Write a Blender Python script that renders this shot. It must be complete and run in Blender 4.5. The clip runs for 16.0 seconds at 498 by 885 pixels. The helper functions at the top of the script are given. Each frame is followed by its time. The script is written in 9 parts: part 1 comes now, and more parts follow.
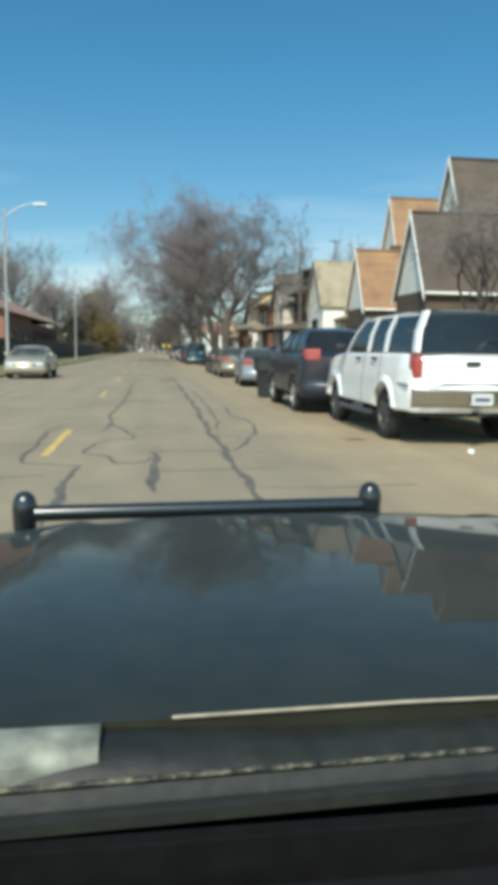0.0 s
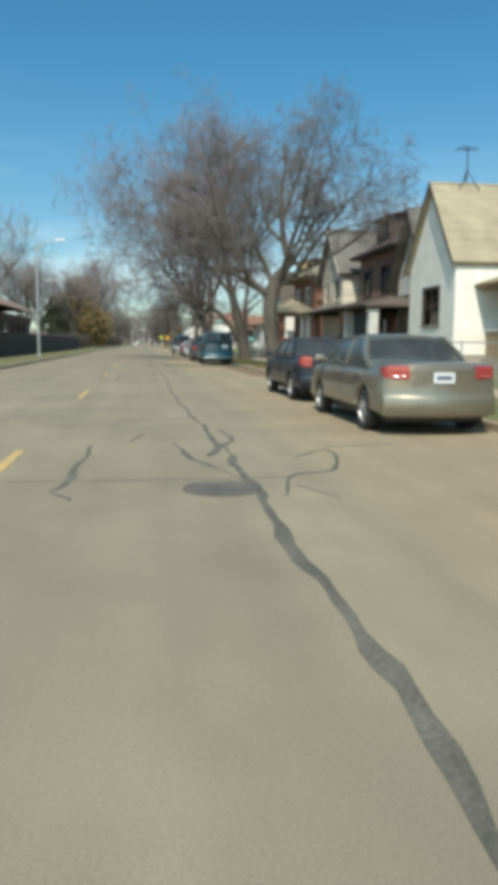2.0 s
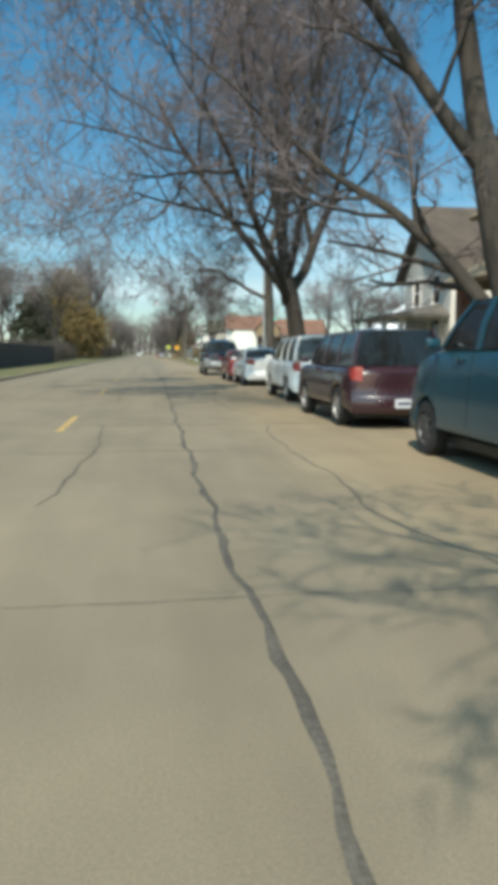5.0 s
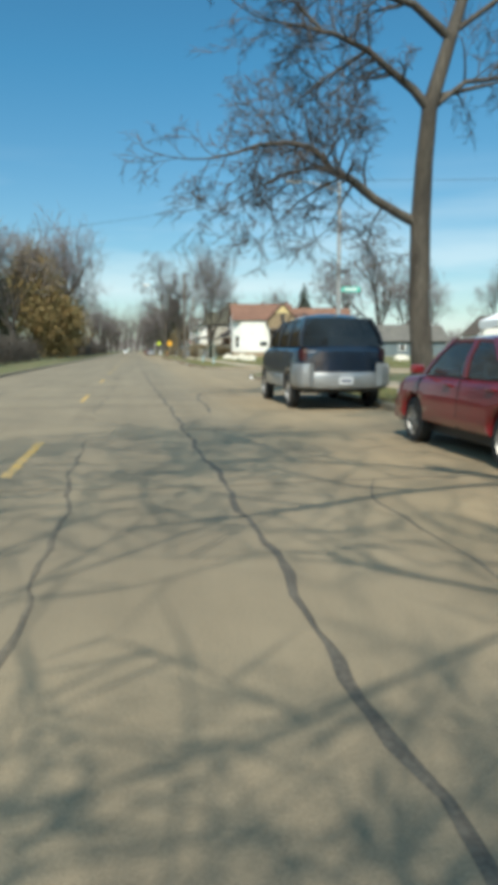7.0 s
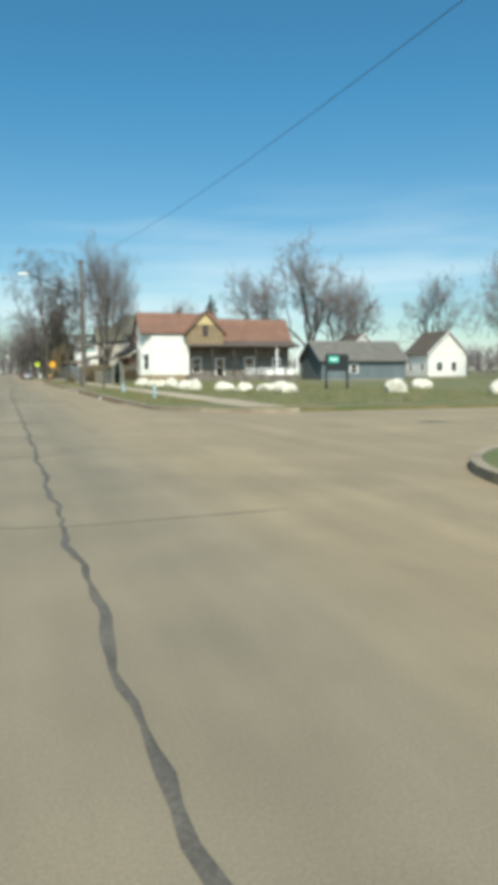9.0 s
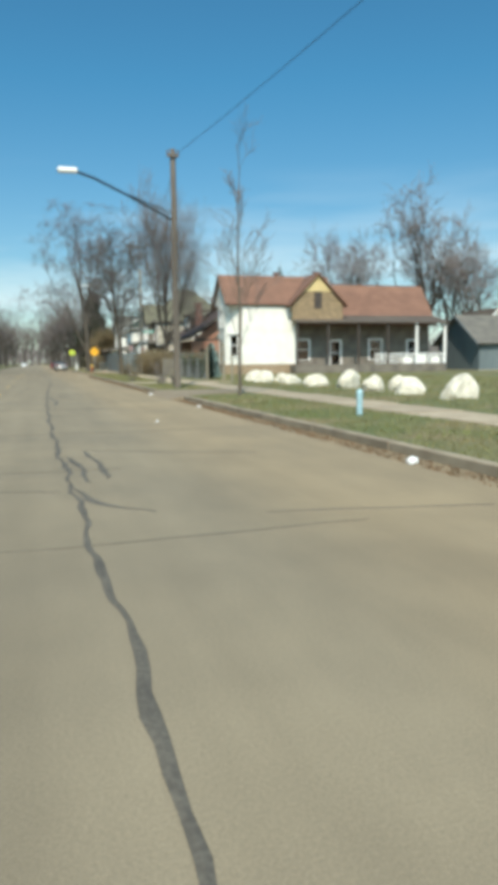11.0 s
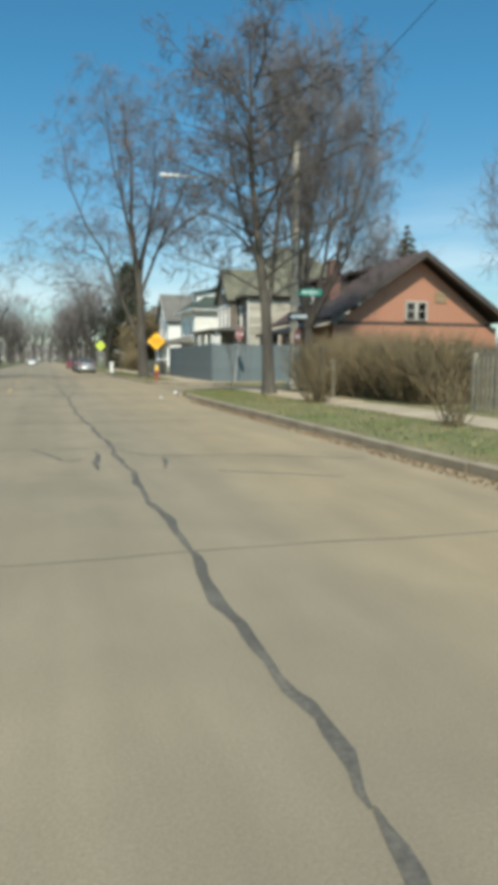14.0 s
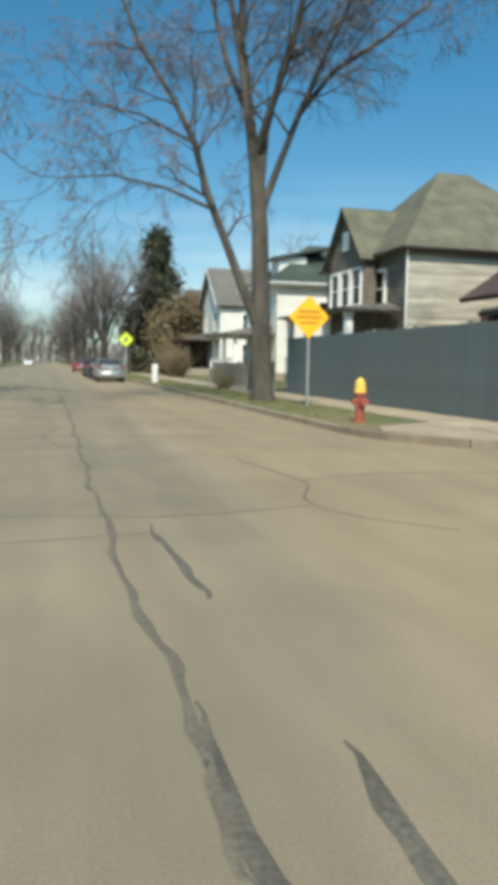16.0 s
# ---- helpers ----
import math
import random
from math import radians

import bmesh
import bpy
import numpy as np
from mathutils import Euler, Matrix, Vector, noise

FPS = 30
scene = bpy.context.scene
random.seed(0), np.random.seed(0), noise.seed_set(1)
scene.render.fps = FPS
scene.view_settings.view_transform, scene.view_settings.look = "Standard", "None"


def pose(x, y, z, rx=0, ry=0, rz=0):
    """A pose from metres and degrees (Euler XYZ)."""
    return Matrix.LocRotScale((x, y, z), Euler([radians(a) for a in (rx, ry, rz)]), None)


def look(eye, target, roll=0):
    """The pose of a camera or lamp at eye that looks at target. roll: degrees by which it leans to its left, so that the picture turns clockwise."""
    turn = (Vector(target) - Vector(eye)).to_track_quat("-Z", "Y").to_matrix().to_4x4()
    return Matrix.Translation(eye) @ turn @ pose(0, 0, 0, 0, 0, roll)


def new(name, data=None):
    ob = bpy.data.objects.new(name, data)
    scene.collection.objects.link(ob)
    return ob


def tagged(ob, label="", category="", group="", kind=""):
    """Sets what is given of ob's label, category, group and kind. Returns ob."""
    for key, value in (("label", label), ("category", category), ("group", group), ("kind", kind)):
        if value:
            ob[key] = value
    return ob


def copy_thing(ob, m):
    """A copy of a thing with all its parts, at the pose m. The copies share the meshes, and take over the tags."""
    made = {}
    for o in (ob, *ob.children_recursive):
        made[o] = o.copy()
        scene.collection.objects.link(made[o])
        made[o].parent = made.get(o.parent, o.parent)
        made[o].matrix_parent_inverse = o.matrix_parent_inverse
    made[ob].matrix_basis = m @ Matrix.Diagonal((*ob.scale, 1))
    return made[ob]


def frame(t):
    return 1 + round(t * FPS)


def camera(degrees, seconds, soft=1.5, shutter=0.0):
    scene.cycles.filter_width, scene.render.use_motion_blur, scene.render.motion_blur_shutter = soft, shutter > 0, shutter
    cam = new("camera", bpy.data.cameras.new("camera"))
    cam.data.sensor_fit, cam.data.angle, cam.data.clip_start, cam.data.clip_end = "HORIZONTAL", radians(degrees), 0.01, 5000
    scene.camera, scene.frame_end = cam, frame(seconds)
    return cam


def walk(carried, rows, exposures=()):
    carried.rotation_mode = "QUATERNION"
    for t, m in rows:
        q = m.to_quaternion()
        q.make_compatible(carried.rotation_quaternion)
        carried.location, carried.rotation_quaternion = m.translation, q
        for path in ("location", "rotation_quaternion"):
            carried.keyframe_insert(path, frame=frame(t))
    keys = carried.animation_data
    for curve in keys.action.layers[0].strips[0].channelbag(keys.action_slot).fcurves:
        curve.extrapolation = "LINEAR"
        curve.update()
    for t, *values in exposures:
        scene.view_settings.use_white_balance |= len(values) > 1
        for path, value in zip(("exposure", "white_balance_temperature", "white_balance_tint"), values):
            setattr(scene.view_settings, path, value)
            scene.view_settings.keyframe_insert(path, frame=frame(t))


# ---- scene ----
cam = camera(37.47, 16.0, soft=7.5)
PATH = [
    (0, pose(-0.19, 0.00, 1.30, 82.90, -0.77, -7.91)),
    (0.5, pose(-0.13, 6.36, 1.30, 82.58, -0.22, -8.13)),
    (1, pose(-0.03, 12.68, 1.30, 82.39, -0.29, -7.97)),
    (1.5, pose(0.05, 19.05, 1.30, 82.31, -0.36, -7.93)),
    (2, pose(0.06, 25.45, 1.30, 82.27, -0.32, -8.16)),
    (2.5, pose(0.04, 31.86, 1.30, 82.45, -0.07, -8.05)),
    (3, pose(0.05, 38.24, 1.30, 82.62, -0.60, -8.16)),
    (3.5, pose(0.08, 44.60, 1.30, 82.76, 0.03, -7.58)),
    (4, pose(0.10, 51.07, 1.30, 82.93, -0.02, -7.02)),
    (4.2, pose(0.11, 53.67, 1.30, 82.98, -0.09, -7.02)),
    (6.3, pose(-0.10, 81.69, 1.30, 83.12, -0.06, -9.31)),
    (6.5, pose(-0.10, 84.43, 1.30, 83.02, 0.01, -9.19)),
    (7, pose(-0.09, 91.33, 1.30, 82.79, 0.23, -8.89)),
    (7.5, pose(0.00, 98.32, 1.30, 83.16, -0.07, -9.77)),
    (8, pose(0.06, 105.26, 1.30, 84.19, -0.10, -15.32)),
    (8.2, pose(0.08, 108.04, 1.30, 84.61, -0.29, -17.54)),
    (10.3, pose(0.12, 137.78, 1.30, 83.72, 0.62, -18.27)),
    (10.5, pose(0.10, 140.64, 1.30, 83.46, 0.59, -17.95)),
    (11, pose(0.04, 147.86, 1.30, 83.60, 0.70, -16.18)),
    (11.5, pose(-0.05, 155.22, 1.30, 84.04, 0.60, -15.47)),
    (12, pose(-0.10, 162.56, 1.30, 83.80, 0.76, -14.89)),
    (12.5, pose(-0.01, 169.78, 1.30, 83.97, 0.23, -14.89)),
    (13, pose(0.04, 177.00, 1.30, 83.80, 0.15, -14.59)),
    (13.5, pose(0.06, 184.29, 1.30, 83.87, -0.36, -14.81)),
    (14, pose(0.04, 191.65, 1.30, 83.66, -0.32, -15.45)),
    (14.5, pose(0.02, 199.04, 1.30, 83.69, -0.38, -15.57)),
    (15, pose(-0.00, 206.38, 1.30, 83.60, -0.51, -15.55)),
    (15.5, pose(0.07, 213.65, 1.30, 83.62, -0.65, -15.82)),
    (16, pose(0.15, 220.96, 1.30, 83.78, -0.80, -15.50)),
]
walk(cam, PATH, exposures=((0.0, 0.27), (16.0, 0.27)))

# ---- sky and sun ----
SUN_FROM = Vector((-0.28, -0.90, 1.02)).normalized()
world = bpy.data.worlds.new("sky")
scene.world = world
world.use_nodes = True
wn, wl = world.node_tree.nodes, world.node_tree.links
sky = wn.new("ShaderNodeTexSky")
sky.sky_type = "NISHITA"
sky.sun_disc = False
sky.sun_elevation = math.asin(SUN_FROM.z)
sky.sun_rotation = math.atan2(SUN_FROM.x, SUN_FROM.y)
sky.air_density, sky.dust_density, sky.ozone_density = 1.0, 0.3, 0.6
# thin streaks of cloud low over the horizon
tc = wn.new("ShaderNodeTexCoord")
mp = wn.new("ShaderNodeMapping")
mp.inputs["Scale"].default_value = (1.6, 1.6, 14.0)
wl.new(tc.outputs["Generated"], mp.inputs["Vector"])
cn = wn.new("ShaderNodeTexNoise")
cn.inputs["Scale"].default_value, cn.inputs["Detail"].default_value, cn.inputs["Roughness"].default_value = 1.5, 5.0, 0.5
wl.new(mp.outputs["Vector"], cn.inputs["Vector"])
cr = wn.new("ShaderNodeMapRange")
cr.inputs["From Min"].default_value, cr.inputs["From Max"].default_value = 0.40, 0.64
wl.new(cn.outputs["Fac"], cr.inputs["Value"])
sx = wn.new("ShaderNodeSeparateXYZ")
wl.new(tc.outputs["Generated"], sx.inputs["Vector"])
zr = wn.new("ShaderNodeMapRange")
zr.inputs["From Min"].default_value, zr.inputs["From Max"].default_value = 0.25, 0.08
zr.inputs["To Max"].default_value = 0.6
wl.new(sx.outputs["Z"], zr.inputs["Value"])
mu = wn.new("ShaderNodeMath")
mu.operation = "MULTIPLY"
wl.new(cr.outputs["Result"], mu.inputs[0])
wl.new(zr.outputs["Result"], mu.inputs[1])
cm = wn.new("ShaderNodeMixRGB")
cm.inputs["Color2"].default_value = (8.6, 10.2, 10.6, 1)
wl.new(mu.outputs[0], cm.inputs["Fac"])
# the deep cyan-blue of the clear air
tint = wn.new("ShaderNodeMixRGB")
tint.blend_type = "MULTIPLY"
tint.inputs["Fac"].default_value = 1.0
hi = wn.new("ShaderNodeMapRange")
hi.inputs["From Min"].default_value, hi.inputs["From Max"].default_value = 0.0, 0.34
hc = wn.new("ShaderNodeMixRGB")
hc.inputs["Color1"].default_value, hc.inputs["Color2"].default_value = (0.84, 0.98, 1.02, 1), (0.43, 1.10, 1.26, 1)
wl.new(sky.outputs["Color"], tint.inputs["Color1"])
wl.new(hi.outputs["Result"], hc.inputs["Fac"])
wl.new(hc.outputs["Color"], tint.inputs["Color2"])
# hazy air brightens the half of the sky round the sun
dt = wn.new("ShaderNodeVectorMath")
dt.operation = "DOT_PRODUCT"
dt.inputs[1].default_value = SUN_FROM
wl.new(tc.outputs["Generated"], dt.inputs[0])
au = wn.new("ShaderNodeMapRange")
au.interpolation_type = "SMOOTHSTEP"
au.inputs["From Min"].default_value, au.inputs["From Max"].default_value = 0.05, 1.0
wl.new(dt.outputs["Value"], au.inputs["Value"])
ac = wn.new("ShaderNodeMixRGB")
ac.inputs["Color1"].default_value, ac.inputs["Color2"].default_value = (1.0, 1.0, 1.0, 1), (5.2, 3.2, 2.5, 1)
wl.new(au.outputs["Result"], ac.inputs["Fac"])
aureole = wn.new("ShaderNodeMixRGB")
aureole.blend_type = "MULTIPLY"
aureole.inputs["Fac"].default_value = 1.0
wl.new(tint.outputs["Color"], aureole.inputs["Color1"])
wl.new(ac.outputs["Color"], aureole.inputs["Color2"])
wl.new(aureole.outputs["Color"], cm.inputs["Color1"])
wl.new(sx.outputs["Z"], hi.inputs["Value"])
bg = wn["Background"]
bg.inputs["Strength"].default_value = 0.08
wl.new(cm.outputs["Color"], bg.inputs["Color"])
sun_data = bpy.data.lights.new("sun", "SUN")
sun_data.energy, sun_data.angle, sun_data.color = 4.6, radians(0.53), (1.0, 0.93, 0.80)
sun = new("sun", sun_data)
sun.matrix_world = look(SUN_FROM * 100, (0, 0, 0))

# ---- materials ----
def mat(name, col, rough=0.8, metal=0.0, var=0.18, scale=3.0, bump=0.15, bscale=40.0, col2=None, spread=(0.35, 0.68), coat=0.0, each=0.0, stretch=(1, 1, 1), spec=0.5):
    """A surface with a broad and a fine variation: broad patches towards col2, fine grain as relief."""
    m = bpy.data.materials.new(name)
    m.use_nodes = True
    n, l = m.node_tree.nodes, m.node_tree.links
    b = n["Principled BSDF"]
    c = n.new("ShaderNodeTexCoord")
    mp = n.new("ShaderNodeMapping")
    mp.inputs["Scale"].default_value = stretch
    l.new(c.outputs["Object"], mp.inputs["Vector"])
    n1 = n.new("ShaderNodeTexNoise")
    n1.inputs["Scale"].default_value, n1.inputs["Detail"].default_value = scale, 6.0
    n2 = n.new("ShaderNodeTexNoise")
    n2.inputs["Scale"].default_value, n2.inputs["Detail"].default_value = bscale, 3.0
    for q in (n1, n2):
        l.new(mp.outputs["Vector"], q.inputs["Vector"])
    r = n.new("ShaderNodeValToRGB")
    c2 = col2 or tuple(x * (1 - 1.6 * var) for x in col)
    r.color_ramp.elements[0].position, r.color_ramp.elements[0].color = spread[0], (*c2, 1)
    r.color_ramp.elements[1].position, r.color_ramp.elements[1].color = spread[1], (*col, 1)
    l.new(n1.outputs["Fac"], r.inputs["Fac"])
    mr = n.new("ShaderNodeMapRange")
    mr.inputs["From Min"].default_value, mr.inputs["From Max"].default_value = 0.3, 0.7
    mr.inputs["To Min"].default_value, mr.inputs["To Max"].default_value = 1 - var, 1 + var
    l.new(n2.outputs["Fac"], mr.inputs["Value"])
    mx = n.new("ShaderNodeVectorMath")
    mx.operation = "SCALE"
    l.new(r.outputs["Color"], mx.inputs[0])
    l.new(mr.outputs["Result"], mx.inputs["Scale"])
    out = mx.outputs["Vector"]
    if each:
        oi = n.new("ShaderNodeObjectInfo")
        er = n.new("ShaderNodeMapRange")
        er.inputs["To Min"].default_value, er.inputs["To Max"].default_value = 1 - each, 1 + each
        l.new(oi.outputs["Random"], er.inputs["Value"])
        ex = n.new("ShaderNodeVectorMath")
        ex.operation = "SCALE"
        l.new(out, ex.inputs[0])
        l.new(er.outputs["Result"], ex.inputs["Scale"])
        out = ex.outputs["Vector"]
    l.new(out, b.inputs["Base Color"])
    b.inputs["Roughness"].default_value, b.inputs["Metallic"].default_value = rough, metal
    b.inputs["Coat Weight"].default_value = coat
    b.inputs["Coat Roughness"].default_value = 0.08
    b.inputs["Specular IOR Level"].default_value = spec
    if bump:
        bp = n.new("ShaderNodeBump")
        bp.inputs["Strength"].default_value, bp.inputs["Distance"].default_value = bump, 0.02
        l.new(n2.outputs["Fac"], bp.inputs["Height"])
        l.new(bp.outputs["Normal"], b.inputs["Normal"])
    return m


def banded(m, axis, size, depth=0.5, dark=0.75):
    """Adds courses (siding boards, shingle rows) across an axis to a material made by mat()."""
    n, l = m.node_tree.nodes, m.node_tree.links
    b = n["Principled BSDF"]
    c = n.new("ShaderNodeTexCoord")
    s = n.new("ShaderNodeSeparateXYZ")
    l.new(c.outputs["Object"], s.inputs["Vector"])
    k = n.new("ShaderNodeMath")
    k.operation = "MULTIPLY"
    k.inputs[1].default_value = 1.0 / size
    l.new(s.outputs[axis], k.inputs[0])
    f = n.new("ShaderNodeMath")
    f.operation = "FRACT"
    l.new(k.outputs[0], f.inputs[0])
    bp = n.new("ShaderNodeBump")
    bp.inputs["Strength"].default_value, bp.inputs["Distance"].default_value = depth, 0.02
    l.new(f.outputs[0], bp.inputs["Height"])
    old = b.inputs["Normal"].links
    if old:
        l.new(old[0].from_socket, bp.inputs["Normal"])
    l.new(bp.outputs["Normal"], b.inputs["Normal"])
    # rows differ a little from one another
    fl = n.new("ShaderNodeMath")
    fl.operation = "FLOOR"
    l.new(k.outputs[0], fl.inputs[0])
    wn_ = n.new("ShaderNodeTexWhiteNoise")
    wn_.noise_dimensions = "1D"
    l.new(fl.outputs[0], wn_.inputs["W"])
    mr = n.new("ShaderNodeMapRange")
    mr.inputs["To Min"].default_value, mr.inputs["To Max"].default_value = dark, 1.0
    l.new(wn_.outputs["Value"], mr.inputs["Value"])
    v = n.new("ShaderNodeVectorMath")
    v.operation = "SCALE"
    src = b.inputs["Base Color"].links[0].from_socket
    l.new(src, v.inputs[0])
    l.new(mr.outputs["Result"], v.inputs["Scale"])
    l.new(v.outputs["Vector"], b.inputs["Base Color"])
    return m


def glassy(name, tint, rough=0.02, pale_film=0.0):
    m = bpy.data.materials.new(name)
    m.use_nodes = True
    n, l = m.node_tree.nodes, m.node_tree.links
    n.remove(n["Principled BSDF"])
    t = n.new("ShaderNodeBsdfTransparent")
    t.inputs["Color"].default_value = (*tint, 1)
    g = n.new("ShaderNodeBsdfGlossy")
    g.inputs["Roughness"].default_value = rough
    f = n.new("ShaderNodeFresnel")
    f.inputs["IOR"].default_value = 1.52
    x = n.new("ShaderNodeMixShader")
    l.new(f.outputs["Fac"], x.inputs["Fac"])
    l.new(t.outputs["BSDF"], x.inputs[1])
    l.new(g.outputs["BSDF"], x.inputs[2])
    out = x.outputs["Shader"]
    if pale_film:
        # a thin uneven pale film lightens the pane in place of sky reflection
        d = n.new("ShaderNodeBsdfDiffuse")
        d.inputs["Color"].default_value = (0.50, 0.50, 0.46, 1)
        q = n.new("ShaderNodeTexNoise")
        q.inputs["Scale"].default_value, q.inputs["Detail"].default_value = 2.5, 4.0
        r = n.new("ShaderNodeMapRange")
        r.inputs["To Min"].default_value, r.inputs["To Max"].default_value = pale_film * 0.4, pale_film * 1.6
        c = n.new("ShaderNodeTexCoord")
        l.new(c.outputs["Object"], q.inputs["Vector"])
        l.new(q.outputs["Fac"], r.inputs["Value"])
        y = n.new("ShaderNodeMixShader")
        l.new(r.outputs["Result"], y.inputs["Fac"])
        l.new(out, y.inputs[1])
        l.new(d.outputs["BSDF"], y.inputs[2])
        out = y.outputs["Shader"]
    l.new(out, n["Material Output"].inputs["Surface"])
    return m


M_road = mat("worn_road", (0.238, 0.192, 0.124), 0.9, var=0.12, scale=0.45, bump=0.12, bscale=70, col2=(0.196, 0.160, 0.106))


def worn_lanes(m):
    """Adds to the road the long pale and dark streaks that tyres and drips leave along the lanes, and fine aggregate."""
    n, l = m.node_tree.nodes, m.node_tree.links
    b = n["Principled BSDF"]
    c = n.new("ShaderNodeTexCoord")
    out = b.inputs["Base Color"].links[0].from_socket
    for stretch, scale, lo, hi, amount in (((1.0, 0.035, 1.0), 1.6, 0.32, 0.68, 0.09), ((1.0, 0.45, 1.0), 2.3, 0.38, 0.66, 0.05), ((1.0, 1.0, 1.0), 190.0, 0.35, 0.65, 0.16)):
        mp = n.new("ShaderNodeMapping")
        mp.inputs["Scale"].default_value = stretch
        l.new(c.outputs["Object"], mp.inputs["Vector"])
        q = n.new("ShaderNodeTexNoise")
        q.inputs["Scale"].default_value, q.inputs["Detail"].default_value = scale, 4.0
        l.new(mp.outputs["Vector"], q.inputs["Vector"])
        r = n.new("ShaderNodeMapRange")
        r.inputs["From Min"].default_value, r.inputs["From Max"].default_value = lo, hi
        r.inputs["To Min"].default_value, r.inputs["To Max"].default_value = 1 - amount, 1 + amount
        l.new(q.outputs["Fac"], r.inputs["Value"])
        v = n.new("ShaderNodeVectorMath")
        v.operation = "SCALE"
        l.new(out, v.inputs[0])
        l.new(r.outputs["Result"], v.inputs["Scale"])
        out = v.outputs["Vector"]
    # the strip where cars park is paler, sandier paving
    sp = n.new("ShaderNodeSeparateXYZ")
    l.new(c.outputs["Object"], sp.inputs["Vector"])
    e = n.new("ShaderNodeMapRange")
    e.interpolation_type = "SMOOTHSTEP"
    e.inputs["From Min"].default_value, e.inputs["From Max"].default_value = 1.2, 2.8
    l.new(sp.outputs["X"], e.inputs["Value"])
    x = n.new("ShaderNodeMixRGB")
    x.blend_type = "MULTIPLY"
    x.inputs["Color2"].default_value = (1.20, 1.13, 1.03, 1)
    l.new(e.outputs["Result"], x.inputs["Fac"])
    l.new(out, x.inputs["Color1"])
    l.new(x.outputs["Color"], b.inputs["Base Color"])


worn_lanes(M_road)
M_tar = mat("tar_sealant", (0.125, 0.109, 0.083), 0.8, var=0.25, scale=2.5, bump=0.1, col2=(0.078, 0.068, 0.053))
M_tar_faded = mat("faded_tar_sealant", (0.150, 0.127, 0.090), 0.85, var=0.2, scale=3, bump=0.1, col2=(0.110, 0.094, 0.068))
M_yellow = mat("worn_yellow_paint", (0.55, 0.33, 0.06), 0.8, var=0.2, scale=6, col2=(0.36, 0.27, 0.14))
M_kerb = mat("kerb_concrete", (0.34, 0.28, 0.195), 0.9, var=0.18, scale=1.1, bump=0.4, col2=(0.19, 0.148, 0.10), each=0.14)
M_drive = mat("dusty_drive", (0.26, 0.205, 0.135), 0.95, var=0.18, scale=0.9, bump=0.4, col2=(0.19, 0.145, 0.095))
M_slab = mat("walk_concrete", (0.40, 0.325, 0.225), 0.9, var=0.16, scale=0.9, bump=0.3, col2=(0.29, 0.225, 0.15), each=0.12)
M_ground = mat("dry_ground", (0.12, 0.12, 0.05), 0.95, var=0.3, scale=0.25, bump=0.5, bscale=14, col2=(0.17, 0.13, 0.07))
M_lawn = mat("spring_lawn", (0.100, 0.113, 0.036), 0.95, var=0.35, scale=0.55, bump=0.7, bscale=25, col2=(0.19, 0.145, 0.07), spread=(0.33, 0.58))
M_blade = mat("grass_blades", (0.115, 0.142, 0.034), 0.8, var=0.25, scale=0.8, bump=0, col2=(0.22, 0.18, 0.08))
M_leaf = mat("dead_leaves", (0.20, 0.12, 0.06), 0.9, var=0.3, scale=5, bump=0)
M_bark = mat("grey_bark", (0.122, 0.108, 0.078), 0.95, var=0.25, scale=2.5, bump=0.9, bscale=14, col2=(0.10, 0.075, 0.055), stretch=(1, 1, 0.25))
M_bark_mid = mat("brown_grey_bark", (0.100, 0.086, 0.066), 0.95, var=0.25, scale=2.5, bump=0.9, bscale=14, col2=(0.055, 0.046, 0.036), stretch=(1, 1, 0.25))
M_bark_dark = mat("dark_bark", (0.075, 0.062, 0.048), 0.95, var=0.25, scale=2.5, bump=0.9, bscale=14, col2=(0.04, 0.033, 0.026), stretch=(1, 1, 0.25))
M_twig = mat("bare_twigs", (0.215, 0.182, 0.168), 0.9, var=0.2, scale=1, bump=0)
M_twig_dark = mat("dark_bare_twigs", (0.125, 0.104, 0.092), 0.9, var=0.2, scale=1, bump=0)
M_twig_mid = mat("grey_brown_twigs", (0.160, 0.136, 0.124), 0.9, var=0.2, scale=1, bump=0)
M_twig_red = mat("budding_twigs", (0.205, 0.165, 0.158), 0.9, var=0.2, scale=1, bump=0)
M_spruce = mat("dark_needles", (0.060, 0.066, 0.034), 0.9, var=0.3, scale=1.5, bump=0.3)
M_juniper = mat("blue_green_needles", (0.22, 0.30, 0.26), 0.9, var=0.3, scale=1.5, bump=0.3)
M_shrubgreen = mat("grey_green_needles", (0.140, 0.165, 0.090), 0.9, var=0.3, scale=1.5, bump=0.3)
M_cedar = mat("bronze_needles", (0.26, 0.165, 0.06), 0.9, var=0.35, scale=0.8, bump=0.3, col2=(0.10, 0.085, 0.03))
M_hedge = mat("brown_hedge_twigs", (0.20, 0.145, 0.07), 0.9, var=0.3, scale=1.2, bump=0.2, col2=(0.11, 0.085, 0.045))
M_white = banded(mat("white_siding", (0.80, 0.77, 0.70), 0.7, var=0.06, scale=1.2, bump=0.08, col2=(0.70, 0.67, 0.59)), "Z", 0.13, 0.5, 0.93)
M_whiteplain = mat("white_trim", (0.86, 0.84, 0.79), 0.6, var=0.06, scale=3, bump=0.05)
M_warmcream = banded(mat("warm_cream_boards", (0.70, 0.635, 0.51), 0.85, var=0.12, scale=1.3, bump=0.2, col2=(0.54, 0.485, 0.39), stretch=(0.4, 0.4, 3)), "Z", 0.17, 0.6, 0.75)
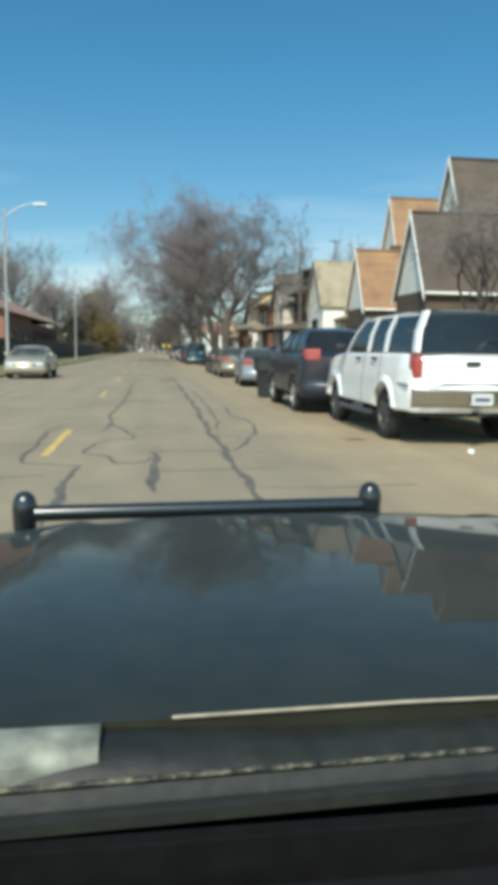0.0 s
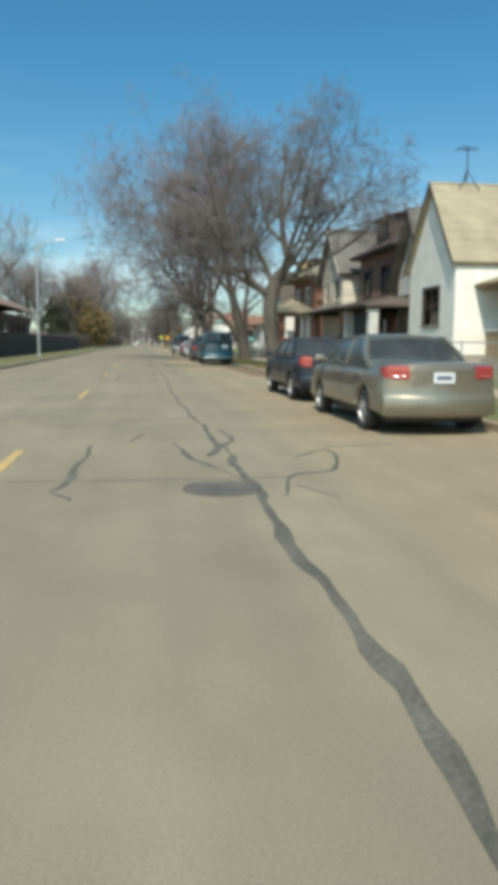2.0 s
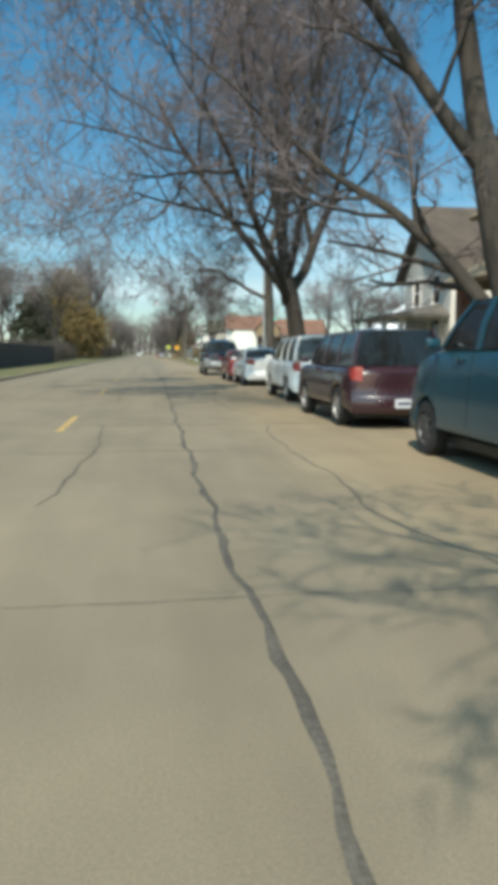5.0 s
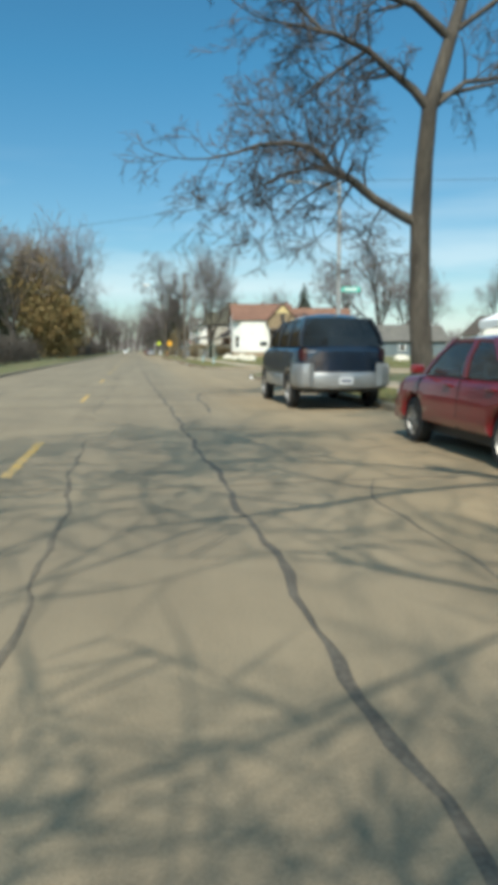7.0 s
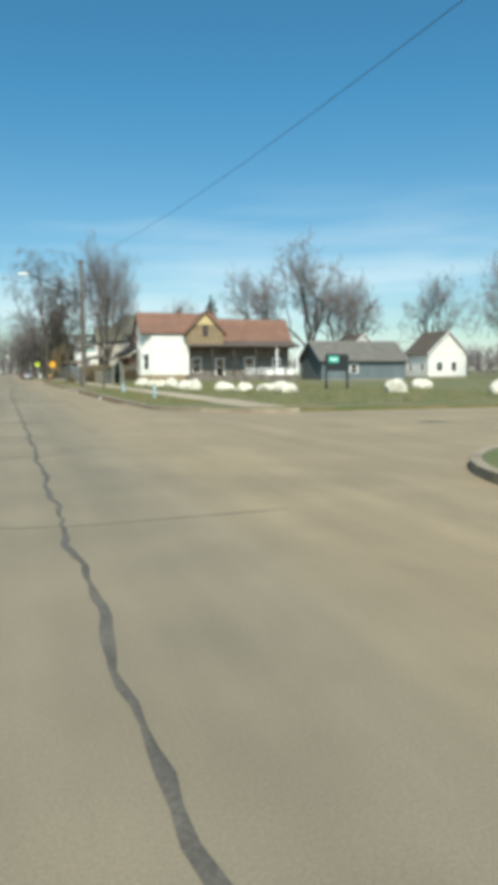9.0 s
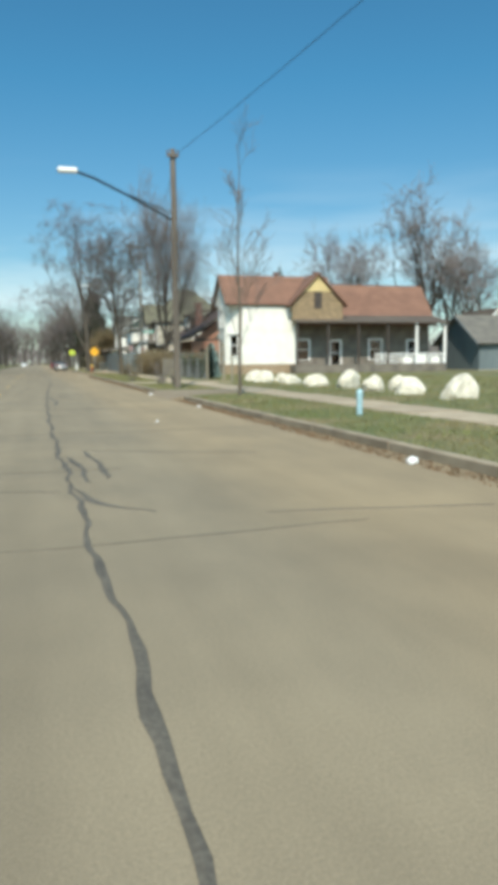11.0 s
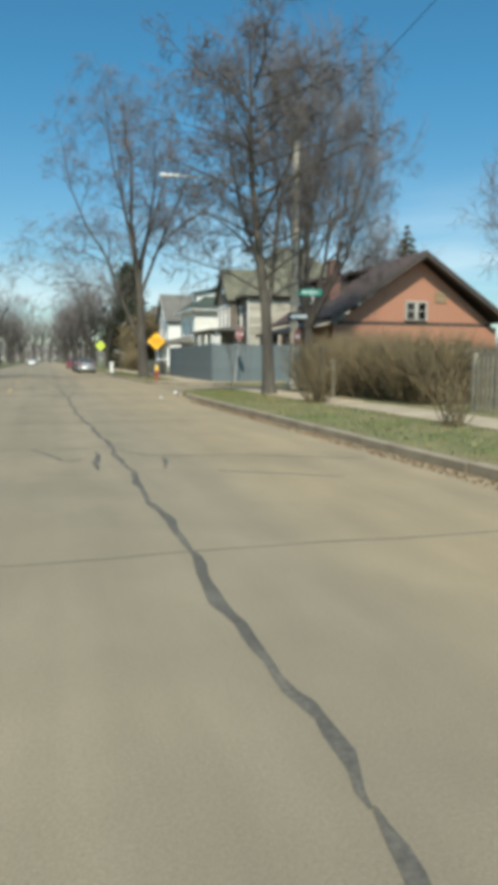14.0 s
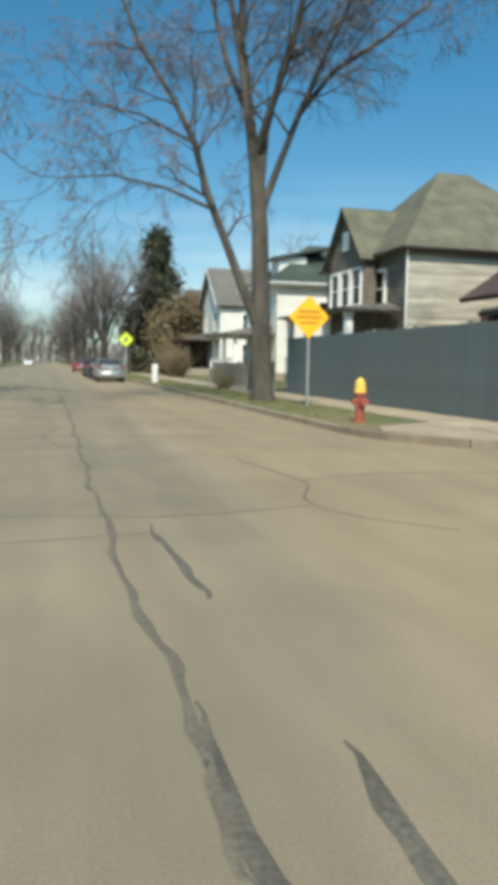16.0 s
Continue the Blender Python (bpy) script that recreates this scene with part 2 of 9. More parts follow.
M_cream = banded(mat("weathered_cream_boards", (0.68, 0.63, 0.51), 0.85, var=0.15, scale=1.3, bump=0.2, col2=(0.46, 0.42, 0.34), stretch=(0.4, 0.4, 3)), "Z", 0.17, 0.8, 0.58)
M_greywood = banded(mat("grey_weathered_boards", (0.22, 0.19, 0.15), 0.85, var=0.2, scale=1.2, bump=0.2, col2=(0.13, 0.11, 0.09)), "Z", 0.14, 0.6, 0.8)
M_yellowboard = banded(mat("pale_yellow_boards", (0.66, 0.50, 0.24), 0.8, var=0.1, scale=1.2, bump=0.1), "Z", 0.12, 0.5, 0.9)
M_brownshingle = banded(mat("brown_wall_shingles", (0.33, 0.235, 0.135), 0.9, var=0.2, scale=3, bump=0.3), "Z", 0.16, 0.6, 0.8)
M_brick = mat("orange_brick", (0.25, 0.135, 0.09), 0.9, var=0.2, scale=7, bump=0.35, bscale=22, col2=(0.20, 0.085, 0.055))
M_redbrick = mat("dark_red_brick", (0.215, 0.115, 0.085), 0.9, var=0.2, scale=7, bump=0.35, bscale=22, col2=(0.14, 0.075, 0.058))
M_salmon = mat("salmon_brick", (0.36, 0.18, 0.115), 0.9, var=0.15, scale=4, bump=0.35, bscale=20, col2=(0.36, 0.16, 0.095))
M_tanbrick = mat("tan_brick", (0.33, 0.24, 0.15), 0.9, var=0.2, scale=7, bump=0.35, bscale=22)
M_stone = mat("foundation_block", (0.33, 0.29, 0.22), 0.9, var=0.15, scale=2, bump=0.4)
def roofing(name, col, col2):
    return banded(mat(name, col, 0.95, var=0.16, scale=1.1, bump=0.4, bscale=30, col2=col2), "Z", 0.10, 0.5, 0.85)
M_rf_orange = roofing("orange_brown_shingles", (0.34, 0.20, 0.10), (0.24, 0.14, 0.08))
M_rf_brown = roofing("brown_shingles", (0.115, 0.088, 0.066), (0.08, 0.062, 0.048))
M_rf_tan = roofing("tan_shingles", (0.36, 0.30, 0.195), (0.27, 0.225, 0.15))
M_rf_red = roofing("rust_red_shingles", (0.215, 0.112, 0.074), (0.165, 0.086, 0.058))
M_rf_grey = roofing("grey_shingles", (0.16, 0.145, 0.12), (0.115, 0.105, 0.09))
M_rf_olive = roofing("olive_grey_shingles", (0.155, 0.145, 0.095), (0.10, 0.095, 0.065))
M_rf_green = roofing("dark_green_shingles", (0.055, 0.075, 0.055), (0.04, 0.05, 0.04))
M_rf_rust = roofing("faded_russet_shingles", (0.30, 0.19, 0.14), (0.22, 0.14, 0.105))
M_rf_maroon = roofing("maroon_shingles", (0.095, 0.06, 0.052), (0.065, 0.046, 0.04))
M_darktrim = mat("dark_brown_trim", (0.06, 0.045, 0.035), 0.7, var=0.2, scale=3, bump=0.1)
M_pane = glassy("window_glass", (0.35, 0.38, 0.38))
M_curtain = mat("drawn_curtain", (0.45, 0.42, 0.36), 0.9, var=0.2, scale=6, bump=0.2, stretch=(4, 4, 0.3))
M_bluefence = mat("blue_grey_fence_paint", (0.125, 0.152, 0.155), 0.75, var=0.12, scale=0.8, bump=0.15, bscale=12, each=0.05, stretch=(1, 1, 0.2))
M_oldfence = mat("silvered_fence_wood", (0.27, 0.235, 0.17), 0.9, var=0.2, scale=2, bump=0.4, each=0.2, stretch=(1, 1, 0.15))
M_brownfence = mat("dark_brown_fence_wood", (0.065, 0.045, 0.035), 0.85, var=0.2, scale=1.5, bump=0.3, each=0.15, stretch=(1, 1, 0.2))
M_palepole = mat("bleached_pole_wood", (0.42, 0.37, 0.29), 0.9, var=0.15, scale=3, bump=0.5, bscale=20, col2=(0.32, 0.28, 0.22), stretch=(1, 1, 0.08))
M_pole = mat("weathered_pole_wood", (0.155, 0.128, 0.10), 0.9, var=0.2, scale=3, bump=0.6, bscale=20, col2=(0.09, 0.075, 0.06), stretch=(1, 1, 0.08))
M_galv = mat("galvanised_steel", (0.42, 0.42, 0.40), 0.55, 0.6, var=0.12, scale=4, bump=0.05)
M_lampwhite = mat("pale_lamp_housing", (0.75, 0.74, 0.70), 0.45, var=0.05, bump=0)
M_wire = mat("black_cable", (0.02, 0.02, 0.02), 0.7, var=0.1, bump=0)
M_hred = mat("worn_red_paint", (0.36, 0.085, 0.05), 0.6, var=0.2, scale=9, bump=0.2)
M_hyellow = mat("worn_hydrant_yellow", (0.82, 0.52, 0.09), 0.55, var=0.15, scale=9, bump=0.2)
M_hblue = mat("pale_blue_paint", (0.36, 0.55, 0.60), 0.6, var=0.15, scale=9, bump=0.15)
M_orange = mat("orange_sign_sheeting", (0.95, 0.47, 0.015), 0.5, var=0.05, scale=3, bump=0)
M_lime = mat("fluorescent_lime_sheeting", (0.72, 0.85, 0.03), 0.5, var=0.05, scale=3, bump=0)
M_green = mat("green_sign_sheeting", (0.04, 0.46, 0.33), 0.5, var=0.08, scale=3, bump=0)
M_stop = mat("faded_red_sheeting", (0.34, 0.11, 0.10), 0.5, var=0.12, scale=5, bump=0)
M_black = mat("black_plastic", (0.018, 0.02, 0.02), 0.5, var=0.15, scale=4, bump=0.1)
M_binplastic = mat("dark_cart_plastic", (0.028, 0.034, 0.033), 0.55, var=0.15, scale=3, bump=0.15)
M_rubber = mat("tyre_rubber", (0.022, 0.021, 0.02), 0.85, var=0.15, scale=8, bump=0.2)
M_rim = mat("alloy_rim", (0.36, 0.35, 0.33), 0.45, 0.8, var=0.1, scale=6, bump=0)
M_steelrim = mat("dark_steel_rim", (0.10, 0.10, 0.10), 0.5, 0.5, var=0.1, scale=6, bump=0)
M_chrome = mat("chrome", (0.50, 0.49, 0.46), 0.28, 1.0, var=0.05, bump=0)
M_redlens = mat("red_lamp_lens", (0.30, 0.035, 0.030), 0.3, var=0.1, scale=20, bump=0, coat=1.0)
M_clearlens = mat("clear_lamp_lens", (0.62, 0.62, 0.60), 0.12, 0.3, var=0.1, scale=20, bump=0, coat=1.0)
M_plate = mat("plate_white", (0.52, 0.53, 0.53), 0.5, var=0.08, scale=9, bump=0)
M_fadedprint = mat("faded_sign_print", (0.60, 0.25, 0.015), 0.6, var=0.2, bump=0)
M_bar = mat("writing_bar", (0.08, 0.09, 0.14), 0.6, var=0.1, bump=0)
M_barw = mat("pale_writing_bar", (0.75, 0.77, 0.74), 0.6, var=0.1, bump=0)
M_glass = glassy("car_glass", (0.62, 0.70, 0.71), pale_film=0.07)
M_revlens = mat("pink_reversing_lens", (0.36, 0.08, 0.075), 0.15, var=0.1, scale=20, bump=0, coat=1.0)
M_glassdark = glassy("tinted_car_glass", (0.05, 0.055, 0.06), pale_film=0.02)
M_boulder = mat("white_limestone", (0.66, 0.61, 0.50), 0.9, var=0.15, scale=2.5, bump=0.8, bscale=9, col2=(0.50, 0.45, 0.35))
M_tent = mat("white_canvas", (0.80, 0.80, 0.78), 0.7, var=0.04, scale=1, bump=0.1)
M_litter = mat("white_litter", (0.72, 0.71, 0.68), 0.7, var=0.1, scale=10, bump=0.3)
M_concrete_white = mat("pale_post_paint", (0.75, 0.74, 0.70), 0.7, var=0.08, scale=4, bump=0.1)


def paint(name, col, metal=0.0, rough=0.35, dirt=0.1):
    return mat(name, col, rough, metal, var=dirt, scale=1.6, bump=0, coat=0.8 if max(col) > 0.08 else 0.45, bscale=30)


# ---- mesh helpers ----
def mesh_of(bm, name, smooth=False):
    bmesh.ops.recalc_face_normals(bm, faces=bm.faces)
    me = bpy.data.meshes.new(name)
    bm.to_mesh(me)
    bm.free()
    if smooth:
        for p in me.polygons:
            p.use_smooth = True
    return me


def part(name, bm, material, parent=None, label="", smooth=False):
    """One bmesh as one mesh object under a thing or a part."""
    me = mesh_of(bm, name, smooth)
    me.materials.append(material)
    ob = new(name, me)
    if parent is not None:
        ob.parent = parent
    if label:
        ob["label"] = label
    return ob


def thing(name, label, category, m=None, group="", kind=""):
    ob = new(name)
    ob.empty_display_size = 0.3
    if m is not None:
        ob.matrix_basis = m
    return tagged(ob, label, category, group, kind)


def B():
    return bmesh.new()


def box(bm, x0, x1, y0, y1, z0, z1, bevel=0.0):
    r = bmesh.ops.create_cube(bm, size=1.0)
    for v in r["verts"]:
        v.co = Vector((x0 + (v.co.x + 0.5) * (x1 - x0), y0 + (v.co.y + 0.5) * (y1 - y0), z0 + (v.co.z + 0.5) * (z1 - z0)))
    if bevel:
        es = {e for v in r["verts"] for e in v.link_edges}
        bmesh.ops.bevel(bm, geom=list(es), offset=bevel, segments=2, affect="EDGES", profile=0.5)
    return bm


def prism(bm, pts, x0, x1, axis="x"):
    """Extrudes a polygon, given in the two other axes in order, from x0 to x1 along the axis."""
    def at(p, x):
        return {"x": (x, p[0], p[1]), "y": (p[0], x, p[1]), "z": (p[0], p[1], x)}[axis]
    a = [bm.verts.new(at(p, x0)) for p in pts]
    b = [bm.verts.new(at(p, x1)) for p in pts]
    n = len(pts)
    bm.faces.new(a)
    bm.faces.new(b[::-1])
    for i in range(n):
        bm.faces.new((a[i], b[i], b[(i + 1) % n], a[(i + 1) % n]))
    return bm


def tube(bm, pts, radii, sides=8, cap=True):
    """A tapered round tube along points."""
    rings = []
    prev = None
    for i, p in enumerate(pts):
        p = Vector(p)
        d = Vector(pts[min(i + 1, len(pts) - 1)]) - Vector(pts[max(i - 1, 0)])
        d.normalize()
        u = d.cross(Vector((0, 0, 1)))
        if u.length < 0.05:
            u = d.cross(Vector((0, 1, 0)))
        u.normalize()
        if prev is not None and u.dot(prev) < 0:
            u = -u
        prev = u
        w = d.cross(u)
        r = radii[i] if hasattr(radii, "__len__") else radii
        rings.append([bm.verts.new(p + (u * math.cos(2 * math.pi * k / sides) + w * math.sin(2 * math.pi * k / sides)) * r) for k in range(sides)])
    for a, b in zip(rings, rings[1:]):
        for k in range(sides):
            bm.faces.new((a[k], a[(k + 1) % sides], b[(k + 1) % sides], b[k]))
    if cap:
        bm.faces.new(rings[0][::-1])
        bm.faces.new(rings[-1])
    return bm


def lathe(bm, prof, sides=16, centre=(0, 0, 0)):
    """Turns a profile of (radius, z) round the upright axis."""
    rings = []
    for r, z in prof:
        rings.append([bm.verts.new((centre[0] + r * math.cos(2 * math.pi * k / sides), centre[1] + r * math.sin(2 * math.pi * k / sides), centre[2] + z)) for k in range(sides)])
    for a, b in zip(rings, rings[1:]):
        for k in range(sides):
            bm.faces.new((a[k], a[(k + 1) % sides], b[(k + 1) % sides], b[k]))
    bm.faces.new(rings[0][::-1])
    bm.faces.new(rings[-1])
    return bm


def piece(name, me, parent, m, kind=""):
    ob = new(name, me)
    ob.parent = parent
    ob.matrix_basis = m
    return ob


# ---- ground, road and blocks ----
ROAD_W, KERB = -6.5, 0.16
bm = B()
bmesh.ops.create_grid(bm, x_segments=2, y_segments=2, size=2200)
for v in bm.verts:
    v.co.z = -0.03
    v.co.y += 400
ground = part("ground", bm, M_ground)
tagged(ground, "flat dry ground reaching the horizon", "ground", kind="structure")
bm = B()
box(bm, ROAD_W, 6.2, -60, 900, -0.02, 0.0)
road = part("road", bm, M_road)
tagged(road, "worn tan road with tar-sealed cracks", "road", kind="structure")
for y0, y1 in ((129.5, 141.0), (223.5, 230.0)):
    bm = B()
    box(bm, 6.2, 260, y0 - 6, y1 + 6, -0.024, -0.003)
    tagged(part("road", bm, M_road), "worn side street meeting the main road", "road", kind="structure")


def arc_poly(x0, x1, y0, y1, r0, r1):
    """A block of land whose street-side corners are rounded."""
    pts = []
    for k in range(9):
        a = math.pi * 1.5 - k * math.pi / 16
        pts.append((x0 + r0 + r0 * math.cos(a), y0 + r0 + r0 * math.sin(a)))
    for k in range(9):
        a = math.pi - k * math.pi / 16
        pts.append((x0 + r1 + r1 * math.cos(a), y1 - r1 + r1 * math.sin(a)))
    return pts + [(x1, y1), (x1, y0)]


KERB_PIECES, SLABS = [], []
BLOCKS = ((5.25, 250, -60, 129.5, 3, 4.2), (4.78, 250, 141.0, 223.5, 4.2, 5.0), (5.5, 250, 230.0, 900, 3.8, 3))
for x0, x1, y0, y1, r0, r1 in BLOCKS:
    bm = B()
    prism(bm, arc_poly(x0 + KERB, x1, y0 + KERB, y1 - KERB, r0 - KERB, r1 - KERB), -0.02, 0.12, "z")
    tagged(part("lawn", bm, M_lawn), "patchy spring lawn and verge beside the road", "lawn", kind="structure")
bm = B()
box(bm, -250, ROAD_W - KERB, -60, 900, -0.02, 0.12)
tagged(part("lawn", bm, M_lawn), "patchy grass verge across the road", "lawn", kind="structure")


def crack(pts, w, seed, material=None):
    """A wandering strip of tar laid over a crack, lightly domed."""
    rnd = random.Random(seed)
    ph = [rnd.uniform(0, 6.28) for _ in range(6)]
    # a smooth curve through the points, with small wanderings
    out, s = [], 0.0
    P = [pts[0]] + list(pts) + [pts[-1]]
    for p0, p1, p2, p3 in zip(P, P[1:], P[2:], P[3:]):
        d = math.hypot(p2[0] - p1[0], p2[1] - p1[1])
        n = max(3, int(d / 0.16))
        for i in range(n):
            f = i / n
            c = [0.5 * (2 * p1[a] + (p2[a] - p0[a]) * f + (2 * p0[a] - 5 * p1[a] + 4 * p2[a] - p3[a]) * f * f + (3 * p1[a] - p0[a] - 3 * p2[a] + p3[a]) * f ** 3) for a in (0, 1)]
            s += d / n
            q = 0.028 * math.sin(2.1 * s + ph[0]) + 0.016 * math.sin(5.3 * s + ph[1]) + 0.008 * math.sin(12 * s + ph[2])
            out.append((c[0] + q, c[1] + q * 0.6))
    out.append(pts[-1])
    vs, fs = [], []
    for i, (x, y) in enumerate(out):
        px, py = out[max(i - 1, 0)]
        qx, qy = out[min(i + 1, len(out) - 1)]
        dx, dy = qx - px, qy - py
        h = math.hypot(dx, dy) or 1
        ww = w * (0.85 + rnd.uniform(-0.12, 0.16) + 0.22 * math.sin(0.55 * i + ph[3]) + 0.14 * math.sin(1.7 * i + ph[4]) + rnd.uniform(-0.10, 0.10)) * min(1, 0.25 + 0.2 * min(i, len(out) - 1 - i))
        for s, z in ((-1, 0.002), (0, 0.007), (1, 0.002)):
            vs.append((x - dy / h * ww * s, y + dx / h * ww * s, z))
    for i in range(len(out) - 1):
        for k in (0, 1):
            a = i * 3 + k
            fs.append((a, a + 1, a + 4, a + 3))
    me = bpy.data.meshes.new("tar_seam")
    me.from_pydata(vs, [], fs)
    me.materials.append(material or M_tar)
    ob = new("tar_seam", me)
    ob.parent = road
    return ob


rnd = random.Random(4)
# the main seam, which runs on along the lane
MAIN = ((1.05, 34.0), (0.92, 38.5), (0.80, 44.0), (0.86, 50.0), (0.88, 53.0), (0.80, 58.0), (0.64, 63.0), (0.56, 69.0), (0.58, 76.0), (0.64, 84.0), (0.72, 91.0), (0.76, 98.0), (0.70, 103.0), (0.70, 108.0), (0.60, 117.0), (0.52, 126.0), (0.50, 138.0), (0.42, 149.0), (0.36, 156.0))
MAIN += ((0.30, 161.5), (0.34, 170.0), (0.42, 176.0), (0.58, 183.5), (0.76, 189.6), (0.94, 193.5), (0.97, 199.0), (0.95, 203.8), (0.80, 208.5), (0.74, 213.0), (0.78, 217.5), (0.66, 222.5), (0.60, 228.0), (0.7, 240.0), (0.6, 255.0), (0.75, 272.0), (0.65, 300.0))
for k in range(0, len(MAIN) - 1, 3):
    crack(MAIN[k:k + 4], 0.030 if k < 16 or k > 27 else 0.038, 100 + k, M_tar if k < 30 else M_tar_faded)
# fainter long seams
for x, w, y0, y1, wob in ((-0.8, 0.022, 58, 150, 0.16), (2.1, 0.016, 60, 104, 0.2), (-4.1, 0.03, 10, 160, 0.25), (-2.2, 0.022, 150, 300, 0.2)):
    y = y0
    pts = []
    while y < y1:
        pts.append((x + rnd.uniform(-wob, wob), y))
        y += rnd.uniform(1.2, 3.2)
    k, i = 0, 0
    while i < len(pts) - 3:
        n = rnd.randint(2, 5)
        crack(pts[i:i + n + 1], w, 100 + k + int(x * 10), M_tar_faded)
        i += n + rnd.randint(1, 3)
        k += 1
# thin cross cracks at the slab joints
y, k = 38.0, 500
while y < 300:
    x0 = rnd.choice((-6.2, -3.5, -1.5, 0.6))
    x1 = rnd.choice((1.0, 2.6, 4.6))
    if x1 > x0 + 1:
        pts = [(x0 + (x1 - x0) * i / 4, y + rnd.uniform(-0.12, 0.12)) for i in range(5)]
        crack(pts, rnd.uniform(0.010, 0.018), k, M_tar_faded)
    y += rnd.uniform(3.4, 7.5)
    k += 2
# patched curls and branches beside the main seam
for k, (w, pts) in enumerate((
        (0.040, ((0.99, 36.9), (0.98, 34.9), (0.78, 33.8), (1.10, 34.7), (1.25, 35.4), (1.14, 36.4))),
        (0.036, ((0.44, 35.0), (0.60, 33.8), (0.71, 33.2), (0.95, 32.5))),
        (0.036, ((-0.62, 34.9), (-0.63, 33.5), (-0.64, 32.3), (-0.74, 31.9), (-0.55, 31.5))),
        (0.040, ((-0.09, 35.1), (0.05, 35.9))),
        (0.030, ((1.75, 33.6), (2.27, 34.2), (2.18, 33.2), (1.97, 32.7), (1.52, 32.5), (1.23, 31.5))),
        (0.020, ((1.46, 32.0), (1.71, 31.4))),
        (0.016, ((-1.27, 32.4), (0.03, 32.4), (1.48, 32.4))),
        (0.014, ((2.31, 34.4), (3.29, 34.6))))):
    crack(pts, w, 940 + k)
for k, (w, pts) in enumerate((
        (0.034, ((-1.17, 56.0), (-0.83, 55.7), (-0.79, 53.9), (-0.89, 53.0), (-0.79, 52.4), (-0.87, 51.4), (-0.89, 50.6))),
        (0.030, ((-1.52, 53.1), (-1.50, 54.3), (-1.55, 58.6))),
        (0.034, ((0.58, 58.0), (0.54, 55.4))),
        (0.036, ((0.53, 53.1), (0.33, 52.5), (0.33, 51.5), (0.37, 50.6))),
        (0.022, ((1.40, 51.0), (1.91, 51.9), (2.55, 53.1), (3.59, 54.1))),
        (0.014, ((-0.77, 51.3), (-0.36, 52.0), (0.29, 52.5))),
        (0.014, ((-0.90, 56.0), (0.87, 55.1))),
        (0.034, ((1.86, 113.5), (1.54, 110.1), (1.61, 108.7), (1.42, 106.5))),
        (0.024, ((-1.00, 107.3), (-1.26, 106.6))),
        (0.016, ((-1.04, 109.1), (0.62, 109.0))),
        (0.024, ((-1.23, 105.9), (-0.83, 105.5))))):
    crack(pts, w, 960 + k)
for k, (w, pts) in enumerate((
        (0.045, ((0.66, 158.8), (0.78, 157.8), (0.75, 156.1))),
        (0.045, ((0.40, 158.2), (0.50, 157.2), (0.58, 155.9))),
        # this strip is a mark of shade on the road, laid as tar
        (0.050, ((0.38, 155.6), (0.62, 154.6), (1.01, 154.1))),
        (0.012, ((-3.4, 155.9), (-0.35, 155.6), (0.23, 155.4))),
        (0.014, ((1.93, 153.8), (3.90, 153.4))),
        (0.012, ((0.65, 158.9), (2.98, 157.7))),
        (0.050, ((0.50, 176.2), (0.66, 173.4), (0.60, 171.0))),
        (0.014, ((0.71, 174.3), (2.45, 174.3))),
        (0.040, ((0.75, 174.2), (1.10, 174.3))),
        (0.040, ((2.33, 173.3), (2.59, 173.1))),
        (0.034, ((2.40, 172.7), (2.56, 172.6))),
        (0.040, ((0.69, 202.2), (0.64, 200.4))),
        (0.026, ((-0.18, 202.7), (0.23, 201.4), (0.50, 201.5))))):
    crack(pts, w, 980 + k)
for k, (w, pts) in enumerate((
        (0.050, ((1.58, 201.5), (1.40, 200.4))),
        (0.018, ((1.04, 202.4), (1.47, 201.6), (2.31, 201.5), (3.01, 201.3), (4.18, 200.7))),
        (0.016, ((2.03, 200.1), (3.29, 199.3))),
        (0.040, ((0.96, 226.7), (1.01, 224.8))),
        (0.040, ((0.68, 223.6), (0.76, 221.4))),
        (0.040, ((1.14, 223.2), (1.09, 221.0), (0.91, 219.2))),
        (0.016, ((1.18, 221.2), (1.84, 221.0), (3.09, 219.9))),
        (0.018, ((-0.30, 220.5), (0.58, 219.8))),
        (0.040, ((-0.60, 229.6), (-0.50, 224.6))))):
    crack(pts, w, 1000 + k)
# a net of thin dark strips by the corner kerb
for k, (w, pts) in enumerate((
        (0.024, ((2.05, 113.9), (1.91, 113.1), (2.28, 112.8), (2.85, 113.0), (3.2, 112.6), (4.36, 113.3), (4.84, 113.2))),
        (0.019, ((1.67, 112.7), (1.84, 111.9), (1.95, 111.4))),
        (0.019, ((2.85, 113.0), (3.4, 113.6), (3.77, 114.3), (4.43, 114.1), (5.2, 114.3))),
        (0.016, ((3.2, 112.6), (3.95, 112.2), (4.9, 112.4))),
        (0.016, ((1.84, 111.9), (2.4, 111.7), (2.92, 111.6), (3.2, 111.3), (4.1, 111.5))),
        (0.014, ((2.28, 112.8), (2.5, 112.2), (2.92, 111.6))),
        (0.014, ((3.95, 112.2), (4.3, 111.7), (4.1, 111.5), (4.6, 110.6))),
        (0.016, ((3.77, 114.3), (3.5, 115.2), (4.2, 116.1), (4.9, 115.8))),
        (0.014, ((4.36, 113.3), (4.7, 114.0), (4.9, 115.8), (5.4, 117.0))),
        (0.013, ((2.05, 113.9), (2.6, 114.6), (3.5, 115.2))))):
    crack(pts, w, 1020 + k, M_tar_faded if k else M_tar)
